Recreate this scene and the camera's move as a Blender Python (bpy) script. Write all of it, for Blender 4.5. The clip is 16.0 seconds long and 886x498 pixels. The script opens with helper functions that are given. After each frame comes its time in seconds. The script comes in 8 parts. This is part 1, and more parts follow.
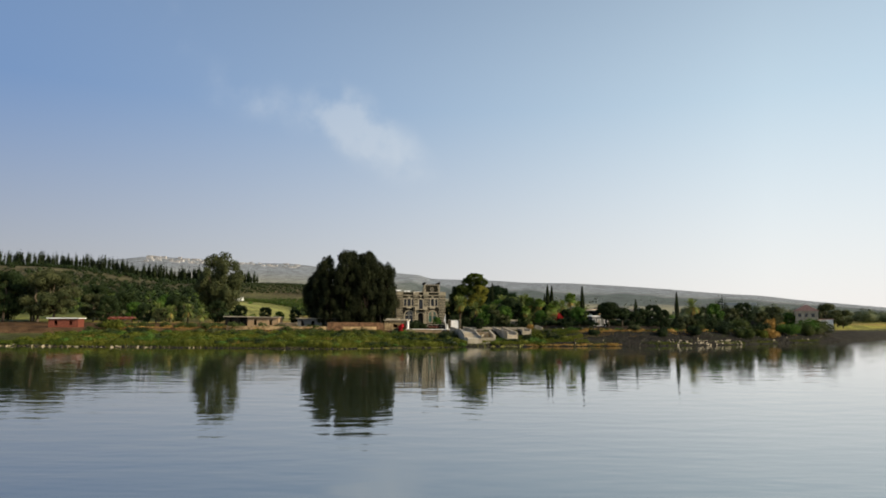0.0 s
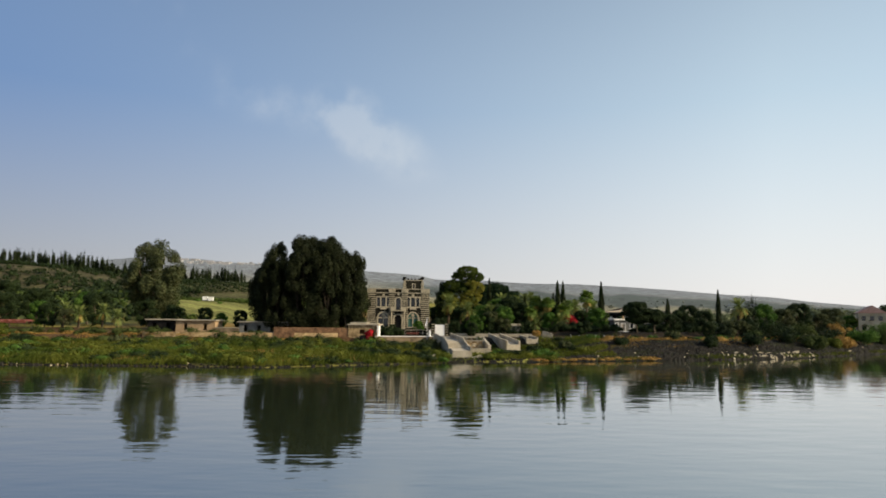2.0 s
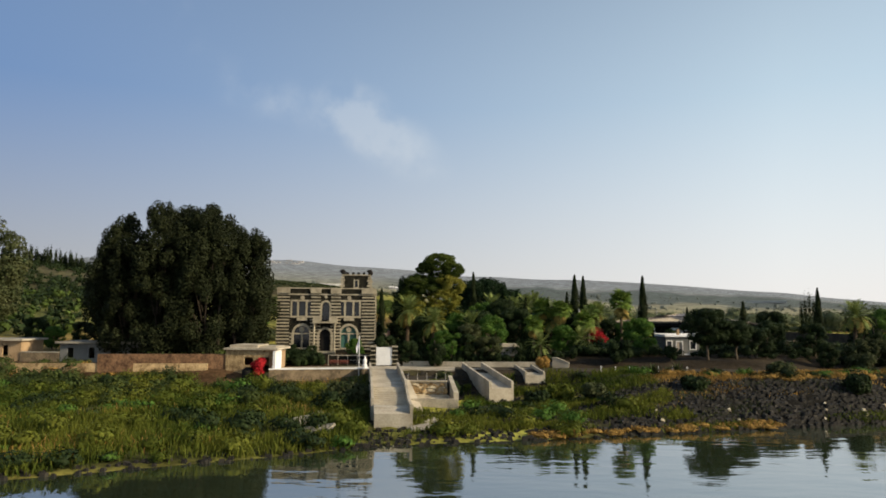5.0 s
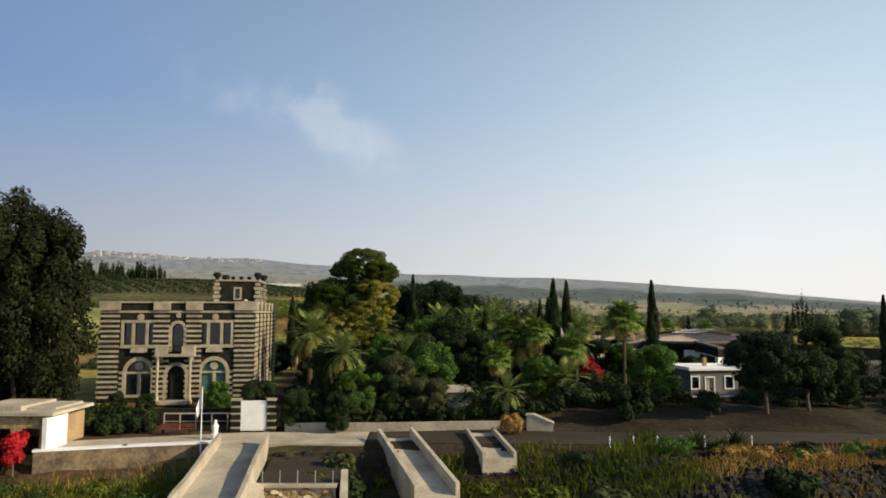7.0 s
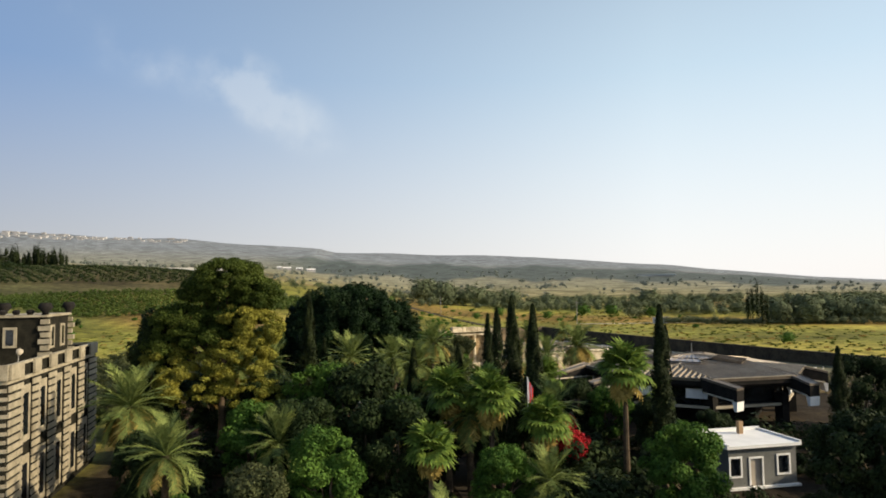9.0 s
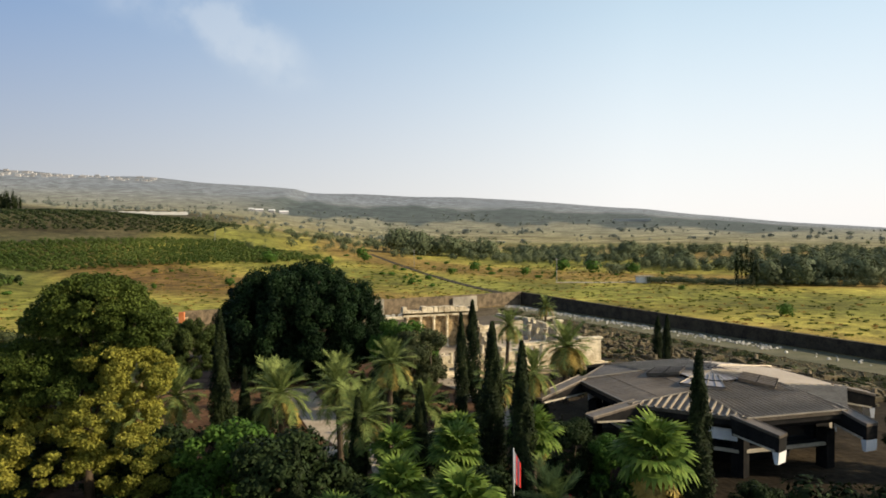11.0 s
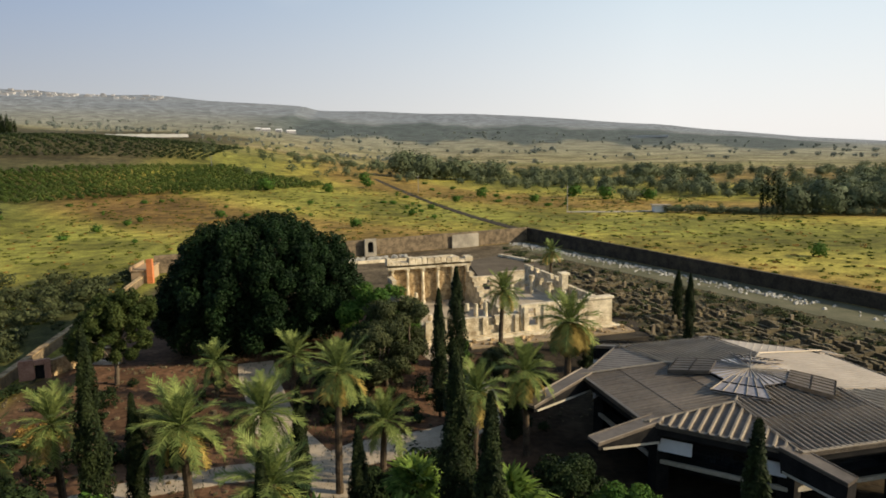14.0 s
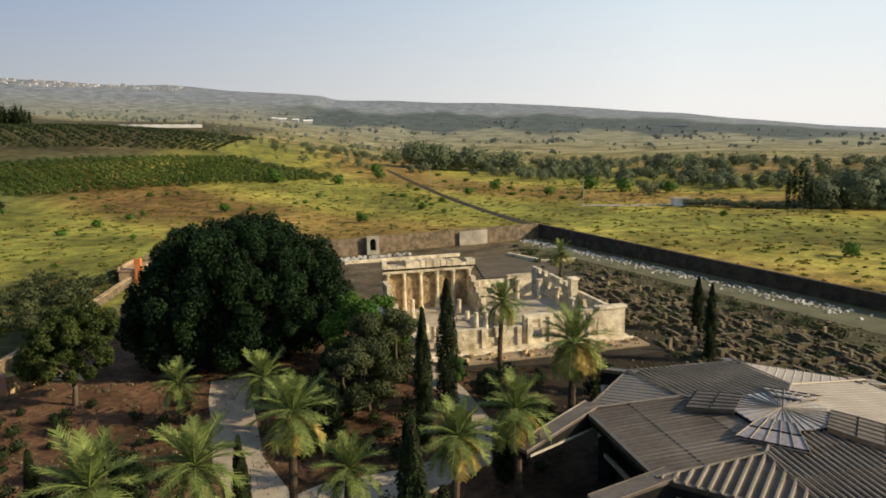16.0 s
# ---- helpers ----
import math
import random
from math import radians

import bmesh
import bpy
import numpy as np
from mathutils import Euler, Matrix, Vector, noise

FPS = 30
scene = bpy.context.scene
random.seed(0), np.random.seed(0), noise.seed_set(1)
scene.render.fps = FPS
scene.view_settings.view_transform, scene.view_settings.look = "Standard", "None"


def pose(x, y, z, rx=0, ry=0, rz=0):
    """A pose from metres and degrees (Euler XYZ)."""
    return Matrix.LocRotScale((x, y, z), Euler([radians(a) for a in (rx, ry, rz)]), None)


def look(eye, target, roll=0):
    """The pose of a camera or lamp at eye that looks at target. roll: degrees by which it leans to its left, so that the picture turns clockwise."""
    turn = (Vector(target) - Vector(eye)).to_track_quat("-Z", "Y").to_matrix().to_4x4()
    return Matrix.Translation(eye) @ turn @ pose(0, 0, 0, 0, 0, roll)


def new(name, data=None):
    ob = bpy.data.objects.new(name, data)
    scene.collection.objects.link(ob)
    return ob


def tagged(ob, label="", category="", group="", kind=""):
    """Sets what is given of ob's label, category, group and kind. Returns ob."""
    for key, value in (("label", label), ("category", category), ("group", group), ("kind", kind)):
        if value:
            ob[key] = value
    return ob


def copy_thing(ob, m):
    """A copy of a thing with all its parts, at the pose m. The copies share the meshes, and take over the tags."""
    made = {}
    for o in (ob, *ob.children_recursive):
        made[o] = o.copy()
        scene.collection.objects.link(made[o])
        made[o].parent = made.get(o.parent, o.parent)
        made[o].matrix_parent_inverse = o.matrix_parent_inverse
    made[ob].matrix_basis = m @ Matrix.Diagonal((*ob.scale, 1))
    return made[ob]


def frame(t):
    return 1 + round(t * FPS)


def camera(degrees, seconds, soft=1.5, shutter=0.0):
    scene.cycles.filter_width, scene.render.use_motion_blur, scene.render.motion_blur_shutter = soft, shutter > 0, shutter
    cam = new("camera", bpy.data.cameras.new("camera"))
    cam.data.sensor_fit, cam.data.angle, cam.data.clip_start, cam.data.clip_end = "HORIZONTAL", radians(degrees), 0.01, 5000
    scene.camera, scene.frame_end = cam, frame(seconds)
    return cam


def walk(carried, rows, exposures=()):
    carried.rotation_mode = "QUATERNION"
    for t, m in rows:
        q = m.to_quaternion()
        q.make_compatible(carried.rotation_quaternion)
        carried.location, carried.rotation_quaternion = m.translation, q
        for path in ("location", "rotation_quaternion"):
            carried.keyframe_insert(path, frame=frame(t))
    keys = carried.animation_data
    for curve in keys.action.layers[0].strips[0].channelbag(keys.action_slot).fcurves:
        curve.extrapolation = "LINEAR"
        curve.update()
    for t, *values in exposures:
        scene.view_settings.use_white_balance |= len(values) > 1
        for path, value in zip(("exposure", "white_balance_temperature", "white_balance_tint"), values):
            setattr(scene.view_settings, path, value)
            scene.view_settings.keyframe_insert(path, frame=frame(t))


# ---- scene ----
cam = camera(66.9, 16.0, soft=1.75)
PATH = [
    (0, (-0.023, -0.122, 7.706), (-0.028, 1.868, 7.911), 0.4),
    (0.5, (1.242, 11.929, 7.783), (1.237, 13.918, 7.989), 0.5),
    (1, (2.701, 24.832, 7.904), (2.693, 26.821, 8.109), 0.5),
    (1.5, (4.075, 37.064, 8.164), (4.065, 39.054, 8.37), 0.5),
    (2, (5.658, 49.78, 8.464), (5.642, 51.769, 8.672), 0.5),
    (2.5, (7.1, 61.754, 8.797), (7.075, 63.743, 9.006), 0.4),
    (3, (8.637, 74.229, 9.156), (8.602, 76.218, 9.366), 0.4),
    (5.3, (15.983, 125.836, 12.489), (15.944, 127.826, 12.685), 0.4),
    (5.5, (16.54, 130.286, 12.668), (16.51, 132.276, 12.866), 0.3),
    (6, (17.757, 141.117, 13.53), (17.753, 143.107, 13.728), 0.1),
    (6.5, (18.77, 150.655, 14.504), (18.798, 152.646, 14.7), 0.1),
    (7, (19.852, 160.373, 15.577), (19.923, 162.362, 15.768), 0.0),
    (7.5, (20.769, 168.892, 16.661), (20.882, 170.88, 16.844), -0.1),
    (8, (21.788, 177.443, 18.149), (21.956, 179.429, 18.317), -0.4),
    (8.5, (22.646, 184.706, 19.837), (22.863, 186.689, 19.98), -0.6),
    (9, (23.689, 191.901, 21.658), (23.954, 193.88, 21.78), -0.9),
    (9.2, (24.083, 194.265, 22.05), (24.364, 196.242, 22.167), -0.9),
    (11.3, (28.332, 212.181, 28.544), (28.665, 214.151, 28.452), -0.3),
    (11.5, (28.818, 213.566, 28.783), (29.15, 215.535, 28.667), -0.3),
    (12, (29.997, 216.62, 29.603), (30.326, 218.585, 29.424), -0.4),
    (12.5, (31.067, 219.112, 30.29), (31.388, 221.073, 30.064), -0.5),
    (13, (32.176, 221.46, 30.887), (32.486, 223.418, 30.622), -0.6),
    (13.5, (33.164, 223.461, 31.284), (33.465, 225.418, 31.002), -0.7),
    (14, (34.166, 225.425, 31.61), (34.455, 227.382, 31.311), -0.8),
    (14.5, (35.227, 227.343, 31.854), (35.501, 229.3, 31.541), -0.7),
    (15, (36.315, 229.272, 32.04), (36.576, 231.229, 31.719), -0.8),
    (15.5, (37.352, 231.248, 32.199), (37.6, 233.206, 31.874), -0.9),
    (16, (38.253, 233.268, 32.31), (38.487, 235.227, 31.981), -0.9),
]
walk(cam, [(t, look(eye, target, roll)) for t, eye, target, roll in PATH], [(0.0, 0.48, 6800, 10), (3.0, 0.43, 6800, 10), (6.0, 0.46, 6800, 10), (9.0, 0.61, 6800, 10), (11.5, 0.62, 6800, 10), (13.2, 0.51, 6800, 10), (16.0, 0.5, 6800, 10)])

# ---- world, sun ----
SUN_EL, SUN_AZ = 25.0, 109.0     # degrees; azimuth from +y towards +x
world = bpy.data.worlds.new("sky")
scene.world = world
world.use_nodes = True
wt = world.node_tree
wt.nodes.clear()
w_out = wt.nodes.new("ShaderNodeOutputWorld")
w_bg = wt.nodes.new("ShaderNodeBackground")
w_sky = wt.nodes.new("ShaderNodeTexSky")
w_sky.sky_type, w_sky.sun_disc = "NISHITA", False
w_sky.sun_elevation, w_sky.sun_rotation = radians(SUN_EL), radians(SUN_AZ)
w_sky.air_density, w_sky.dust_density, w_sky.ozone_density = 1.0, 1.6, 2.4
w_bg.inputs["Strength"].default_value = 0.095
# thin wisps of cloud: soft ellipses in the sky's directions (azimuth, elevation, lean, half sizes, weight), broken by noise
w_co = wt.nodes.new("ShaderNodeTexCoord")
w_noise = wt.nodes.new("ShaderNodeTexNoise")
w_noise.inputs["Scale"].default_value, w_noise.inputs["Detail"].default_value = 15.0, 7.0
wt.links.new(w_co.outputs["Generated"], w_noise.inputs["Vector"])
w_sum = None
for az, el, lean, half_w, half_h, weight in ((-6.3, 15.0, 30, 0.13, 0.06, 0.9), (-8.6, 17.2, 35, 0.075, 0.06, 0.6), (-16.0, 17.8, 18, 0.15, 0.05, 0.5), (-26.5, 25.5, 50, 0.12, 0.05, 0.5)):
    w_map = wt.nodes.new("ShaderNodeMapping")
    w_map.vector_type = "TEXTURE"
    w_map.inputs["Location"].default_value = (math.sin(radians(az)) * math.cos(radians(el)), math.cos(radians(az)) * math.cos(radians(el)), math.sin(radians(el)))
    w_map.inputs["Rotation"].default_value = (0, radians(lean), 0)
    w_map.inputs["Scale"].default_value = (half_w, 0.5, half_h)
    w_grad = wt.nodes.new("ShaderNodeTexGradient")
    w_grad.gradient_type = "SPHERICAL"
    w_mul = wt.nodes.new("ShaderNodeMath")
    w_mul.operation = "MULTIPLY_ADD"
    w_mul.inputs[1].default_value, w_mul.inputs[2].default_value = weight, 0.0
    wt.links.new(w_co.outputs["Generated"], w_map.inputs["Vector"])
    wt.links.new(w_map.outputs["Vector"], w_grad.inputs["Vector"])
    wt.links.new(w_grad.outputs["Fac"], w_mul.inputs[0])
    if w_sum:
        wt.links.new(w_sum, w_mul.inputs[2])
    w_sum = w_mul.outputs[0]
w_mul = wt.nodes.new("ShaderNodeMath")
w_mul.operation = "MULTIPLY"
w_ramp = wt.nodes.new("ShaderNodeMapRange")
w_ramp.interpolation_type = "SMOOTHSTEP"
w_ramp.inputs["From Min"].default_value, w_ramp.inputs["From Max"].default_value = 0.02, 0.62
w_ramp.inputs["To Max"].default_value = 0.2
w_mix = wt.nodes.new("ShaderNodeMix")
w_mix.data_type = "RGBA"
w_mix.inputs["B"].default_value = (7.6, 7.7, 7.4, 1)
wt.links.new(w_sum, w_mul.inputs[0])
w_frac = wt.nodes.new("ShaderNodeMapRange")
w_frac.inputs["From Min"].default_value, w_frac.inputs["From Max"].default_value = 0.32, 0.68
wt.links.new(w_noise.outputs["Fac"], w_frac.inputs["Value"])
wt.links.new(w_frac.outputs["Result"], w_mul.inputs[1])
wt.links.new(w_mul.outputs["Value"], w_ramp.inputs["Value"])
wt.links.new(w_ramp.outputs["Result"], w_mix.inputs["Factor"])
# pale summer haze, thickest at the horizon
w_sep = wt.nodes.new("ShaderNodeSeparateXYZ")
w_hz = wt.nodes.new("ShaderNodeMapRange")
w_hz.interpolation_type = "SMOOTHSTEP"
w_hz.inputs["From Min"].default_value, w_hz.inputs["From Max"].default_value = -0.02, 0.85
w_hz.inputs["To Min"].default_value, w_hz.inputs["To Max"].default_value = 0.92, 0.04
w_dot = wt.nodes.new("ShaderNodeVectorMath")
w_dot.operation = "DOT_PRODUCT"
w_dot.inputs[1].default_value = (math.sin(radians(SUN_AZ)), math.cos(radians(SUN_AZ)), 0)
w_az = wt.nodes.new("ShaderNodeMapRange")
w_az.inputs["From Min"].default_value, w_az.inputs["From Max"].default_value = -0.80, 0.12
w_haze = wt.nodes.new("ShaderNodeMix")
w_haze.data_type = "RGBA"
w_low, w_high, w_tint = (wt.nodes.new("ShaderNodeMix") for i in range(3))
for node in (w_low, w_high, w_tint):
    node.data_type = "RGBA"
w_low.inputs["A"].default_value, w_low.inputs["B"].default_value = (3.45, 3.45, 3.6, 1), (7.0, 7.0, 7.1, 1)
w_high.inputs["A"].default_value, w_high.inputs["B"].default_value = (1.05, 1.9, 3.9, 1), (5.3, 6.7, 7.7, 1)
w_tz = wt.nodes.new("ShaderNodeMapRange")
w_tz.inputs["From Min"].default_value, w_tz.inputs["From Max"].default_value = 0.02, 0.30
wt.links.new(w_co.outputs["Generated"], w_sep.inputs[0])
wt.links.new(w_co.outputs["Generated"], w_dot.inputs[0])
wt.links.new(w_sep.outputs["Z"], w_hz.inputs["Value"])
wt.links.new(w_sep.outputs["Z"], w_tz.inputs["Value"])
wt.links.new(w_dot.outputs["Value"], w_az.inputs["Value"])
wt.links.new(w_az.outputs["Result"], w_low.inputs["Factor"])
wt.links.new(w_az.outputs["Result"], w_high.inputs["Factor"])
wt.links.new(w_low.outputs["Result"], w_tint.inputs["A"])
wt.links.new(w_high.outputs["Result"], w_tint.inputs["B"])
wt.links.new(w_tz.outputs["Result"], w_tint.inputs["Factor"])
wt.links.new(w_tint.outputs["Result"], w_haze.inputs["B"])
wt.links.new(w_hz.outputs["Result"], w_haze.inputs["Factor"])
wt.links.new(w_sky.outputs["Color"], w_haze.inputs["A"])
wt.links.new(w_haze.outputs["Result"], w_mix.inputs["A"])
wt.links.new(w_mix.outputs["Result"], w_bg.inputs["Color"])
wt.links.new(w_bg.outputs["Background"], w_out.inputs["Surface"])

sun_data = bpy.data.lights.new("sun", "SUN")
sun_data.energy, sun_data.angle, sun_data.color = 4.0, radians(0.6), (1.0, 0.85, 0.63)
sun = new("sun", sun_data)
to_sun = Vector((math.sin(radians(SUN_AZ)) * math.cos(radians(SUN_EL)), math.cos(radians(SUN_AZ)) * math.cos(radians(SUN_EL)), math.sin(radians(SUN_EL))))
sun.matrix_world = look(to_sun * 100, (0, 0, 0))


# ---- materials ----
def mat(name, c1, c2, scale=1.0, rough=0.8, bump=0.15, fine=None, spread=0.0, metal=0.0, gloss=0.3, island=False, translucent=0.0, bscale=None):
    """Two colours mixed by noise at two scales, with grain, relief and, by spread, a shift of value from piece to piece."""
    m = bpy.data.materials.new(name)
    m.use_nodes = True
    nt = m.node_tree
    b = nt.nodes["Principled BSDF"]
    b.inputs["Roughness"].default_value, b.inputs["Metallic"].default_value = rough, metal
    b.inputs["Specular IOR Level"].default_value = gloss
    co = nt.nodes.new("ShaderNodeTexCoord")
    big, small = nt.nodes.new("ShaderNodeTexNoise"), nt.nodes.new("ShaderNodeTexNoise")
    big.inputs["Scale"].default_value, big.inputs["Detail"].default_value = scale, 4
    small.inputs["Scale"].default_value, small.inputs["Detail"].default_value = fine or scale * 9, 3
    for n in (big, small):
        nt.links.new(co.outputs["Object"], n.inputs["Vector"])
    add = nt.nodes.new("ShaderNodeMath")
    add.operation = "MULTIPLY_ADD"
    add.inputs[1].default_value = 0.55
    nt.links.new(small.outputs["Fac"], add.inputs[0])
    half = nt.nodes.new("ShaderNodeMath")
    half.operation = "MULTIPLY_ADD"
    half.inputs[1].default_value, half.inputs[2].default_value = 0.9, -0.22
    nt.links.new(big.outputs["Fac"], half.inputs[0])
    nt.links.new(half.outputs[0], add.inputs[2])
    ramp = nt.nodes.new("ShaderNodeMapRange")
    ramp.inputs["From Min"].default_value, ramp.inputs["From Max"].default_value = 0.3, 0.7
    nt.links.new(add.outputs[0], ramp.inputs["Value"])
    mix = nt.nodes.new("ShaderNodeMix")
    mix.data_type = "RGBA"
    mix.inputs["A"].default_value, mix.inputs["B"].default_value = (*c1, 1), (*c2, 1)
    nt.links.new(ramp.outputs["Result"], mix.inputs["Factor"])
    col = mix.outputs["Result"]
    if spread:
        hsv = nt.nodes.new("ShaderNodeHueSaturation")
        rnd = nt.nodes.new("ShaderNodeNewGeometry" if island else "ShaderNodeObjectInfo")
        val = nt.nodes.new("ShaderNodeMapRange")
        val.inputs["To Min"].default_value, val.inputs["To Max"].default_value = 1 - spread, 1 + spread
        nt.links.new(rnd.outputs["Random Per Island" if island else "Random"], val.inputs["Value"])
        nt.links.new(val.outputs["Result"], hsv.inputs["Value"])
        nt.links.new(col, hsv.inputs["Color"])
        col = hsv.outputs["Color"]
    nt.links.new(col, b.inputs["Base Color"])
    if bump:
        bn = nt.nodes.new("ShaderNodeBump")
        bn.inputs["Strength"].default_value, bn.inputs["Distance"].default_value = min(1, bump * 4), bump
        nt.links.new(small.outputs["Fac"], bn.inputs["Height"])
        nt.links.new(bn.outputs["Normal"], b.inputs["Normal"])
    if translucent:
        tr = nt.nodes.new("ShaderNodeBsdfTranslucent")
        ms = nt.nodes.new("ShaderNodeMixShader")
        ms.inputs[0].default_value = translucent
        nt.links.new(col, tr.inputs["Color"])
        out = nt.nodes["Material Output"]
        nt.links.new(b.outputs[0], ms.inputs[1])
        nt.links.new(tr.outputs[0], ms.inputs[2])
        nt.links.new(ms.outputs[0], out.inputs["Surface"])
    return m


def leaf(name, c1, c2, scale=0.5, spread=0.35, translucent=0.25):
    return mat(name, c1, c2, scale, 0.6, 0.0, 3.0, spread, gloss=0.06, island=True, translucent=translucent)


M_basalt = mat("basalt", (0.010, 0.010, 0.0075), (0.030, 0.028, 0.020), 1.4, 0.95, 0.03, 9, gloss=0.08)
M_white_stone = mat("white limestone", (0.21, 0.183, 0.125), (0.38, 0.338, 0.245), 1.2, 0.8, 0.02, 8, 0.10)
M_cream = mat("weathered limestone", (0.30, 0.235, 0.14), (0.76, 0.67, 0.48), 0.8, 0.85, 0.06, 5, 0.15)
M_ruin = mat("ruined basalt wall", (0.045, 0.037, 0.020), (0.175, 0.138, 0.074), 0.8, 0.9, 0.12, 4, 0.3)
# lighter copy of the ruin basalt for posts, sunlight put into its colour
M_ruinlit = mat("sunlit basalt posts", (0.16, 0.125, 0.075), (0.34, 0.27, 0.17), 0.8, 0.9, 0.06, 5, 0.2)
M_rock = mat("embankment basalt", (0.006, 0.0055, 0.004), (0.024, 0.021, 0.015), 0.8, 0.8, 0.05, 6, 0.5, island=True)
M_boulder = mat("basalt boulders", (0.008, 0.007, 0.005), (0.032, 0.028, 0.020), 0.9, 0.8, 0.06, 6, 0.45)
M_whiteblock = mat("pale stone blocks", (0.33, 0.315, 0.265), (0.56, 0.535, 0.46), 1.0, 0.8, 0.04, 6, 0.2, island=True)
M_concrete = mat("sunlit concrete", (0.28, 0.245, 0.18), (0.50, 0.445, 0.345), 0.35, 0.9, 0.02, 5)
M_oldconcrete = mat("stained concrete", (0.20, 0.18, 0.14), (0.40, 0.36, 0.28), 0.4, 0.9, 0.03, 5)
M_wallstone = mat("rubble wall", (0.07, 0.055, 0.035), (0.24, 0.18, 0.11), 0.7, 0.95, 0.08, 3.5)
# the east wall's stone, darkened: its shade is put into the colour
M_darkwall = mat("shade-darkened masonry", (0.022, 0.019, 0.014), (0.075, 0.062, 0.042), 0.5, 0.95, 0.08, 3)
M_path = mat("pale paving", (0.30, 0.245, 0.17), (0.46, 0.385, 0.28), 0.5, 0.9, 0.01, 5)
M_dirt = mat("dry dirt road", (0.019, 0.014, 0.0075), (0.043, 0.032, 0.017), 0.25, 0.95, 0.03, 3)
M_whitepaint = mat("white paint", (0.66, 0.66, 0.64), (0.80, 0.80, 0.78), 0.8, 0.6, 0.005, 10)
M_darkglass = mat("dark glass", (0.006, 0.008, 0.010), (0.014, 0.017, 0.02), 0.4, 0.12, 0.0, 3, gloss=0.5)
# real dark timber, also parts under cover whose shade is put into the colour
M_dark = mat("dark timber and shaded parts", (0.008, 0.008, 0.008), (0.022, 0.020, 0.018), 1.0, 0.9, 0.01, 6, gloss=0.1)
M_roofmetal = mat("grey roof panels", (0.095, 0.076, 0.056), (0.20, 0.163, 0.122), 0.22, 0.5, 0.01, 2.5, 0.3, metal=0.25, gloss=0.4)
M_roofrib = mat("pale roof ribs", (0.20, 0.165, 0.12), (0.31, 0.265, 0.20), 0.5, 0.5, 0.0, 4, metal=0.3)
M_rooflight = mat("sun-paled roof panels", (0.33, 0.285, 0.23), (0.43, 0.375, 0.305), 0.3, 0.7, 0.01, 3)
M_skylight = mat("glazed lantern", (0.20, 0.185, 0.185), (0.36, 0.33, 0.32), 0.5, 0.22, 0.0, 3, 0.25, gloss=0.6)
M_ochre = mat("ochre plaster", (0.26, 0.17, 0.09), (0.42, 0.30, 0.175), 0.5, 0.9, 0.02, 5)
M_greyplaster = mat("grey plaster", (0.10, 0.105, 0.10), (0.17, 0.17, 0.155), 0.6, 0.9, 0.015, 6)
M_red = mat("red cloth", (0.45, 0.02, 0.02), (0.62, 0.05, 0.03), 2, 0.7, 0.0, 8)
M_redwood = mat("red-brown timber", (0.10, 0.028, 0.018), (0.20, 0.06, 0.035), 2, 0.7, 0.01, 9)
M_orange = mat("orange plaster", (0.45, 0.13, 0.04), (0.60, 0.22, 0.08), 1, 0.8, 0.01, 6)
M_pinkplaster = mat("pinkish plaster", (0.26, 0.13, 0.085), (0.44, 0.25, 0.17), 0.7, 0.9, 0.03, 5)
M_pinktile = mat("faded pink roof tiles", (0.42, 0.22, 0.17), (0.56, 0.34, 0.28), 1.5, 0.9, 0.02, 8)
M_green_shutter = mat("green shutter", (0.03, 0.09, 0.07), (0.05, 0.14, 0.11), 2, 0.6, 0.0, 8)
M_steel = mat("weathered steel", (0.22, 0.22, 0.21), (0.38, 0.37, 0.35), 2, 0.45, 0.0, 9, metal=0.6)
M_flag = mat("white cloth", (0.62, 0.62, 0.66), (0.78, 0.78, 0.8), 2, 0.8, 0.0, 8)
M_bark = mat("grey bark", (0.06, 0.045, 0.03), (0.16, 0.125, 0.085), 1.2, 0.95, 0.06, 7)
M_palmbark = mat("palm trunk", (0.035, 0.025, 0.016), (0.11, 0.08, 0.05), 1.5, 0.95, 0.08, 8)
M_darkbark = mat("dark bark", (0.018, 0.013, 0.009), (0.05, 0.038, 0.026), 1.5, 0.95, 0.06, 8)
M_gravel = mat("grey gravel", (0.085, 0.085, 0.042), (0.15, 0.14, 0.08), 0.3, 0.95, 0.02, 4)
M_rubble = mat("ochre rubble", (0.13, 0.08, 0.035), (0.52, 0.38, 0.20), 1.1, 0.95, 0.12, 5, 0.15)
M_redrubble = mat("reddish rubble", (0.066, 0.034, 0.018), (0.235, 0.135, 0.072), 1.0, 0.95, 0.12, 4, 0.2)
M_sand = mat("sandy ground", (0.20, 0.145, 0.085), (0.36, 0.28, 0.17), 0.5, 0.95, 0.03, 4)
M_yard = mat("grey yard paving", (0.072, 0.055, 0.033), (0.125, 0.098, 0.062), 0.3, 0.9, 0.02, 4)
M_town = mat("far plaster", (0.26, 0.26, 0.26), (0.42, 0.41, 0.40), 0.02, 0.9, 0.0, 0.3, 0.2, island=True)
M_greenhouse = mat("greenhouse film", (0.36, 0.36, 0.34), (0.48, 0.48, 0.46), 0.05, 0.6, 0.0, 1)

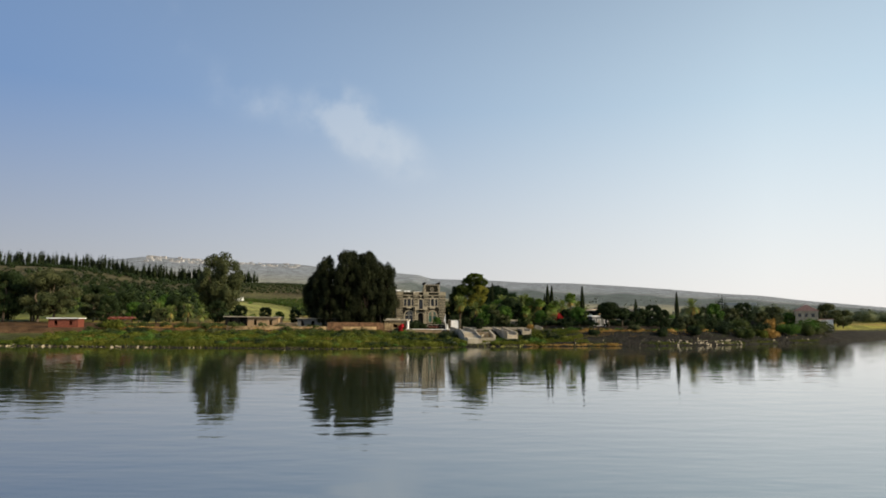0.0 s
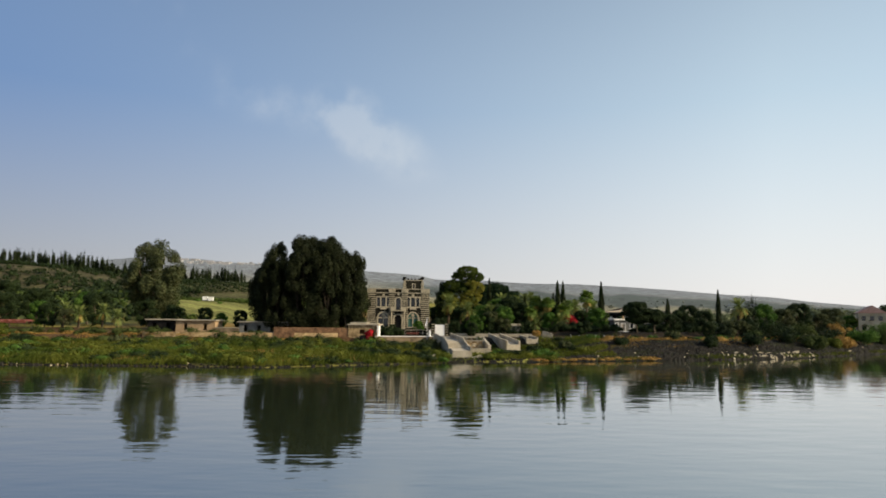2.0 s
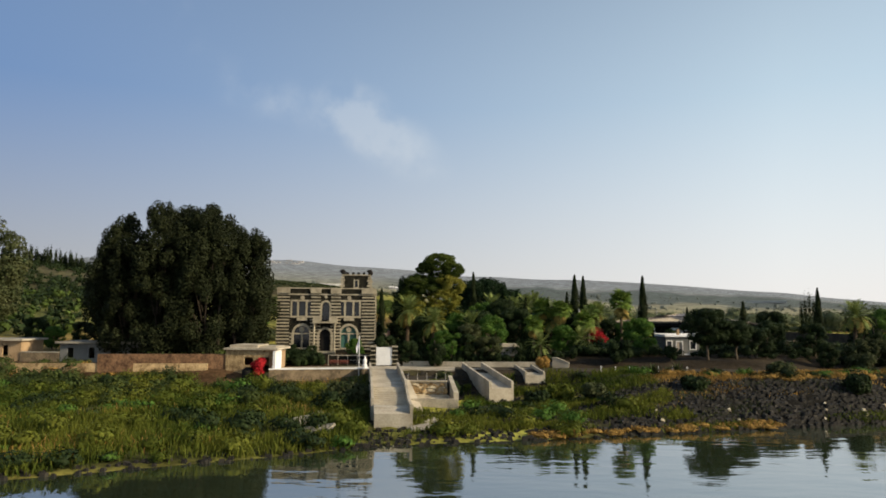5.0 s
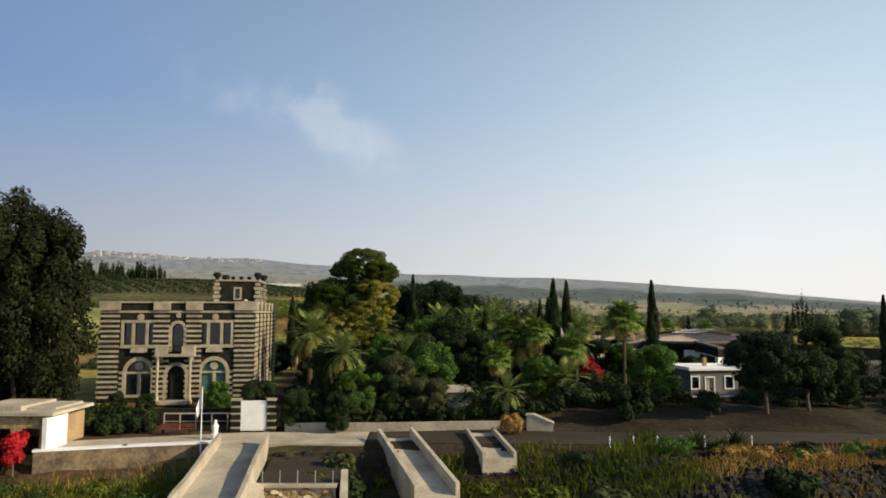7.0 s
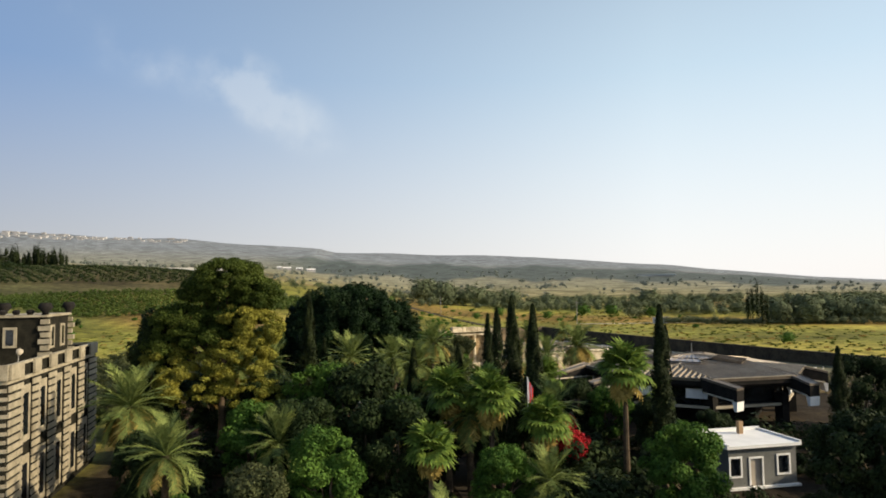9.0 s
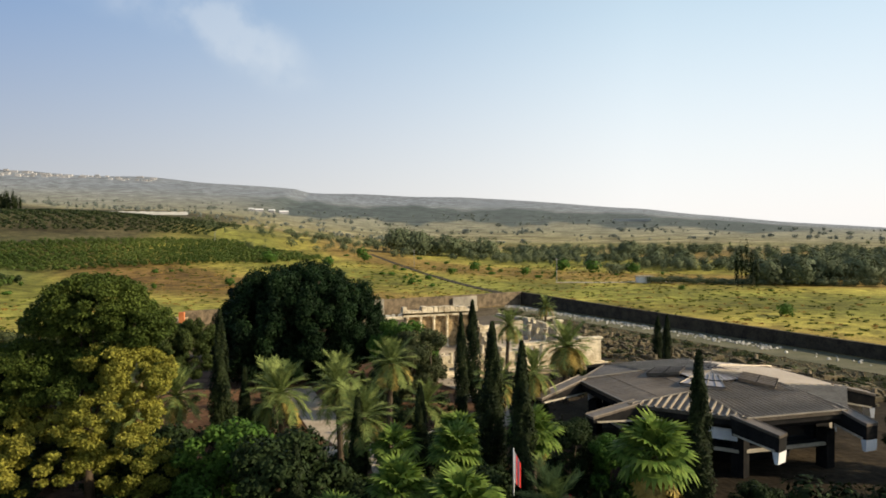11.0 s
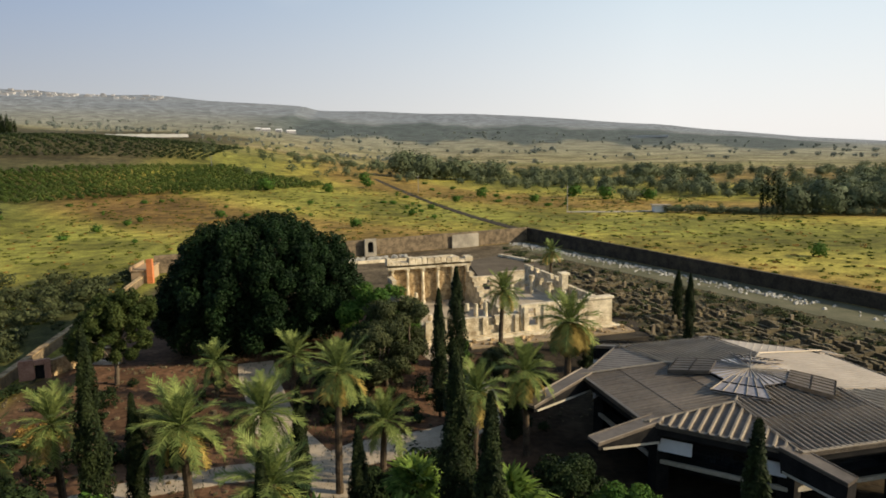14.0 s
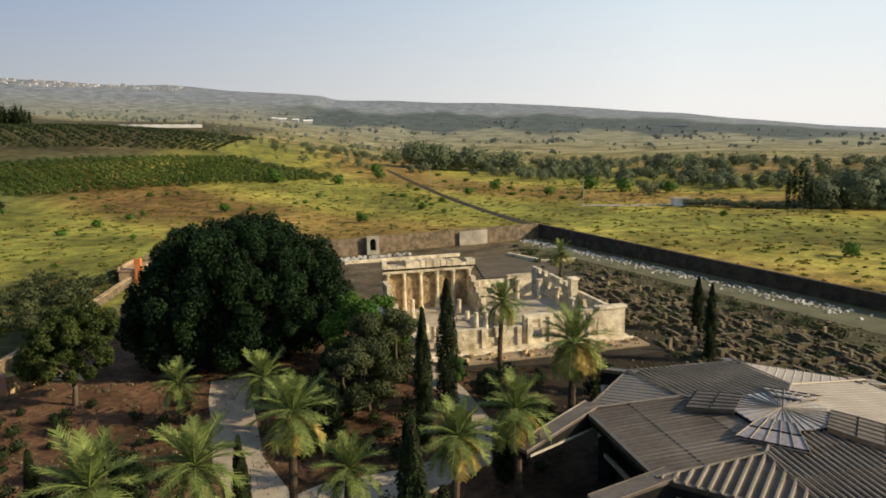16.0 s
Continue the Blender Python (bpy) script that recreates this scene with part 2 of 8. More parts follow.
L_cypress = leaf("cypress needles", (0.007, 0.013, 0.006), (0.028, 0.038, 0.012), translucent=0.05)
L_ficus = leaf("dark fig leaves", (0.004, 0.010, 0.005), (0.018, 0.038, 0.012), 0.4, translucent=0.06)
L_pinetop = leaf("dark pine needles", (0.022, 0.041, 0.009), (0.086, 0.115, 0.023), 0.3)
L_oliveleaf = leaf("olive-green leaves", (0.026, 0.044, 0.012), (0.078, 0.098, 0.028), 0.4)
L_pine = leaf("pine needles", (0.092, 0.108, 0.019), (0.32, 0.295, 0.053), 0.22)
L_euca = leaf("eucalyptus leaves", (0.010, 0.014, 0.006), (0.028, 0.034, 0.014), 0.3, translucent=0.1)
L_broad = leaf("broad green leaves", (0.030, 0.076, 0.014), (0.098, 0.178, 0.032), 0.4)
L_olive = leaf("dull green leaves", (0.035, 0.048, 0.020), (0.095, 0.105, 0.045), 0.4)
L_palm = leaf("palm fronds", (0.056, 0.098, 0.026), (0.22, 0.26, 0.078), 0.7)
L_fan = leaf("fan palm leaves", (0.048, 0.102, 0.019), (0.175, 0.245, 0.048), 0.7)
L_palmdry = leaf("dry palm fronds", (0.22, 0.16, 0.045), (0.42, 0.31, 0.09), 0.7)
L_reed = leaf("reeds", (0.030, 0.060, 0.010), (0.145, 0.152, 0.024), 0.06, translucent=0.3)
L_drygrass = leaf("dry orange grass", (0.22, 0.13, 0.035), (0.38, 0.24, 0.07), 0.2)
L_bushred = leaf("red flowers", (0.26, 0.010, 0.018), (0.48, 0.03, 0.035), 1.0, 0.3)
L_bushdark = leaf("dark shrub leaves", (0.010, 0.019, 0.008), (0.030, 0.046, 0.015), 0.5, translucent=0.1)
# far foliage is lightened and greyed: distance haze is put into these colours
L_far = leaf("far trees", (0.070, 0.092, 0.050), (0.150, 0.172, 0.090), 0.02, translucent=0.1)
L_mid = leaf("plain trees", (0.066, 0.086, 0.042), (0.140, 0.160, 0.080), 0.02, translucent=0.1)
L_haze = leaf("haze-paled trees", (0.13, 0.15, 0.128), (0.19, 0.21, 0.178), 0.01, 0.12, 0.0)
L_banana = leaf("plantation leaves", (0.035, 0.062, 0.014), (0.10, 0.135, 0.032), 0.03)


# ---- mesh helpers ----
class Mesh:
    """Collects faces for one mesh."""

    def __init__(self):
        self.v, self.f = [], []

    def add(self, pts, faces, m=None):
        n = len(self.v)
        self.v += [tuple(m @ Vector(p)) if m else tuple(p) for p in pts]
        self.f += [tuple(n + i for i in f) for f in faces]
        return self

    def box(self, x0, x1, y0, y1, z0, z1, m=None, taper=0.0):
        t = taper
        p = [(x0, y0, z0), (x1, y0, z0), (x1, y1, z0), (x0, y1, z0), (x0 + t, y0 + t, z1), (x1 - t, y0 + t, z1), (x1 - t, y1 - t, z1), (x0 + t, y1 - t, z1)]
        return self.add(p, [(3, 2, 1, 0), (4, 5, 6, 7), (0, 1, 5, 4), (1, 2, 6, 5), (2, 3, 7, 6), (3, 0, 4, 7)], m)

    def prism(self, poly, a, b, axis="z", m=None):
        """A polygon, counterclockwise, drawn out from a to b along an axis."""
        def put(u, v, w):
            return {"z": (u, v, w), "y": (u, w, v), "x": (w, u, v)}[axis]
        n = len(poly)
        p = [put(u, v, a) for u, v in poly] + [put(u, v, b) for u, v in poly]
        f = [tuple(range(n))[::-1], tuple(range(n, 2 * n))] + [(i, (i + 1) % n, n + (i + 1) % n, n + i) for i in range(n)]
        return self.add(p, f, m)

    def tube(self, pts, radii, sides=8, cap=True):
        rings = []
        pts = [Vector(p) for p in pts]
        for i, (c, r) in enumerate(zip(pts, radii)):
            d = (pts[min(i + 1, len(pts) - 1)] - pts[max(i - 1, 0)]).normalized()
            a = d.cross(Vector((0.31, 0.95, 0.05)))
            a.normalize()
            b = d.cross(a)
            base = len(self.v)
            self.v += [tuple(c + (a * math.cos(k * math.tau / sides) + b * math.sin(k * math.tau / sides)) * r) for k in range(sides)]
            rings.append(base)
        for r0, r1 in zip(rings, rings[1:]):
            self.f += [(r0 + k, r0 + (k + 1) % sides, r1 + (k + 1) % sides, r1 + k) for k in range(sides)]
        if cap:
            self.f += [tuple(rings[0] + k for k in range(sides))[::-1], tuple(rings[-1] + k for k in range(sides))]
        return self

    def data(self, name, material, smooth=False):
        d = bpy.data.meshes.new(name)
        d.from_pydata(self.v, [], self.f)
        d.materials.append(material)
        if smooth:
            d.polygons.foreach_set("use_smooth", [True] * len(d.polygons))
        d.update()
        return d


def thing(name, label, category, group="", kind="", m=None):
    ob = tagged(new(name), label, category, group, kind)
    if m:
        ob.matrix_world = m
    return ob


def part(name, mesh, material, parent, label="", smooth=False):
    d = mesh if isinstance(mesh, bpy.types.Mesh) else mesh.data(name, material, smooth)
    ob = new(name, d)
    ob.parent = parent
    return tagged(ob, label)


def solo(name, mesh, material, label, category, group="", kind="", smooth=False):
    d = mesh if isinstance(mesh, bpy.types.Mesh) else mesh.data(name, material, smooth)
    return tagged(new(name, d), label, category, group, kind)


def sm(a):
    a = np.clip(a, 0, 1)
    return a * a * (3 - 2 * a)


# ---- the lie of the land ----
SHORE_X = [-3000, -400, -110, -67, -25, 0, 8, 20, 54, 85, 130, 182, 240, 420, 900, 5200]
SHORE_Y = [60, 140, 168.5, 166.5, 165, 178, 183, 186, 196, 207, 240, 282, 345, 470, 800, 3600]
TOP_X = [-3000, -400, -110, -20, -13, -3, 3, 9, 20, 35, 48, 63, 85, 130, 182, 240, 420, 900, 5200]
TOP_Y = [120, 195, 214, 221, 223, 225, 224.5, 222, 221, 217.5, 216, 212, 224, 258, 302, 368, 500, 840, 3650]
RIDGE_B = [-180, -60, -36, -31, -26, -14, 0, 15, 26, 36, 44, 60, 180]
RIDGE_H = [190, 190, 200, 240, 283, 250, 210, 166, 116, 46, 8, 5, 5]


def shore(x):
    return np.interp(x, SHORE_X, SHORE_Y)


def ground_z(x, y):
    x, y = np.asarray(x, float), np.asarray(y, float)
    d = y - shore(x)
    top = np.interp(x, TOP_X, TOP_Y)
    s = d / np.maximum(8, top - shore(x))
    left = np.interp(s, [-0.6, -0.1, 0, 0.08, 0.45, 0.90, 0.955, 1], [-1.5, -0.25, 0.005, 0.14, 0.38, 0.55, 0.60, 1])
    ramps = np.interp(s, [-0.6, -0.1, 0, 0.10, 0.60, 0.82, 1], [-1.5, -0.3, 0.005, 0.10, 0.20, 0.34, 1])
    stony = np.interp(s, [-0.6, -0.1, 0, 0.14, 0.80, 1], [-1.5, -0.4, 0.005, 0.2, 0.90, 1])
    a, b_ = sm((x + 8) / 12), sm((x - 27) / 14)
    z = 3.9 * ((left * (1 - a) + ramps * a) * (1 - b_) + stony * b_) + 1.4 * sm((y - top - 9) / 9)
    hill = 37 * sm((y - 430) / 360) * sm((160 - x) / 360) * (1 - sm((y - 900) / 1500))
    hill = hill + 17 * sm((-300 - x) / 180) * sm((y - 560) / 200) * (1 - sm((y - 1000) / 500))
    near_hill = 13 * sm((y - 235) / 160) * sm((-62 - x) / 90)
    r = np.hypot(x - 38, y - 233)
    b = np.degrees(np.arctan2(x - 38, y - 233))
    ridge = np.interp(b, RIDGE_B, RIDGE_H) * np.clip((r - 620) / 2800, 0, 1) ** 1.45 * (1 - 0.6 * sm((r - 3500) / 900))
    fold = 1 + 0.025 * np.sin(x * 0.004 + y * 0.0013) + 0.012 * np.sin(x * 0.013 - y * 0.004 + 1.0)
    land = sm(d / 80)
    rise = np.clip((y - 410) * 0.008, 0, 10) * sm((r - 160) / 200)
    return z + land * (np.maximum(hill, near_hill) + rise + ridge * fold)


def gz(x, y):
    return float(ground_z(x, y))

# ---- ground: one sheet from the lake bed to the hills ----
def spaced(lo, a, b, hi, step, grow):
    mid = list(np.arange(a, b + 0.01, step))
    out, s, v = [], step, b
    while v < hi:
        s *= grow
        v += s
        out.append(v)
    inn, s, v = [], step, a
    while v > lo:
        s *= grow
        v -= s
        inn.append(v)
    return np.array(inn[::-1] + mid + out)


GX = spaced(-4300, -110, 130, 4600, 1.6, 1.06)
GY = spaced(20, 160, 410, 4600, 1.6, 1.045)
gx, gy = np.meshgrid(GX, GY)
gzz = ground_z(gx, gy)
rng = np.random.default_rng(7)
rough_zone = sm((gy - shore(gx)) / 6) * (1 - sm((gy - np.interp(gx, TOP_X, TOP_Y) + 6) / 5)) * 0.2
gzz = gzz + rng.normal(0, 1, gx.shape) * rough_zone * np.where(gx < 60, 1, 0.6)
nx, ny = len(GX), len(GY)
idx = np.arange(nx * ny).reshape(ny, nx)
quads = np.stack([idx[:-1, :-1], idx[:-1, 1:], idx[1:, 1:], idx[1:, :-1]], -1).reshape(-1, 4)
gmesh = bpy.data.meshes.new("ground")
gmesh.from_pydata(np.stack([gx, gy, gzz], -1).reshape(-1, 3).tolist(), [], quads.tolist())
gmesh.polygons.foreach_set("use_smooth", [True] * len(gmesh.polygons))


def blend(a, b, f):
    return a * (1 - f[..., None]) + np.array(b) * f[..., None]


inside = sm((gx + 5) / 6) * sm((gy - 208) / 6) * sm((np.interp(gx, [-7, 85], [377, 407]) - gy) / 3) * sm((np.interp(gy, [274, 320.5, 407], [133, 117, 85]) - gx) / 3)
dshore = gy - shore(gx)
col = np.ones(gx.shape + (3,)) * np.array((0.272, 0.236, 0.047))
wave = 0.5 + 0.5 * np.sin(gx * 0.021 + gy * 0.017 + 2 * np.sin(gx * 0.008) + 1.4 * np.sin(gy * 0.013))
col = blend(col, (0.21, 0.125, 0.038), sm((wave - 0.55) * 3) * 0.75)
col = blend(col, (0.145, 0.155, 0.03), sm((0.42 - wave) * 3) * 0.7)
# the plain pales with distance: aerial haze is put into the soil colour
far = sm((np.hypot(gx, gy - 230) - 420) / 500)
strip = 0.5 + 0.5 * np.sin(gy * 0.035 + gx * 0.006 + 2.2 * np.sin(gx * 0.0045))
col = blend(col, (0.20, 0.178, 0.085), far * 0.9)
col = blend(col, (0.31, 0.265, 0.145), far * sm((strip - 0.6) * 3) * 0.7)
left_field = sm((20 - gx) / 70) * (1 - sm((gy - 520) / 40)) * sm((gy - 300) / 40) * (1 - sm((-80 - gx) / 60))
col = blend(col, (0.15, 0.088, 0.03), left_field * sm((wave - 0.25) * 2.5) * 0.75)
# darker ground past the west wall: scrub, and tree shade put into the colour
scrub_shade = sm((gx + 50) / 15) * (1 - sm((gx + 7) / 2)) * sm((gy - 285) / 15) * (1 - sm((gy - 362 - (gx + 30) * 0.4 - 8 * np.sin(gx * 0.4)) / 22))
col = blend(col, (0.05, 0.055, 0.022), scrub_shade * 0.85)
# grey-blue distance haze, put into the hills' own colour
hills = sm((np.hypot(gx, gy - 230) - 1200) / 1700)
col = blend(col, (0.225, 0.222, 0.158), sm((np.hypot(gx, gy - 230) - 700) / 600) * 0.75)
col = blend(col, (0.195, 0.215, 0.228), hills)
dark_field = sm((gy - 606 - (gx + 100) * 0.35) / 12) * (1 - sm((gy - 1080) / 160)) * sm((-40 - gx) / 60)
col = blend(col, (0.062, 0.056, 0.03), dark_field * 0.9)
lhill = sm((-70 - gx) / 40) * sm((gy - 230) / 60) * (1 - sm((gy - 520) / 150))
col = blend(col, (0.075, 0.092, 0.03), lhill * 0.85)
grassy = sm((gx + 112 + 0.44 * (gy - 338)) / 8) * sm((-64 - 0.30 * (gy - 338) - gx) / 8) * sm((gy - 315) / 10) * (1 - sm((gy - 520) / 12))
col = blend(col, (0.17, 0.175, 0.05), grassy * 0.9)
# garden soil made very dark: the trees' shade is put into its colour
col = blend(col, (0.032, 0.024, 0.014), inside)
col = blend(col, (0.105, 0.082, 0.050), inside * sm((gy - 330) / 14) * (1 - sm((gx - 82) / 8)))
col = blend(col, (0.112, 0.062, 0.034), inside * sm((gy - 262) / 10) * (1 - sm((gy - 326) / 10)) * (1 - sm((gx - 40) / 20)))
col = blend(col, (0.085, 0.082, 0.042), inside * sm((gx - 74) / 6) * sm((gy - 290) / 10) * 0.7)
bank = (1 - sm((dshore - 44) / 8)) * sm((dshore + 1) / 3)
bright = sm((gx + 2) / 16)
col = blend(col, (0.065, 0.07, 0.022), bank * (1 - bright))
col = blend(col, (0.068, 0.040, 0.020), (1 - bright) * sm((dshore - 38) / 6) * (1 - sm((dshore - 66) / 8)) * (1 - inside))
col = blend(col, (0.019, 0.017, 0.012), (1 - sm((dshore - 17) / 3)) * sm((gx - 20) / 14))
col = blend(col, (0.045, 0.045, 0.03), 1 - sm((dshore + 2) / 2.5))
bear = np.degrees(np.arctan2(gx - 38, gy - 233))
rad_ = np.hypot(gx - 38, gy - 233)
edge_ = 120 * np.sin(bear * 0.7) + 60 * np.sin(bear * 2.3 + 1)
woods = sm((rad_ - 1350 - edge_) / 160) * (1 - sm((rad_ - 2250 + edge_) / 350)) * sm((bear + 9) / 6) * (1 - sm((bear - 36) / 6))
col = blend(col, (0.078, 0.095, 0.088), woods * 0.95)
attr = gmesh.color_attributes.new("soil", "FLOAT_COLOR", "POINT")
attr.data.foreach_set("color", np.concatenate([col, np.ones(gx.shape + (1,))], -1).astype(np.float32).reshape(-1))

M_ground = bpy.data.materials.new("soil, grass and far haze")
M_ground.use_nodes = True
nt = M_ground.node_tree
g_b = nt.nodes["Principled BSDF"]
g_b.inputs["Roughness"].default_value, g_b.inputs["Specular IOR Level"].default_value = 0.95, 0.1
g_a = nt.nodes.new("ShaderNodeVertexColor")
g_a.layer_name = "soil"
g_co = nt.nodes.new("ShaderNodeTexCoord")
last = g_a.outputs["Color"]
for scale, lo, hi, detail in ((0.03, 0.5, 1.5, 6), (0.22, 0.52, 1.48, 6), (1.6, 0.65, 1.35, 3)):
    n = nt.nodes.new("ShaderNodeTexNoise")
    n.inputs["Scale"].default_value, n.inputs["Detail"].default_value = scale, detail
    r = nt.nodes.new("ShaderNodeMapRange")
    r.inputs["From Min"].default_value, r.inputs["From Max"].default_value = 0.3, 0.7
    r.inputs["To Min"].default_value, r.inputs["To Max"].default_value = lo, hi
    hs = nt.nodes.new("ShaderNodeHueSaturation")
    nt.links.new(g_co.outputs["Object"], n.inputs["Vector"])
    nt.links.new(n.outputs["Fac"], r.inputs["Value"])
    nt.links.new(r.outputs["Result"], hs.inputs["Value"])
    nt.links.new(last, hs.inputs["Color"])
    last = hs.outputs["Color"]
nt.links.new(last, g_b.inputs["Base Color"])
g_bump = nt.nodes.new("ShaderNodeBump")
g_bump.inputs["Strength"].default_value, g_bump.inputs["Distance"].default_value = 0.6, 0.25
nt.links.new(n.outputs["Fac"], g_bump.inputs["Height"])
nt.links.new(g_bump.outputs["Normal"], g_b.inputs["Normal"])
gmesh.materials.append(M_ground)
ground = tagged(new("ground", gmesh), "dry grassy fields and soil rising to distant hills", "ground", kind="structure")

# ---- lake ----
M_water = bpy.data.materials.new("lake water")
M_water.use_nodes = True
nt = M_water.node_tree
w_b = nt.nodes["Principled BSDF"]
w_b.inputs["Base Color"].default_value = (0.026, 0.036, 0.020, 1)
w_b.inputs["Roughness"].default_value, w_b.inputs["IOR"].default_value = 0.04, 3.6
w_b.inputs["Specular IOR Level"].default_value = 0.5
w_b.inputs["Coat Weight"].default_value, w_b.inputs["Coat IOR"].default_value, w_b.inputs["Coat Roughness"].default_value = 0.6, 1.6, 0.04
wc = nt.nodes.new("ShaderNodeTexCoord")
last = None
for sx, sy, scale, dist in ((0.4, 1.0, 0.42, 0.038), (0.5, 1.0, 1.7, 0.005), (0.6, 1.0, 0.05, 0.045)):
    mp = nt.nodes.new("ShaderNodeMapping")
    mp.inputs["Scale"].default_value = (sx, sy, 1)
    n = nt.nodes.new("ShaderNodeTexNoise")
    n.inputs["Scale"].default_value, n.inputs["Detail"].default_value = scale, 2
    bp = nt.nodes.new("ShaderNodeBump")
    bp.inputs["Strength"].default_value, bp.inputs["Distance"].default_value = 1.0, dist
    nt.links.new(wc.outputs["Object"], mp.inputs["Vector"])
    nt.links.new(mp.outputs["Vector"], n.inputs["Vector"])
    nt.links.new(n.outputs["Fac"], bp.inputs["Height"])
    if last:
        nt.links.new(last, bp.inputs["Normal"])
    last = bp.outputs["Normal"]
nt.links.new(last, w_b.inputs["Normal"])
nt.links.new(last, w_b.inputs["Coat Normal"])
solo("water", Mesh().add([(-4800, -4800, 0), (4800, -4800, 0), (4800, 4400, 0), (-4800, 4400, 0)], [(0, 1, 2, 3)]), M_water, "calm lake water with fine ripples", "lake", kind="structure")


# ---- plants ----
def cards(centres, normals, size, seed, ratio=1.6, jitter=0.7):
    """Small leaf blades, folded along the middle, at the given points."""
    rg = np.random.default_rng(seed)
    n = len(centres)
    c = np.asarray(centres, float)
    nn = np.asarray(normals, float) + rg.normal(0, jitter, (n, 3))
    nn /= np.linalg.norm(nn, axis=1, keepdims=True) + 1e-9
    a = np.cross(nn, rg.normal(0, 1, (n, 3)))
    a /= np.linalg.norm(a, axis=1, keepdims=True) + 1e-9
    b = np.cross(nn, a)
    s = size * rg.uniform(0.6, 1.35, (n, 1))
    tip, side = a * s * ratio * 0.5, b * s * 0.5
    v = np.stack([c - tip, c + side - nn * s * 0.12, c + tip, c - side - nn * s * 0.12], 1).reshape(-1, 3)
    f = np.arange(n * 4).reshape(n, 4)
    return v, f


def leaf_mesh(name, clumps, count, size, material, seed, ratio=1.6, fill=0.5, squash=1.0, jitter=0.45):
    """A crown: leaves on and inside many clumps (x, y, z, radius)."""
    rg = np.random.default_rng(seed)
    cl = np.asarray(clumps, float)
    w = cl[:, 3] ** 2
    pick = rg.choice(len(cl), count, p=w / w.sum())
    d = rg.normal(0, 1, (count, 3))
    d /= np.linalg.norm(d, axis=1, keepdims=True)
    rad = cl[pick, 3:4] * (fill + (1 - fill) * rg.uniform(0, 1, (count, 1)) ** 0.5)
    off = d * rad
    off[:, 2] *= squash
    v, f = cards(cl[pick, :3] + off, d + np.array((0, 0, 0.25)), size, seed + 1, ratio, jitter)
    m = bpy.data.meshes.new(name)
    m.from_pydata(v.tolist(), [], f.tolist())
    m.materials.append(material)
    m.update()
    return m


def wobble(rg, base, top, r0, r1, steps=6, sway=0.3):
    p = [Vector(base).lerp(Vector(top), i / steps) + Vector((rg.uniform(-sway, sway), rg.uniform(-sway, sway), 0)) * (0 if i in (0, steps) else 1) for i in range(steps + 1)]
    return p, [r0 + (r1 - r0) * i / steps for i in range(steps + 1)]


def make_tree(name, label, height, width, base, clump_n, clump_r, leaves, size, material, seed, bark=None, flat=1.0, top_bias=0.0, trunk_r=0.3, stems=1, squash=0.8):
    """Trunk with limbs and a crown of clumps on an uneven ellipsoid between base and height."""
    rg = random.Random(seed)
    t = thing(name, label, "tree")
    cz, hz = (height + base) / 2, (height - base) / 2
    wood, clumps = Mesh(), []
    for i in range(clump_n):
        u, ang = rg.uniform(-1, 1), rg.uniform(0, math.tau)
        if top_bias:
            u = max(-1, min(1, u + top_bias * rg.random()))
        rad = math.sqrt(max(0, 1 - abs(u) ** 2.2 * flat)) * rg.uniform(0.45, 1.0)
        k = clump_r * rg.uniform(0.6, 1.3)
        clumps.append((math.cos(ang) * rad * max(0.1, width / 2 - k * 0.7), math.sin(ang) * rad * max(0.1, width / 2 - k * 0.7), cz + u * max(0.1, hz - k * 0.7), k))
    for s in range(stems):
        if s:
            part("trunk", wood, bark or M_bark, t, smooth=True)
            wood = Mesh()
        ox, oy = (rg.uniform(-1, 1) * width * 0.2, rg.uniform(-1, 1) * width * 0.2) if stems > 1 else (0, 0)
        wood.tube(*wobble(rg, (ox, oy, -0.3), (ox * 1.4, oy * 1.4, base + (height - base) * 0.65), trunk_r, trunk_r * 0.3, 6, trunk_r * 0.8), 8)
    part("trunk", wood, bark or M_bark, t, smooth=True)
    for c in clumps[::max(1, clump_n // (5 if name == "garden_tree" else 11))]:
        z0 = base * 0.8 + (c[2] - base) * 0.35
        limb = Mesh().tube(*wobble(rg, (c[0] * 0.08, c[1] * 0.08, max(0.5, z0)), c[:3], trunk_r * 0.42, trunk_r * 0.1, 4, 0.2), 5)
        part("limb", limb, bark or M_bark, t, smooth=True)
    part("crown", leaf_mesh("crown", clumps, leaves, size, material, seed, squash=squash), material, t)
    return t


def lobe_clumps(lobes, clump_r, rg):
    """Leafy clumps (x, y, z, radius) set over the surfaces of great lobes."""
    clumps = []
    for lx, ly, lz, rx, rz, n in lobes:
        for i in range(n):
            u = -0.85 + 1.85 * (i + 0.5) / n
            a = i * 2.39996 + rg.uniform(-0.35, 0.35)
            r = math.sqrt(max(0.0, 1 - u * u)) * rg.uniform(0.86, 1.05)
            k = clump_r * rg.uniform(0.55, 1.35)
            q = rg.uniform(0.86, 1.06)
            clumps.append((lx + math.cos(a) * r * (rx - k * 0.6), ly + math.sin(a) * r * (rx - k * 0.6), max(k * 0.5, lz + u * q * (rz - k * 0.5)), k))
    return clumps


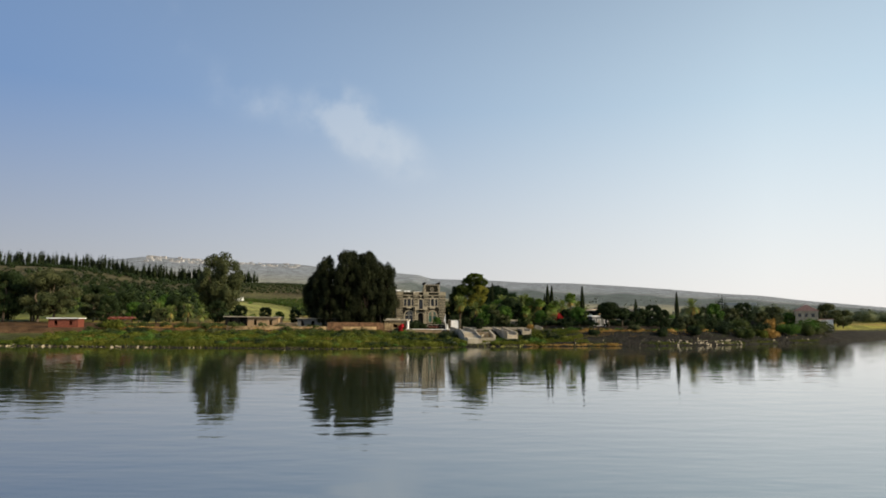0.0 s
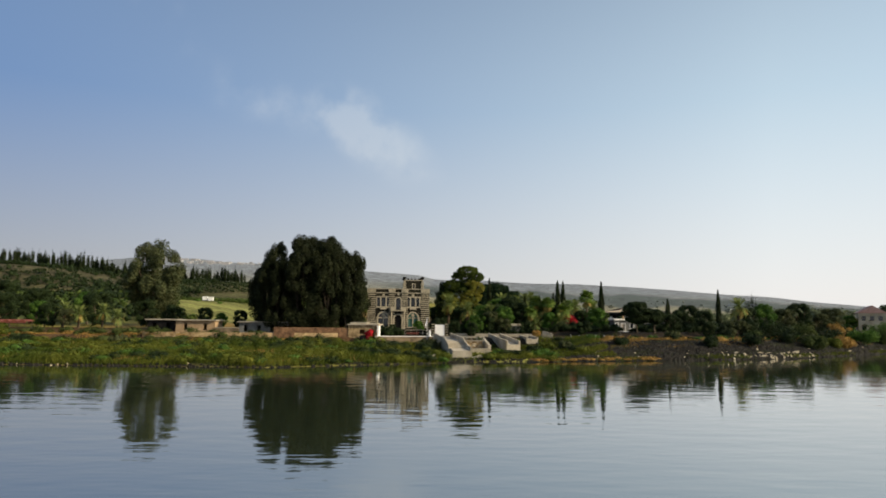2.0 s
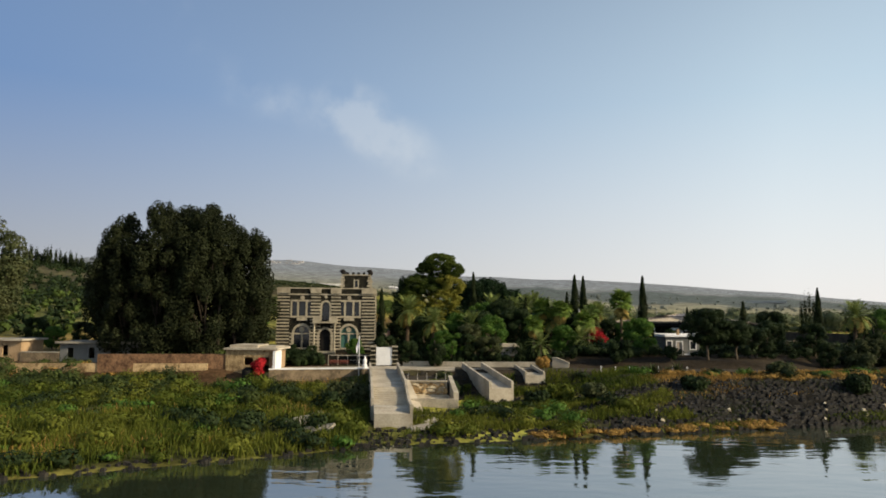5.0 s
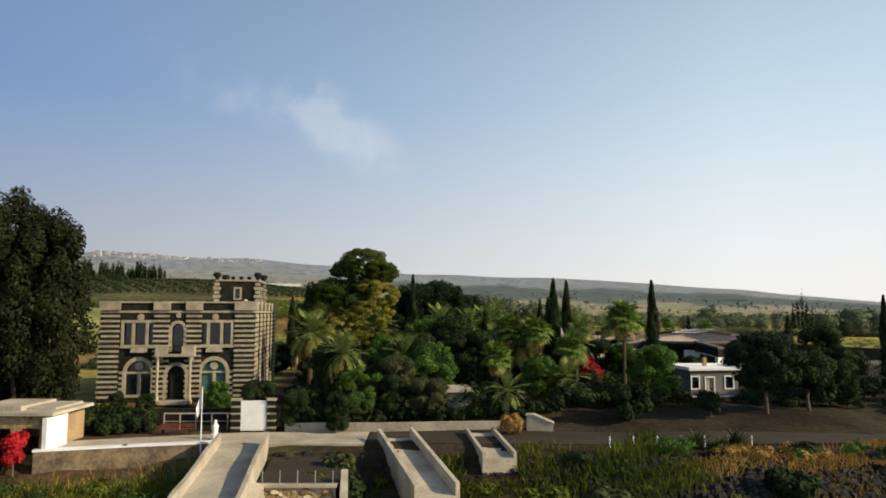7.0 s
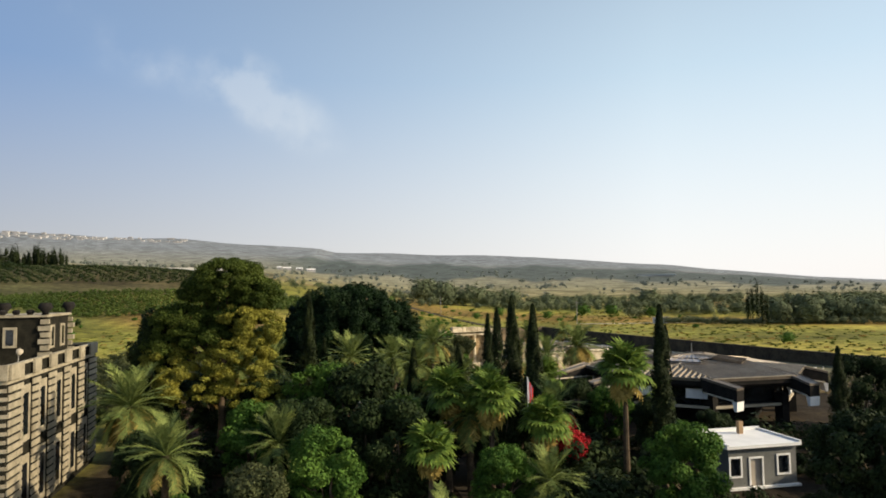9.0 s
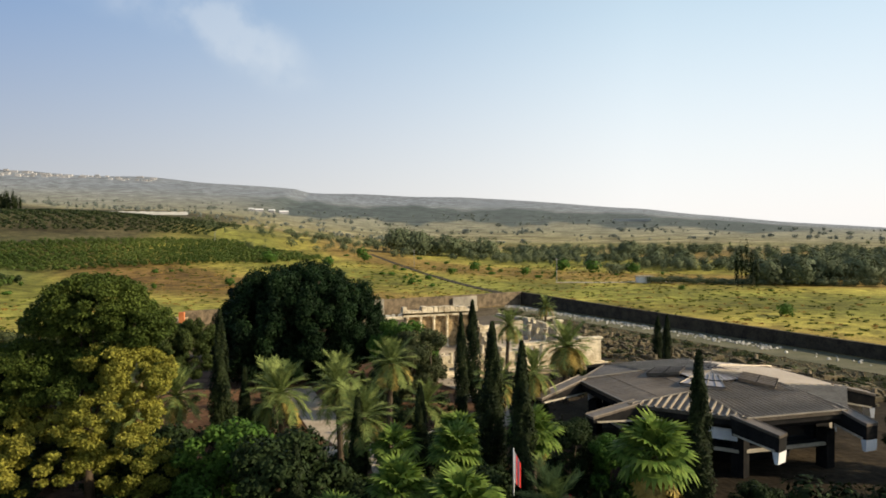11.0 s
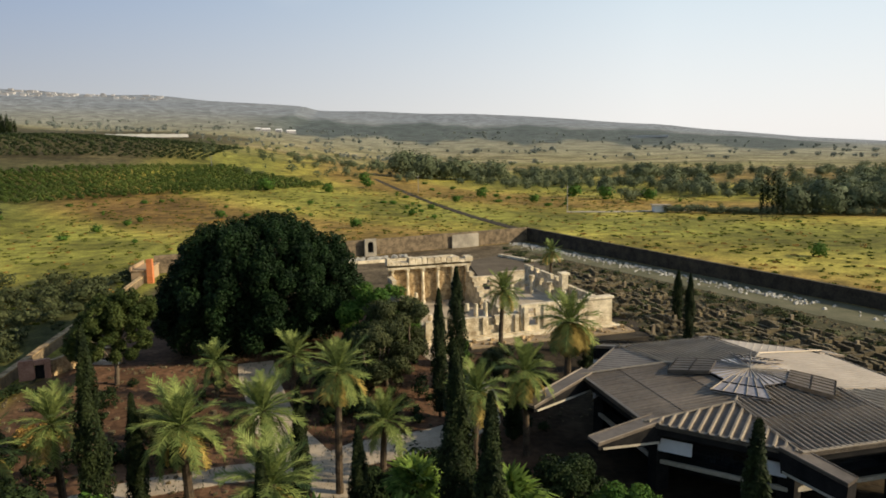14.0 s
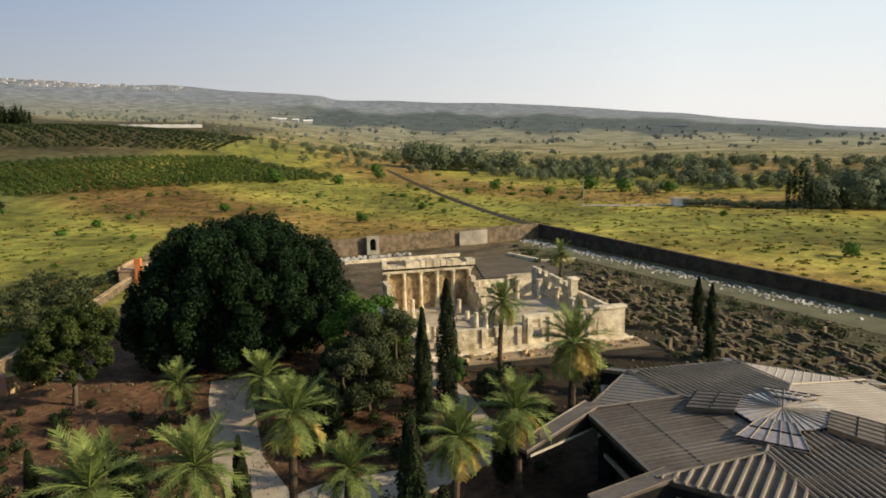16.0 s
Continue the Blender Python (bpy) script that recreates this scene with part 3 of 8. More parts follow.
def lobed_tree(name, label, lobes, clump_r, leaves, size, material, seed, trunk, trunk_r, bark, limbs=9, squash=0.85, jitter=0.4, fill=0.6):
    """A tree whose crown is a few great lobes (x, y, z, half width, half height, clumps), each set with leafy clumps over its surface."""
    rg = random.Random(seed)
    t = thing(name, label, "tree")
    clumps, heads = lobe_clumps(lobes, clump_r, rg), [q[:3] for q in lobes]
    part("trunk", Mesh().tube(*wobble(rg, (0, 0, -0.3), trunk, trunk_r, trunk_r * 0.35, 7, trunk_r * 0.6), 9), bark, t, smooth=True)
    for i in range(limbs):
        h = heads[i % len(heads)] if i < len(heads) else clumps[(i * 37) % len(clumps)][:3]
        f = rg.uniform(0.35, 0.8)
        b0 = (trunk[0] * f, trunk[1] * f, trunk[2] * f)
        part("limb", Mesh().tube(*wobble(rg, b0, h, trunk_r * 0.45, trunk_r * 0.12, 5, 0.3), 6), bark, t, smooth=True)
    part("crown", leaf_mesh("crown", clumps, leaves, size, material, seed, 1.5, fill, squash, jitter), material, t)
    return t


def make_cypress(height, width, seed, leaves=12000):
    rg = np.random.default_rng(seed)
    t = thing("cypress", "tall narrow dark green Italian cypress", "tree", "cypresses")
    part("trunk", Mesh().tube([(0, 0, -0.3), (0, 0, height * 0.5), (0, 0, height * 0.9)], [0.17, 0.12, 0.04], 7), M_bark, t, smooth=True)
    u = rg.uniform(0.03, 1, leaves) ** 0.85
    prof = np.minimum(1, u * 7 + 0.35) * np.minimum(1, (1.02 - u) * 2.1) ** 0.75
    ang = rg.uniform(0, math.tau, leaves)
    lump = 1 + 0.22 * np.sin(ang * 3 + u * 17 + seed) + 0.15 * np.sin(ang * 5 - u * 31)
    r = width / 2 * prof * lump * rg.uniform(0.6, 1.05, leaves)
    c = np.stack([np.cos(ang) * r, np.sin(ang) * r, u * height], 1)
    d = np.stack([np.cos(ang), np.sin(ang), 0.6 * np.ones(leaves)], 1)
    v, f = cards(c, d, 0.11, seed, 2.6, 0.45)
    m = bpy.data.meshes.new("crown")
    m.from_pydata(v.tolist(), [], f.tolist())
    m.materials.append(L_cypress)
    part("crown", m, L_cypress, t)
    return t


def frond_mesh(length, droop, leaflets, material, seed, width=0.5):
    """One pinnate frond along +x: an arching rib with leaflets on both sides."""
    rg = random.Random(seed)
    me = Mesh()

    def rib(u):
        return Vector((length * (u - 0.12 * droop * u * u), 0, length * (0.30 * u - droop * 0.62 * u * u)))
    me.tube([rib(i / 7) for i in range(8)], [0.05 * (1 - i / 8) + 0.012 for i in range(8)], 4, cap=False)
    for i in range(leaflets):
        u = 0.14 + 0.86 * (i + rg.random() * 0.5) / leaflets
        p = rib(u)
        d = (rib(min(1, u + 0.03)) - rib(u - 0.03)).normalized()
        ln = width * (0.45 + 1.1 * math.sin(math.pi * min(1, u * 0.92)) ** 0.8) * rg.uniform(0.8, 1.15)
        for s in (-1, 1):
            out = (Vector((0, s, 0)) * 0.9 + d * 0.95 + Vector((0, 0, rg.uniform(-0.25, 0.25)))).normalized()
            q = p + out * ln
            w = d * 0.058
            me.add([p - w, p + w, q + w * 0.3, q - w * 0.3], [(0, 1, 2, 3)])
    return me.data("frond", material)


def fan_mesh(stalk, radius, material, seed):
    """One fan leaf along +x: a stalk and a pleated fan of fingers."""
    rg = random.Random(seed)
    me = Mesh()
    me.tube([(0, 0, 0), (stalk * 0.5, 0, 0.12), (stalk, 0, 0.05)], [0.035, 0.03, 0.02], 4, cap=False)
    for i in range(15):
        a = radians(-105 + 210 * i / 14)
        r = radius * rg.uniform(0.82, 1.08) * (0.78 + 0.22 * math.cos(a))
        w = radius * 0.115
        tip = Vector((stalk + math.cos(a) * r, math.sin(a) * r, -0.28 * r * r / radius))
        mid = Vector((stalk + math.cos(a) * r * 0.6, math.sin(a) * r * 0.6, 0.06))
        n = Vector((-math.sin(a), math.cos(a), 0)) * w
        o = Vector((stalk, 0, 0.05))
        me.add([o, mid - n, mid + n, tip], [(0, 1, 2), (1, 3, 2)])
    return me.data("fan_leaf", material)


FRONDS = [frond_mesh(3.3, dr, 26, L_palm, 3 + i) for i, dr in enumerate((0.28, 0.68, 1.15))]
DRYFRONDS = [frond_mesh(3.0, 0.95, 24, L_palmdry, 9)]
FANS = [fan_mesh(0.9, 1.25, L_fan, 21 + i) for i in range(2)]
DRYFANS = [fan_mesh(0.8, 1.1, L_palmdry, 29)]


def make_palm(x, y, top, scale, seed, dry=0, fronds=40, ground_at=None):
    """A date palm whose crown's middle stands at the height top."""
    rg = random.Random(seed)
    g = gz(x, y) if ground_at is None else ground_at
    h = max(0.8, top - g)
    t = thing("date_palm", "date palm with arching green fronds" + (" over a skirt of dry ones" if dry else ""), "palm tree", "date palms", m=Matrix.Translation((x, y, g)))
    lean = Vector((rg.uniform(-0.5, 0.5), rg.uniform(-0.5, 0.5), 0)) * min(1, h / 8)
    n = 14
    tr = Mesh().tube([Vector((0, 0, -0.3)).lerp(Vector((0, 0, h)), i / n) + lean * (i / n) ** 2 for i in range(n + 1)],
                     [0.26 * scale * (1.25 - 0.3 * i / n) * (1.0 + 0.1 * (i % 2)) for i in range(n + 1)], 9)
    part("trunk", tr, M_palmbark, t, smooth=False)
    for i in range(fronds + dry):
        isdry = i >= fronds
        f = (i + 0.5) / fronds
        pitch = (70 - 105 * f ** 0.9) if not isdry else rg.uniform(-60, -12)
        src = DRYFRONDS[0] if isdry else FRONDS[0 if f < 0.3 else 1 if f < 0.7 else 2]
        o = part("frond", src, L_palm, t)
        s = scale * rg.uniform(0.85, 1.12) * (0.85 if f < 0.15 else 1)
        o.matrix_basis = Matrix.Translation(lean + Vector((0, 0, h - 0.2 + 0.25 * (1 - min(1, f))))) @ Euler((0, -radians(pitch + rg.uniform(-8, 8)), i * 2.39996 + rg.uniform(-0.2, 0.2))).to_matrix().to_4x4() @ Matrix.Diagonal((s, s, s, 1))
    return t


def make_fan_palm(x, y, top, scale, seed, dry=10, leaves=32):
    rg = random.Random(seed)
    g = gz(x, y)
    h = max(0.8, top - g)
    t = thing("fan_palm", "fan palm with bright green pleated leaves on a fibrous trunk", "palm tree", "fan palms", m=Matrix.Translation((x, y, g)))
    part("trunk", Mesh().tube([(0, 0, -0.3), (0.05, 0, h * 0.3), (0.1, 0.05, h * 0.7), (0.1, 0.1, h)], [0.3 * scale, 0.2 * scale, 0.17 * scale, 0.17 * scale], 9), M_palmbark, t)
    for i in range(leaves + dry):
        isdry = i >= leaves
        f = (i + 0.5) / leaves
        pitch = (82 - 112 * f) if not isdry else rg.uniform(-78, -50)
        o = part("fan_leaf", DRYFANS[0] if isdry else FANS[i % 2], L_palm, t)
        s = scale * rg.uniform(0.85, 1.15)
        o.matrix_basis = Matrix.Translation((0.1, 0.1, h - (0.5 if isdry else 0.1))) @ Euler((rg.uniform(-0.4, 0.4), -radians(pitch + rg.uniform(-8, 8)), i * 2.39996)).to_matrix().to_4x4() @ Matrix.Diagonal((s, s, s, 1))
    return t


def at(proto, x, y, s=1.0, turn=0.0, z=None, label=""):
    o = copy_thing(proto, Matrix.Translation((x, y, gz(x, y) if z is None else z)) @ Matrix.Rotation(radians(turn), 4, "Z") @ Matrix.Diagonal((s, s, s, 1)))
    return tagged(o, label)


def drop(proto):
    for o in (*proto.children_recursive, proto):
        bpy.data.objects.remove(o)

# ---- villa: banded basalt and limestone ----
V = pose(-17.0, 240.0, 5.6, 0, 0, 6.0) @ Matrix.Diagonal((0.955, 1, 1, 1))     # front left corner; local x along the front, y into the house
VW, VD, VH = 18.0, 22.0, 11.2
villa = thing("villa", "two-storey black basalt villa with white limestone bands and a roof tower", "house", m=V)
T = 0.5


def arch(x0, x1, z0, z1, steps=9):
    """An outline, counterclockwise, with a round head."""
    r = (x1 - x0) / 2
    c = ((x0 + x1) / 2, z1 - r)
    return [(x0, z0), (x1, z0)] + [(c[0] + r * math.cos(math.pi * i / steps), c[1] + r * math.sin(math.pi * i / steps)) for i in range(steps + 1)]


def rect(x0, x1, z0, z1):
    return [(x0, z0), (x1, z0), (x1, z1), (x0, z1)]


def wall_with_holes(outer_w, outer_h, holes, y0, y1, z0=0.0):
    """A wall in x and z with openings cut right through it."""
    bm = bmesh.new()
    edges = []
    for loop in [rect(0, outer_w, z0, outer_h)] + holes:
        vs = [bm.verts.new((u, 0, w)) for u, w in loop]
        edges += [bm.edges.new((vs[i], vs[(i + 1) % len(vs)])) for i in range(len(vs))]
    bmesh.ops.triangle_fill(bm, use_beauty=True, use_dissolve=False, edges=edges)
    ext = bmesh.ops.extrude_face_region(bm, geom=bm.faces[:])
    bmesh.ops.translate(bm, vec=(0, y1 - y0, 0), verts=[g for g in ext["geom"] if isinstance(g, bmesh.types.BMVert)])
    bmesh.ops.translate(bm, vec=(0, y0, 0), verts=bm.verts[:])
    bmesh.ops.recalc_face_normals(bm, faces=bm.faces[:])
    return bm


def part_bm(name, bm, material, parent, label=""):
    d = bpy.data.meshes.new(name)
    bm.to_mesh(d)
    bm.free()
    d.materials.append(material)
    ob = new(name, d)
    ob.parent = parent
    return tagged(ob, label)


holes = []
for bx in (4.6, 13.4):
    holes.append(arch(bx - 1.45, bx + 1.45, 0.6, 4.5))
    holes += [rect(bx + o - w, bx + o + w, 6.3, 8.9) for o, w in ((-1.45, 0.48), (0, 0.62), (1.45, 0.48))]
holes += [arch(7.9, 10.1, 0.02, 3.9), arch(8.3, 9.7, 5.5, 8.8)]
part_bm("front_wall", wall_with_holes(VW, VH, holes, 0, T), M_basalt, villa, "black basalt front wall")
part("side_wall", Mesh().box(VW - T, VW, T, VD, 0, VH), M_basalt, villa)
part("side_wall", Mesh().box(0, T, T, VD, 0, VH), M_basalt, villa)
part("back_wall", Mesh().box(T, VW - T, VD - T, VD, 0, VH), M_basalt, villa)
part("roof", Mesh().box(T, VW - T, T, VD - T, VH - 1.1, VH - 0.8), M_oldconcrete, villa, "flat concrete roof")
part("floor_slab", Mesh().box(T, VW - T, T, VD - T, 5.0, 5.25), M_oldconcrete, villa)
for q in ((-0.18, VW + 0.18, -0.18, 0.1), (-0.18, 0.1, 0.1, VD - 0.1), (VW - 0.1, VW + 0.18, 0.1, VD - 0.1), (-0.18, VW + 0.18, VD - 0.1, VD + 0.18)):
    part("coping", Mesh().box(*q, VH, VH + 0.18), M_white_stone, villa, "white limestone coping")
part("cornice", Mesh().box(-0.12, VW + 0.12, -0.12, -0.003, VH - 1.15, VH - 0.9), M_white_stone, villa)
part("cornice", Mesh().box(VW + 0.003, VW + 0.12, 0.0, VD, VH - 1.15, VH - 0.9), M_white_stone, villa)
# banded piers at the corners and between the bays
PIERS = [(0.0, 2.1), (6.3, 7.9), (10.1, 11.7), (15.9, 18.0)]
for i, (a, b) in enumerate(PIERS):
    part("pier", Mesh().box(a - 0.05, b + 0.05, -0.22, -0.003, 0, VH - 1.2), M_basalt, villa)
    for k in range(17):
        z = 0.25 + k * 0.58
        w = 0.14 if k % 2 else 0.0
        part("stone_band", Mesh().box(a - 0.12 - w * 0.4, b + 0.12 + w * 0.4, -0.30, -0.223, z, z + 0.26), M_white_stone, villa)
    part("pier_cap", Mesh().box(a - 0.2, b + 0.2, -0.36, -0.19, VH - 0.85, VH + 0.2), M_white_stone, villa)
# the sunlit side: banded piers, tall windows
for a, b in ((0.0, 2.2), (4.6, 5.8), (8.2, 9.6), (12.2, 13.6), (16.4, 17.6), (19.8, 22.0)):
    part("pier", Mesh().box(VW + 0.003, VW + 0.2, a, b, 0, VH - 1.2), M_basalt, villa)
    for k in range(17):
        z = 0.25 + k * 0.58
        part("stone_band", Mesh().box(VW + 0.203, VW + 0.29, a - 0.25, b + 0.25, z, z + 0.40), M_white_stone, villa)
    part("pier_cap", Mesh().box(VW + 0.19, VW + 0.36, a - 0.1, b + 0.1, VH - 0.85, VH + 0.2), M_white_stone, villa)
for a in (3.4, 7.0, 10.9, 15.0, 18.7):
    for z0, z1 in ((0.8, 3.9), (6.0, 9.0)):
        w = part("window", Mesh().box(VW + 0.003, VW + 0.09, a - 1.0, a + 1.0, z0 - 0.5, z1 + 0.6), M_white_stone, villa, "white stone window surround")
        part("pane", Mesh().box(VW + 0.093, VW + 0.11, a - 0.55, a + 0.55, z0, z1), M_darkglass, w)


def ring(outer, inner, y0, y1):
    """A flat surround between two outlines of the same count."""
    me = Mesh()
    n = len(outer)
    for a, b in ((outer, y0), (inner, y0), (outer, y1), (inner, y1)):
        me.v += [(u, b, w) for u, w in a]
    for i in range(n):
        j = (i + 1) % n
        me.f += [(i, j, n + j, n + i), (2 * n + j, 2 * n + i, 3 * n + i, 3 * n + j), (j, i, 2 * n + i, 2 * n + j), (n + i, n + j, 3 * n + j, 3 * n + i)]
    return me


for bx in (4.6, 13.4):
    w = part("window", ring(arch(bx - 1.85, bx + 1.85, 0.3, 4.95), arch(bx - 1.45, bx + 1.45, 0.6, 4.5), -0.2, 0.1), M_white_stone, villa, "round-arched window in a white stone surround")
    part("pane", Mesh().prism(arch(bx - 1.45, bx + 1.45, 0.6, 4.5), 0.30, 0.33, "y"), M_darkglass if bx < 9 else M_green_shutter, w)
    part("mullion", Mesh().box(bx - 0.16, bx + 0.16, 0.0, 0.29, 0.6, 3.2), M_white_stone, w)
    part("transom", Mesh().box(bx - 1.45, bx + 1.45, 0.02, 0.28, 3.0, 3.22), M_white_stone, w)
    part("roundel", Mesh().tube([(bx, 0.02, 3.85), (bx, 0.27, 3.85)], [0.48, 0.48], 14), M_white_stone, w)
    for k in range(5):
        for s in (-1, 1):
            part("stone_band", Mesh().box(bx + s * 2.0 - 0.25, bx + s * 2.0 + 0.25, -0.16, -0.003, 0.5 + k * 0.62, 0.8 + k * 0.62), M_white_stone, villa)
    w = part("window", ring(rect(bx - 2.2, bx + 2.2, 6.02, 9.2), rect(bx - 1.9, bx + 1.9, 6.32, 8.88), -0.2, -0.003), M_white_stone, villa, "triple window in a white stone surround")
    for o in (-0.795, 0.795):
        part("mullion", Mesh().box(bx + o - 0.175, bx + o + 0.175, -0.15, -0.003, 6.3, 8.9), M_white_stone, w)
    part("sill", Mesh().box(bx - 1.0, bx + 1.0, -0.45, -0.163, 5.45, 5.95, taper=0.1), M_white_stone, w)
    part("sill", Mesh().box(bx - 2.3, bx + 2.3, -0.32, -0.163, 5.96, 6.12), M_white_stone, w)
    for o, hw in ((-1.45, 0.48), (0, 0.62), (1.45, 0.48)):
        part("pane", Mesh().box(bx + o - hw, bx + o + hw, 0.3, 0.33, 6.3, 8.9), M_darkglass, w)
    part("roundel", Mesh().tube([(bx, -0.12, 9.55), (bx, -0.003, 9.55)], [0.4, 0.4], 14), M_white_stone, w)
d = part("door", ring(arch(7.5, 10.5, 0.02, 4.3), arch(7.9, 10.1, 0.02, 3.9), -0.28, 0.1), M_white_stone, villa, "arched doorway with a dark timber door")
part("door_leaf", Mesh().prism(arch(7.9, 10.1, 0.02, 3.9), 0.34, 0.4, "y"), M_dark, d)
w = part("balcony_door", ring(arch(7.95, 10.05, 5.5, 9.15), arch(8.3, 9.7, 5.5, 8.8), -0.18, 0.1), M_white_stone, villa)
part("pane", Mesh().prism(arch(8.3, 9.7, 5.5, 8.8), 0.34, 0.37, "y"), M_darkglass, w)
part("roundel", Mesh().tube([(9, -0.12, 9.75), (9, -0.003, 9.75)], [0.3, 0.3], 12), M_white_stone, villa)
bal = part("balcony", Mesh().box(6.7, 11.3, -1.35, -0.31, 5.0, 5.3), M_white_stone, villa, "white stone balcony over the door")
for q in ((6.75, 8.2, -1.3, -1.1), (9.8, 11.25, -1.3, -1.1), (6.75, 6.95, -1.097, -0.31), (11.05, 11.25, -1.097, -0.31)):
    part("parapet", Mesh().box(*q, 5.3, 6.2), M_white_stone, bal)
for q in (7.0, 10.8):                      # the portal's columns under the balcony
    part("column", Mesh().tube([(q, -1.0, 0.0), (q, -1.0, 0.3), (q, -1.0, 0.35), (q, -1.0, 4.6), (q, -1.0, 4.75), (q, -1.0, 5.0)], [0.26, 0.26, 0.18, 0.16, 0.26, 0.28], 10), M_white_stone, bal)
part("railing", Mesh().box(8.2, 9.8, -1.24, -1.18, 6.05, 6.12).box(8.4, 8.44, -1.23, -1.19, 5.3, 6.05).box(8.98, 9.02, -1.23, -1.19, 5.3, 6.05).box(9.56, 9.6, -1.23, -1.19, 5.3, 6.05), M_dark, bal)
for bx in (7.2, 10.8):
    part("bracket", Mesh().prism([(-1.1, 5.0), (-0.31, 4.2), (-0.31, 5.0)], bx - 0.2, bx + 0.2, "x"), M_white_stone, bal)
part("step", Mesh().box(7.0, 11.0, -1.6, -0.32, -0.4, 0.0).box(7.4, 10.6, -2.0, -1.603, -0.4, -0.15), M_white_stone, villa)
part("foundation", Mesh().box(-0.1, VW + 0.1, 0.0, VD, -1.5, -0.003), M_basalt, villa)
# roof tower
TX0, TX1, TY0, TY1 = 11.3, 16.9, 11.0, 17.4
tower = part("tower", Mesh().box(TX0, TX1, TY0, TY1, VH - 0.8, VH + 3.1), M_basalt, villa, "square basalt roof tower with white corners and stone vases")
part("coping", Mesh().box(TX0 - 0.2, TX1 + 0.2, TY0 - 0.2, TY1 + 0.2, VH + 3.103, VH + 3.32), M_white_stone, tower)
for ax, ay in ((TX0, TY0), (TX1, TY0), (TX1, TY1), (TX0, TY1)):
    for k in range(7):
        w = 0.5 if k % 2 else 0.34
        part("quoin", Mesh().box(ax - w, ax + w, ay - w * 0.5, ay + w * 0.5, VH - 0.79 + k * 0.55, VH - 0.79 + k * 0.55 + 0.4), M_white_stone, tower)
    part("vase", Mesh().tube([(ax, ay, VH + 3.32), (ax, ay, VH + 3.5), (ax, ay, VH + 3.9), (ax, ay, VH + 4.3)], [0.3, 0.25, 0.62, 0.42], 10), M_dark, tower, smooth=True)
for k in range(4):
    part("vase", Mesh().tube([(12.4 + k * 1.1, TY0, VH + 3.32), (12.4 + k * 1.1, TY0, VH + 3.6), (12.4 + k * 1.1, TY0, VH + 3.75)], [0.2, 0.34, 0.2], 8), M_dark, tower)
w = part("window", Mesh().box(13.6, 14.7, TY0 - 0.08, TY0 - 0.003, VH + 0.6, VH + 2.3), M_white_stone, tower, "small white-framed window")
part("pane", Mesh().box(13.85, 14.45, TY0 - 0.1, TY0 - 0.083, VH + 0.8, VH + 2.1), M_darkglass, w)
for a in (12.6, 15.4):
    w = part("window", Mesh().box(TX1 + 0.003, TX1 + 0.08, a - 0.5, a + 0.7, VH + 0.4, VH + 2.4), M_white_stone, tower)
    part("pane", Mesh().box(TX1 + 0.083, TX1 + 0.1, a - 0.2, a + 0.4, VH + 0.6, VH + 2.2), M_darkglass, w)
dish = thing("satellite_dish", "white satellite dish on the villa roof", "satellite dish", m=V @ Matrix.Translation((15.4, 9.4, VH - 0.8)))
part("mast", Mesh().tube([(0, 0, 0), (0, 0, 1.0)], [0.05, 0.05], 6), M_steel, dish)
part("bowl", Mesh().tube([(0, 0, 1.0), (0.1, -0.15, 1.1), (0.22, -0.33, 1.22)], [0.06, 0.22, 0.28], 14), M_concrete, dish, smooth=True)

# ---- church: a chamfered square roof with eight beaked beams ----
CA, CB = 12.9, 5.5          # half width, half of a short side
EAVE, APEX = 11.0, 12.35
LAN = 0.25
church = thing("church", "modern octagonal church with a grey-brown ribbed metal roof on dark beams", "church", m=pose(68.2, 277.0, 0, 0, 0, 5))
OFF = Vector((-0.7, -1.4, 0))       # the lantern stands a little off the middle
OCT = [Vector((x, y, 0)) for x, y in ((CB, -CA), (CA, -CB), (CA, CB), (CB, CA), (-CB, CA), (-CA, CB), (-CA, -CB), (-CB, -CA))]
UP = Vector((0, 0, 1))


def on_roof(p, f):
    """A point at the share f of the way from the middle to the eave."""
    return Vector((p.x * f, p.y * f, APEX + (EAVE - APEX) * f)) + OFF * (1 - f)


GAB_R, GAB_H, GAB_S = 7.0, 7.95, 4.95     # the gablets' tips: distance from the middle, and from the eave and the axis of a main plane


def plane_half(h):
    """Half the width of a main roof plane at the distance h in from its eave."""
    return CB - (CB - GAB_S) * h / GAB_H if h < GAB_H else CA - h


def on_plane(mid, along, t_, h):
    v = mid - mid.normalized() * h + along * t_
    g_ = 1 - h / CA
    return Vector((v.x, v.y, APEX + (EAVE - APEX) * g_)) + OFF * (1 - g_)


def slab(q, thick):
    q = [Vector(v) for v in q]
    n = len(q)
    return Mesh().add(q + [v - UP * thick for v in q], [tuple(range(n)), tuple(range(n, 2 * n))[::-1]] + [(i, n + i, n + (i + 1) % n, (i + 1) % n) for i in range(n)])


def bar(p0, p1, side, h):
    """A rib of trapezoid section from p0 to p1."""
    return Mesh().add([p0 - side, p0 + side, p1 + side, p1 - side, p0 - side * 0.5 + UP * h, p0 + side * 0.5 + UP * h, p1 + side * 0.5 + UP * h, p1 - side * 0.5 + UP * h],
                      [(4, 5, 6, 7), (0, 1, 5, 4), (1, 2, 6, 5), (2, 3, 7, 6), (3, 0, 4, 7)])


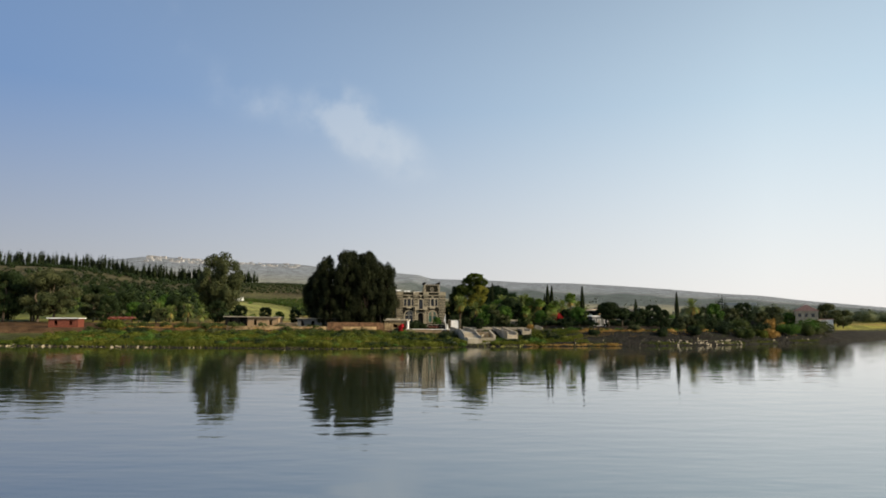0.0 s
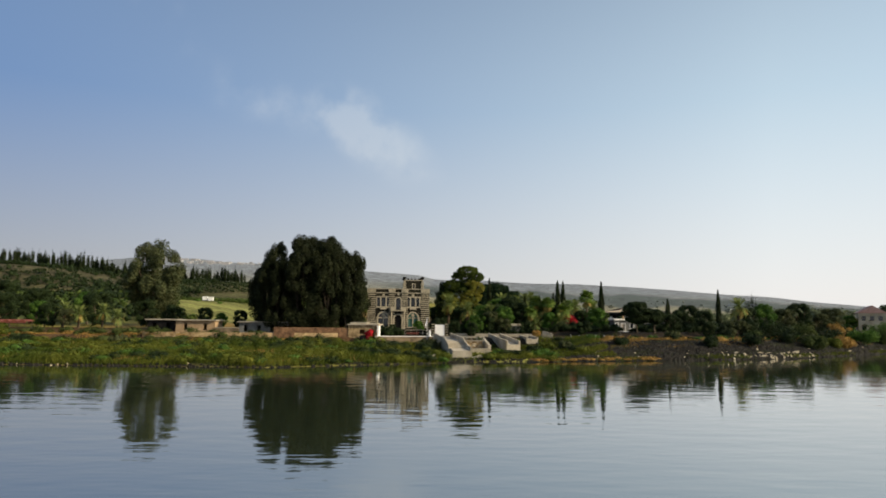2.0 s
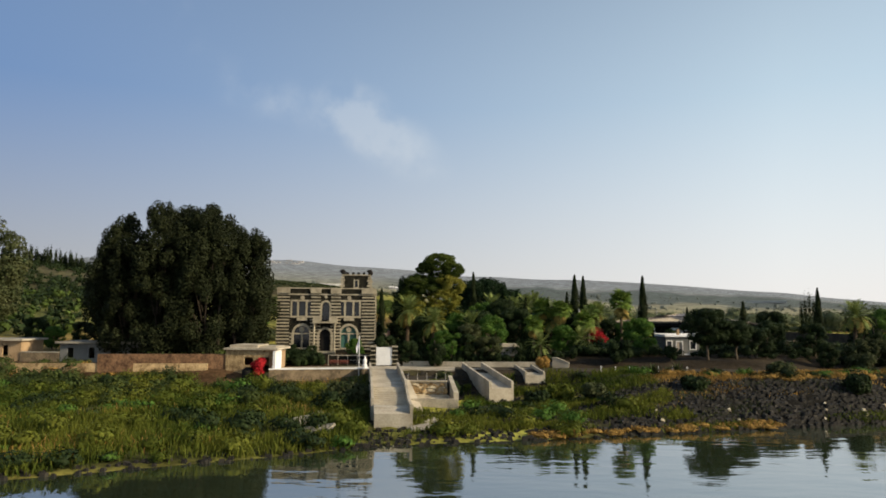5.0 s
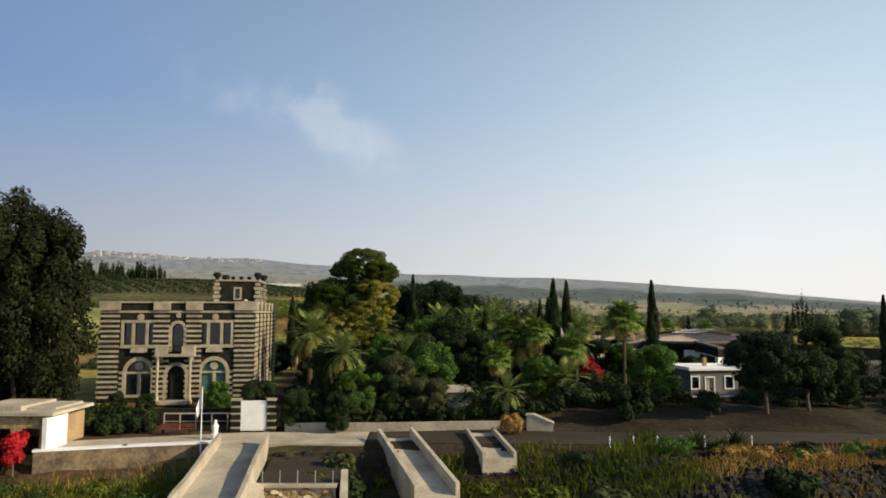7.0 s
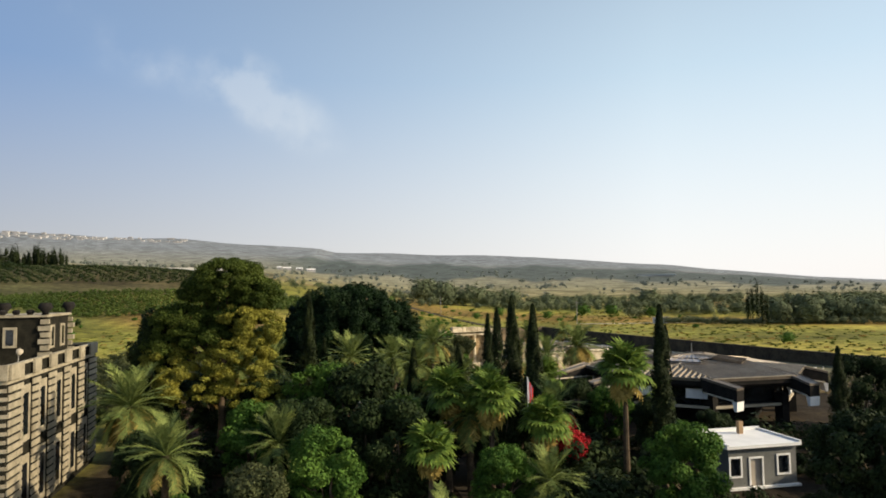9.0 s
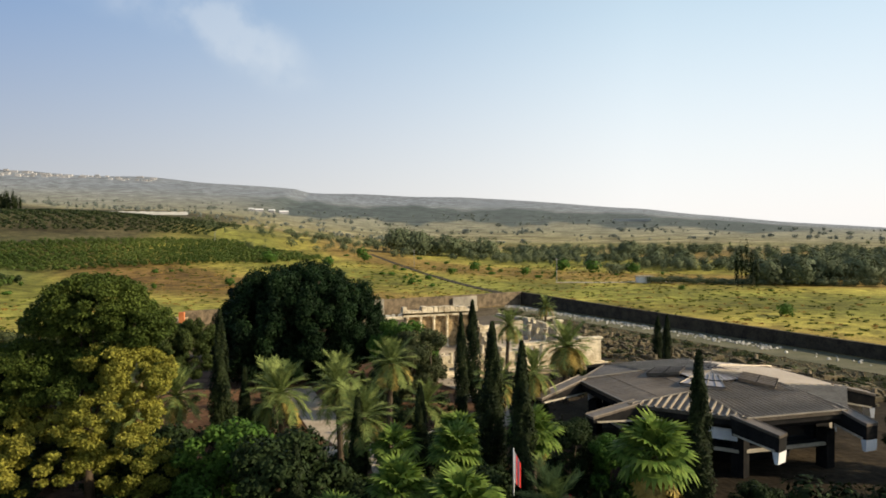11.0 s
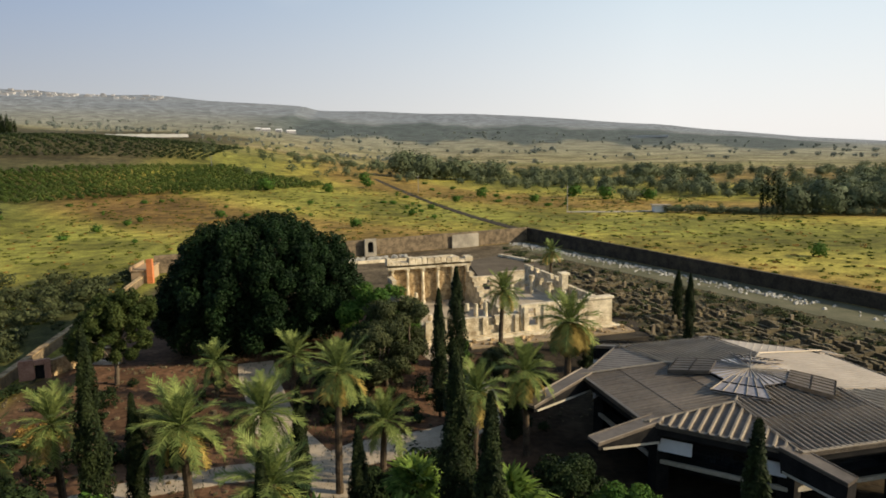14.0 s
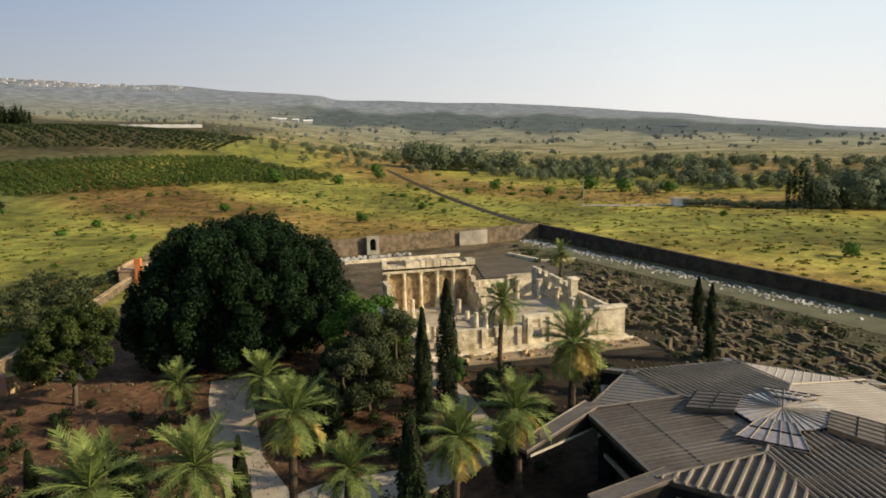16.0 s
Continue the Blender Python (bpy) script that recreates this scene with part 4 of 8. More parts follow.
for k in range(8):
    p, q = OCT[k], OCT[(k + 1) % 8]
    along = (q - p).normalized()
    mid = (p + q) / 2
    inward = -mid.normalized()
    half = (q - p).length / 2
    run = mid.length
    # planes towards the sun are coloured paler, with the glare in the material
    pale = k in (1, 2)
    if k % 2:
        # a main plane: sheets lapped from the eave up to the lantern, between the hips
        cuts = (0.0, 3.7, GAB_H, 10.6) if k in (1, 5) else (0.0, 5.2, GAB_H, 10.6)
        for j, (h0, h1) in enumerate(zip(cuts, cuts[1:])):
            a0, a1 = plane_half(h0), plane_half(h1)
            lift = UP * 0.06 * (j + 1)
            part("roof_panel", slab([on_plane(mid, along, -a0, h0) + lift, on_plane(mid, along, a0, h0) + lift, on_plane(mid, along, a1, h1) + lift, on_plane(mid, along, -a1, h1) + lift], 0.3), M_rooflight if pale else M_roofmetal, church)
        n_r = 20
        for i in range(n_r):
            t_ = -GAB_S + (i + 0.5) * 2 * GAB_S / n_r
            h1 = min(10.6, CA - abs(t_))
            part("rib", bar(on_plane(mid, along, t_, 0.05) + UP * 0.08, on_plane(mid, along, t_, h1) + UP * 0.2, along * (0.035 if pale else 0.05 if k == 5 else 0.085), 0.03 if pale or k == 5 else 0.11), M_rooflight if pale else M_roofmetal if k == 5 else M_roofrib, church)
    else:
        # a small triangular gablet over each chamfered corner, with heavy rolls
        tip = mid.normalized() * GAB_R
        g_ = tip.length * math.cos(math.pi / 4) / CA
        tip = Vector((tip.x, tip.y, APEX + (EAVE - APEX) * g_)) + OFF * (1 - g_)
        e0_, e1_ = on_roof(p, 1.0), on_roof(q, 1.0)
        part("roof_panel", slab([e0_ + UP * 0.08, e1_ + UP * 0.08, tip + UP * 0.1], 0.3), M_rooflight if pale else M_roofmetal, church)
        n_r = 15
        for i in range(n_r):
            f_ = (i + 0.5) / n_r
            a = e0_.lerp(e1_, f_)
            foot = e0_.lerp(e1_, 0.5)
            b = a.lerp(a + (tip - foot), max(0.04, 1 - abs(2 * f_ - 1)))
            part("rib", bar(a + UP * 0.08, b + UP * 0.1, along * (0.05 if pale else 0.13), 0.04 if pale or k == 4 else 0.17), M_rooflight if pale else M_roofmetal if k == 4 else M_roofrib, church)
        for e_ in (e0_, e1_):
            part("hip", bar(e_ + UP * 0.14, tip + UP * 0.2, Vector((-tip.y, tip.x, 0)).normalized() * 0.1, 0.1), M_roofrib, church)
        part("hip", bar(tip + UP * 0.2, on_roof(mid, LAN) + UP * 0.3, along * 0.1, 0.12), M_roofrib, church)
        for a, b in ((p, q), (q, p)):
            w0, w1 = a.lerp(b, 0.05) * 0.93, a.lerp(b, 0.3) * 0.93
            part("wall_fin", slab([w0 + UP * 10.4, w1 + UP * 10.4, w1 * 0.985 + UP * 10.4, w0 * 0.985 + UP * 10.4], 1.7), M_whitepaint, church, "white wall panel under the eave")
    e0, e1 = on_roof(p, 1.0), on_roof(q, 1.0)
    part("gutter", slab([e0 * 1.0 + UP * 0.12, e1 + UP * 0.12, e1 * 0.985 + UP * 0.35, e0 * 0.985 + UP * 0.35], 0.3), M_roofrib, church)
    # under-eave shade is put into the near-black fascia, beams and gallery
    part("fascia", slab([e0 * 0.99 - UP * 0.05, e1 * 0.99 - UP * 0.05, e1 * 0.95 - UP * 0.05, e0 * 0.95 - UP * 0.05], 0.55), M_dark, church)
    g0, g1 = p * 0.80, q * 0.80
    part("glazing", slab([g0 + UP * 11.0, g1 + UP * 11.0, g1 * 0.985 + UP * 11.0, g0 * 0.985 + UP * 11.0], 3.4), M_darkglass, church)
    part("gallery", slab([p * 0.88 + UP * 7.75, q * 0.88 + UP * 7.75, q * 0.5 + UP * 7.75, p * 0.5 + UP * 7.75], 0.4), M_dark, church)
    part("gallery_edge", slab([p * 0.90 + UP * 7.8, q * 0.90 + UP * 7.8, q * 0.882 + UP * 7.8, p * 0.882 + UP * 7.8], 0.3), M_concrete, church, "pale gallery edge")
    part("soffit_wall", slab([p * 0.62 + UP * 7.3, q * 0.62 + UP * 7.3, q * 0.60 + UP * 7.3, p * 0.60 + UP * 7.3], 2.6), M_dark, church)
    # beaked beam: a ribbed strip that slopes outwards, a deep grey end, a white wedge below it
    u = Vector((p.x, p.y, 0)).normalized()
    u = Vector(((0.1, -1, 0), (1, -0.3, 0), (1, 0.2, 0), (0.2, 1, 0), (-0.3, 1, 0), (-0.857, -0.507, 0), (-0.99, -0.115, 0), (0.4, -0.92, 0))[k]).normalized()
    sd = Vector((-u.y, u.x, 0))
    L, W = (2.4, 2.6, 2.6, 2.6, 2.6, 7.6, 4.4, 3.2)[k], 0.72
    r0, r1 = p - u * 1.2, p + u * L
    z0, z1 = EAVE + 0.3, EAVE - 0.55
    deep = 0.55 if k in (5, 6) else 1.45          # the two western beams are shallow
    part("beam_roof", slab([r0 - sd * W + UP * z0, r1 - sd * W + UP * z1, r1 + sd * W + UP * z1, r0 + sd * W + UP * z0], 0.22), M_roofmetal, church)
    for i in range(2):
        o = sd * W * (-0.93 + 1.86 * i)
        part("rib", bar(r0 + o + UP * z0, r1 + o + UP * z1, sd * 0.06, 0.07), M_roofmetal, church)
    prof = [(-1.2, z0 - 0.23), (-1.0, 9.5), (0.2, 9.5), (L - 0.35, z1 - deep), (L - 0.05, z1 - deep), (L - 0.02, z1 - 0.23)]
    me = Mesh()
    n = len(prof)
    for sg in (-W * 0.93, W * 0.93):
        me.v += [tuple(p + u * a + sd * sg + UP * z) for a, z in prof]
    me.f += [tuple(range(n)), tuple(range(n, 2 * n))[::-1]] + [(i, n + i, n + (i + 1) % n, (i + 1) % n) for i in range(n)]
    part("beam", me, M_dark, church, "dark beam with a raked underside")
    if deep > 1:
        wedge = [(L - 0.62, z1 - 1.45), (L - 0.42, z1 - 2.5), (L - 0.12, z1 - 2.5), (L - 0.03, z1 - 1.45)]
        me = Mesh()
        n = 4
        for sg, f in ((-1, 1), (1, 1)):
            me.v += [tuple(p + u * a + sd * sg * W * (0.93 if z > z1 - 3 else 0.6) + UP * z) for a, z in wedge]
        me.f += [tuple(range(n)), tuple(range(n, 2 * n))[::-1]] + [(i, n + i, n + (i + 1) % n, (i + 1) % n) for i in range(n)]
        part("beam_end", me, M_whitepaint, church, "white wedge")
    for sg in (-1, 1):
        part("edge_strip", bar(p + u * -0.9 + sd * sg * W * 0.97 + UP * 9.55, p + u * (L - 0.4) + sd * sg * W * 0.97 + UP * (z1 - deep), sd * 0.05, 0.16), M_concrete, church)
    part("pier", slab([p * 0.86 + u * 0.6 - sd * 0.5 + UP * 8.95, p * 0.86 + u * 0.6 + sd * 0.5 + UP * 8.95, p * 0.86 - u * 0.6 + sd * 0.5 + UP * 8.95, p * 0.86 - u * 0.6 - sd * 0.5 + UP * 8.95][::-1], 4.2), M_dark, church)
# lantern: a flat glazed star over the middle
lan = part("lantern", slab([on_roof(v, LAN) + UP * 0.42 for v in OCT], 0.3), M_dark, church, "glazed pyramid lantern with pale bars")
top = Vector((0, 0, APEX + 0.5)) + OFF
for k in range(8):
    a, b = on_roof(OCT[k], LAN) + UP * 0.45, on_roof(OCT[(k + 1) % 8], LAN) + UP * 0.45
    part("pane", Mesh().add([a, b, top, a - UP * 0.1, b - UP * 0.1], [(0, 1, 2), (0, 3, 4, 1)]), M_skylight, lan)
    part("glazing_bar", Mesh().tube([a + UP * 0.04, top], [0.08, 0.06], 5), M_roofrib, lan)
    for f in (0.25, 0.5, 0.75):
        part("glazing_bar", Mesh().tube([a.lerp(b, f) + UP * 0.03, top], [0.05, 0.04], 5), M_roofrib, lan)
part("finial", Mesh().tube([top, top + UP * 1.3], [0.06, 0.04], 6), M_steel, lan)
for k in (0, 2, 4, 6):                     # glazed aprons that run down the hips from the lantern
    d_ = ((OCT[k] + OCT[(k + 1) % 8]) / 2).normalized()
    sd = Vector((-d_.y, d_.x, 0))
    glass = k in (2, 6)
    rows = [(2.4, 1.0, APEX + 0.46), (3.8, 1.6, APEX + 0.20), (5.3, 2.2, APEX - 0.10)] if glass else [(2.9, 1.7, APEX + 0.28), (4.6, 1.9, APEX + 0.06), (6.3, 1.9, APEX - 0.16)]
    for (ra, wa, za), (rb, wb, zb) in zip(rows, rows[1:]):
        a, b = d_ * ra + OFF + UP * za, d_ * rb + OFF + UP * zb
        apron = part("apron", slab([a - sd * wa, b - sd * wb, b + sd * wb, a + sd * wa], 0.12 if glass else 0.3), M_skylight if glass else M_roofmetal, lan, "glazed apron below the lantern" if glass else "raised ribbed roof panel")
        for f in (-1, -0.6, -0.2, 0.2, 0.6, 1):
            part("glazing_bar", Mesh().tube([a + sd * wa * f + UP * 0.03, b + sd * wb * f + UP * 0.03], [0.05, 0.05], 5), M_roofrib if glass else M_roofmetal, lan)
        part("glazing_bar", Mesh().tube([b - sd * wb + UP * 0.02, b + sd * wb + UP * 0.02], [0.06, 0.06], 5), M_dark, lan)
# ---- cottage ----
cot = thing("cottage", "small grey-plastered hut with a white flat roof", "cottage", m=pose(53.4, 243.2, 5.35, 0, 0, 4))
ch = [rect(0.15, 1.05, 1.0, 2.4), rect(1.95, 3.0, 0.02, 2.3), rect(4.5, 5.5, 1.0, 2.4)]
part_bm("front_wall", wall_with_holes(6.2, 3.2, ch, 0, 0.25), M_greyplaster, cot)
part("wall", Mesh().box(0, 0.25, 0.25, 4.8, 0, 3.2).box(5.95, 6.2, 0.25, 4.8, 0, 3.2).box(0.25, 5.95, 4.55, 4.8, 0, 3.2), M_greyplaster, cot)
part("roof", Mesh().box(-0.3, 6.5, -0.35, 5.1, 3.2, 3.45), M_whitepaint, cot, "white flat roof")
part("parapet", Mesh().box(-0.3, 6.5, 4.9, 5.1, 3.45, 3.7).box(-0.3, -0.1, -0.35, 4.9, 3.45, 3.6).box(6.3, 6.5, -0.35, 4.9, 3.45, 3.6), M_whitepaint, cot)
part("plinth", Mesh().box(-0.15, 6.35, -0.35, -0.003, -0.4, 0.12), M_whitepaint, cot)
for x0, x1, z0, z1, nm in ((0.15, 1.05, 1.0, 2.4, "window"), (1.95, 3.0, 0.1, 2.3, "door"), (4.5, 5.5, 1.0, 2.4, "window")):
    w = part(nm, ring(rect(x0 - 0.14, x1 + 0.14, z0 - (0.14 if nm == "window" else 0.06), z1 + 0.14), rect(x0, x1, z0, z1), -0.08, 0.1), M_whitepaint, cot, "white-framed " + nm)
    part("pane" if nm == "window" else "door_leaf", Mesh().box(x0, x1, 0.14, 0.18, z0, z1), M_darkglass if nm == "window" else M_rooflight, w)
part("chimney", Mesh().box(3.6, 4.0, 3.6, 4.0, 3.45, 4.5), M_ochre, cot)

# ---- lake front: stair, quay, ramps, terrace ----
stair = thing("lake_stair", "sunlit concrete stair with solid parapets running down to the lake", "stairs")
BOX = [(3, 2, 1, 0), (4, 5, 6, 7), (0, 1, 5, 4), (1, 2, 6, 5), (2, 3, 7, 6), (3, 0, 4, 7)]


def stair_edge(u):
    """Left x, right x, y and level of the deck at the share u of the way down."""
    return (2.3 + 4.4 * u, 6.2 + 4.2 * u, 222.0 - 32.0 * u, float(np.interp(u, [0, 0.66, 0.86, 1], [3.98, 3.6, 2.3, 2.2])))


cuts = [0, 0.15, 0.3, 0.45, 0.58] + [0.66 + 0.02 * i for i in range(11)] + [0.93, 0.98, 1.0]
for a, b in zip(cuts, cuts[1:]):
    l0, r0, ya, za = stair_edge(a)
    l1, r1, yb, zb = stair_edge(b)
    zb2 = zb if a < 0.6 else za
    if b > 0.97:
        zb2 -= 0.25
    part("step", Mesh().add([(l1, yb, -1), (r1, yb, -1), (r0, ya, -1), (l0, ya, -1), (l1, yb, zb2), (r1, yb, zb2), (r0, ya, za), (l0, ya, za)], BOX), M_concrete, stair)
for s, wd, ends in ((0, -0.3, (0, 0.1, 0.2, 0.32, 0.45, 0.56, 0.66, 0.76, 0.86)), (1, 0.3, (0, 0.1, 0.2, 0.32, 0.45, 0.56, 0.66, 0.76, 0.86, 0.95, 1.0))):
    for a, b in zip(ends, ends[1:]):
        ea, eb = stair_edge(a), stair_edge(b)
        ha, hb = (1.0 - 0.35 * v + 0.09 * math.sin(v * 37 + s * 2) for v in (a, b))
        xa, xb = sorted((0, wd))
        q = [(eb[s] + xa, eb[2], -1), (eb[s] + xb, eb[2], -1), (ea[s] + xb, ea[2], -1), (ea[s] + xa, ea[2], -1),
             (eb[s] + xa, eb[2], eb[3] + hb), (eb[s] + xb, eb[2], eb[3] + hb), (ea[s] + xb, ea[2], ea[3] + ha), (ea[s] + xa, ea[2], ea[3] + ha)]
        part("parapet", Mesh().add(q, BOX), M_concrete, stair, "pale parapet")

quay = thing("quay", "stone-faced quay with a sunken rubble floor and a low end wall", "quay")
part("upper_platform", Mesh().prism([(8.2, 209.9), (14.0, 209.7), (14.2, 221), (7.2, 221.4)], -0.5, 3.2), M_dirt, quay)
part("back_ledge", Mesh().prism([(8.1, 209.5), (14.0, 209.3), (14.0, 209.68), (8.1, 209.88)], -0.5, 3.4), M_concrete, quay)
part("lower_floor", Mesh().prism([(9.3, 203.2), (15.0, 203.6), (14.1, 209.28), (8.4, 209.48)], -0.5, 1.75), M_cream, quay)
part("end_wall", Mesh().add([(14.9, 203.4, -0.5), (15.5, 203.4, -0.5), (14.6, 212, -0.5), (14.1, 212, -0.5), (14.9, 203.4, 2.7), (15.5, 203.4, 2.7), (14.6, 212, 4.0), (14.1, 212, 4.0)], BOX), M_concrete, quay)
part("front_ledge", Mesh().prism([(9.0, 202.6), (15.4, 203.0), (15.4, 203.38), (9.2, 203.18)], -0.5, 1.95), M_oldconcrete, quay)
part("buttress", Mesh().add([(9.2, 200.5, -0.5), (11.2, 200.8, -0.5), (9.0, 209.2, -0.5), (8.0, 209.2, -0.5), (9.2, 200.5, 1.4), (11.2, 200.8, 1.0), (9.0, 209.2, 3.6), (8.0, 209.2, 3.9)], BOX), M_concrete, quay)


qr = random.Random(14)
for i in range(150):                       # rubble set in the platform's face
    u, z, w = qr.uniform(0.02, 0.98), qr.uniform(1.85, 3.15), qr.uniform(0.10, 0.24)
    x, y = 8.2 + 5.8 * u, 209.47 - 0.2 * u
    part("facing_stone", Mesh().box(x - w, x + w, y - qr.uniform(0.06, 0.16), y + 0.05, z - w * 0.7, z + w * 0.7, None, 0.03), M_rubble if i % 3 else M_cream, quay)
part("coping", Mesh().prism([(8.0, 209.2), (14.1, 209.0), (14.1, 209.75), (8.0, 209.95)], 3.403, 3.55), M_concrete, quay)
for i in range(5):
    part("rail_post", Mesh().tube([(8.8 + i * 1.25, 209.6 - i * 0.04, 3.55), (8.8 + i * 1.25, 209.6 - i * 0.04, 4.5)], [0.04, 0.04], 6), M_steel, quay)


def ramp(name, label, foot, head, width, z_foot, z_head, hgt=0.9):
    t = thing(name, label, "ramp")
    f, h = Vector((*foot, 0)), Vector((*head, 0))
    d = (h - f).normalized()
    s = Vector((d.y, -d.x, 0)) * width / 2

    def prism_(o0, o1, up):
        p = [f + o0, f + o1, h + o1, h + o0]
        return [Vector((q.x, q.y, -0.5)) for q in p] + [Vector((q.x, q.y, (z_foot if i < 2 else z_head) + up)) for i, q in enumerate(p)]
    part("deck", Mesh().add(prism_(-s, s, 0), BOX), M_concrete, t)
    part("parapet", Mesh().add(prism_(s, s * 1.24, hgt), BOX), M_concrete, t)
    part("parapet", Mesh().add(prism_(-s * 1.24, -s, hgt), BOX), M_concrete, t)
    return t


ramp("boat_ramp", "concrete ramp with parapets dropping towards the lake", (21.2, 209.4), (17.7, 224.2), 2.7, 2.6, 4.05)
ramp("boat_ramp", "short concrete ramp with low parapets", (26.5, 216.4), (25.8, 227.0), 2.3, 3.75, 4.0, 0.5)
pump = thing("pump_house", "small pale concrete pump house with a slanting top", "hut", m=pose(30.6, 228.2, 3.9, 0, 0, -12))
part("wall", Mesh().prism([(0, 0), (2.6, 0), (2.6, 0.75), (0.7, 1.55), (0, 1.5)], 0, 1.2, "y"), M_concrete, pump)
part("slab_roof", Mesh().prism([(-0.1, 1.503), (0.7, 1.56), (2.7, 0.76), (2.7, 0.84), (0.72, 1.65), (-0.1, 1.6)], -0.08, 1.28, "y"), M_oldconcrete, pump)
hut2 = thing("garden_shed", "low grey garden shed with a pale sheet roof", "shed", m=pose(23.0, 236.4, 4.9, 0, 0, 4))
part("wall", Mesh().box(0, 2.8, 0, 2.4, 0, 1.9), M_greyplaster, hut2)
part("roof", Mesh().prism([(-0.3, 1.903), (3.1, 1.903), (2.6, 2.45), (0.3, 2.45)], -0.3, 2.7, "y"), M_concrete, hut2)

# ---- terrace, kiosk, sheds on the bank ----
def long_wall(name, label, pts, z0, z1, w, material, cap=None, category="wall"):
    t = thing(name, label, category, kind="structure")
    for (xa, ya), (xb, yb) in zip(pts, pts[1:]):
        a, b = Vector((xa, ya, 0)), Vector((xb, yb, 0))
        L = (b - a).length
        m = Matrix.Translation(a) @ Matrix.Rotation(math.atan2(yb - ya, xb - xa), 4, "Z")
        part("masonry", Mesh().box(0, L + w * 0.4, -w / 2, w / 2, z0, z1, m), material, t)
        if cap:
            part("coping", Mesh().box(-0.05, L + w * 0.4 + 0.05, -w / 2 - 0.08, w / 2 + 0.08, z1 + 0.003, z1 + 0.16, m), cap, t)
    return t


long_wall("wall_terrace", "rubble terrace wall with a pale concrete coping", [(-12.6, 219.6), (-6, 221.4), (1.6, 223.0)], 1.4, 3.95, 0.7, M_wallstone, M_whitepaint)
solo("terrace", Mesh().prism([(-12.4, 220.1), (-6, 221.9), (1.6, 223.5), (2.2, 222.3), (7.0, 222.3), (15, 221.8), (15, 228.2), (3, 228.2), (-12.4, 224.2)], 3.2, 3.97), M_concrete, "pale concrete terrace before the villa", "terrace", kind="structure")
long_wall("wall_yard", "reddish-brown rubble wall of the yard beside the kiosk", [(-38, 219.0), (-19.9, 221.4)], 2.0, 6.1, 0.5, M_redrubble)
kiosk = thing("kiosk", "low ochre hut with a flat concrete roof and open front", "hut", m=pose(-19.6, 221.0, 2.6, 0, 0, -2) @ Matrix.Diagonal((0.86, 1, 1.13, 1)))
part_bm("front_wall", wall_with_holes(8.6, 3.7, [rect(3.3, 4.9, 1.7, 2.7), rect(6.0, 7.8, 0.7, 2.7)], 0, 0.3), M_rubble, kiosk)
part("wall", Mesh().box(0, 0.3, 0.3, 6, 0, 3.7).box(8.3, 8.6, 0.3, 6, 0, 3.7).box(0.3, 8.3, 5.7, 6, 0, 3.7), M_ochre, kiosk)
part("floor", Mesh().box(0.3, 8.3, 0.3, 5.7, 0.1, 0.2), M_dark, kiosk)
part("roof", Mesh().box(-0.2, 9.4, -0.5, 6.3, 3.7, 3.95), M_concrete, kiosk, "pale flat roof")
part("upstand", Mesh().box(0.4, 5.4, 0.6, 6.0, 3.953, 4.3), M_concrete, kiosk)
part("upstand", Mesh().box(5.5, 8.4, 1.4, 6.0, 3.953, 4.12), M_concrete, kiosk)
part("screen", Mesh().box(8.75, 9.2, -1.0, 2.2, -0.6, 3.6), M_whitepaint, kiosk, "white end wall")
barrel = thing("water_tank", "dark round water tank before the kiosk", "tank", m=pose(-15.6, 219.4, 2.4))
part("drum", Mesh().tube([(0, 0, -0.2), (0, 0, 0.4), (0, 0, 1.5), (0, 0, 1.9)], [0.8, 0.95, 0.95, 0.4], 14), M_dark, barrel, smooth=True)
board = thing("notice_board", "large blank white board by the gate", "sign", m=pose(3.5, 228.6, 3.97))
part("panel", Mesh().box(-1.2, 1.3, -0.06, 0.06, 0.1, 3.0), M_whitepaint, board)
for sx in (-1.0, 1.1):
    part("post", Mesh().box(sx - 0.06, sx + 0.06, 0.063, 0.18, -0.1, 2.9), M_steel, board)
for gx_ in (1.82, 5.3):
    gp = thing("gate_pier", "short gate pier banded in basalt and white stone", "gate pier", "gate piers", m=pose(gx_, 228.75, 3.97))
    part("core", Mesh().box(-0.42, 0.42, -0.3, 0.3, -0.3, 3.0), M_basalt, gp)
    for k in range(4):
        part("stone_band", Mesh().box(-0.45, 0.45, -0.34, 0.34, 0.3 + k * 0.68, 0.48 + k * 0.68), M_white_stone, gp)
    part("cap", Mesh().box(-0.5, 0.5, -0.42, 0.42, 3.003, 3.22, None, 0.05), M_white_stone, gp)
bench = thing("bench", "red-brown wooden bench before the terrace hedge", "bench", m=pose(-3.6, 227.6, 3.97))
for k in range(3):
    part("slat", Mesh().box(-1.6, 1.6, -0.24 + k * 0.17, -0.1 + k * 0.17, 0.44, 0.49), M_redwood, bench)
for k in range(2):
    part("back_slat", Mesh().box(-1.6, 1.6, 0.27, 0.31, 0.6 + k * 0.2, 0.74 + k * 0.2), M_redwood, bench)
for sx in (-1.3, 1.3):
    part("leg", Mesh().box(sx - 0.05, sx + 0.05, -0.2, 0.2, 0, 0.437).box(sx - 0.04, sx + 0.04, 0.312, 0.36, 0, 0.95), M_dark, bench)
fence = thing("terrace_railing", "thin pale metal railing along the terrace", "railing", m=pose(-5.8, 230.2, 3.97))
part("rail", Mesh().box(0, 8.0, -0.05, 0.05, 1.5, 1.62).box(0, 8.0, -0.03, 0.03, 0.75, 0.8), M_concrete, fence)
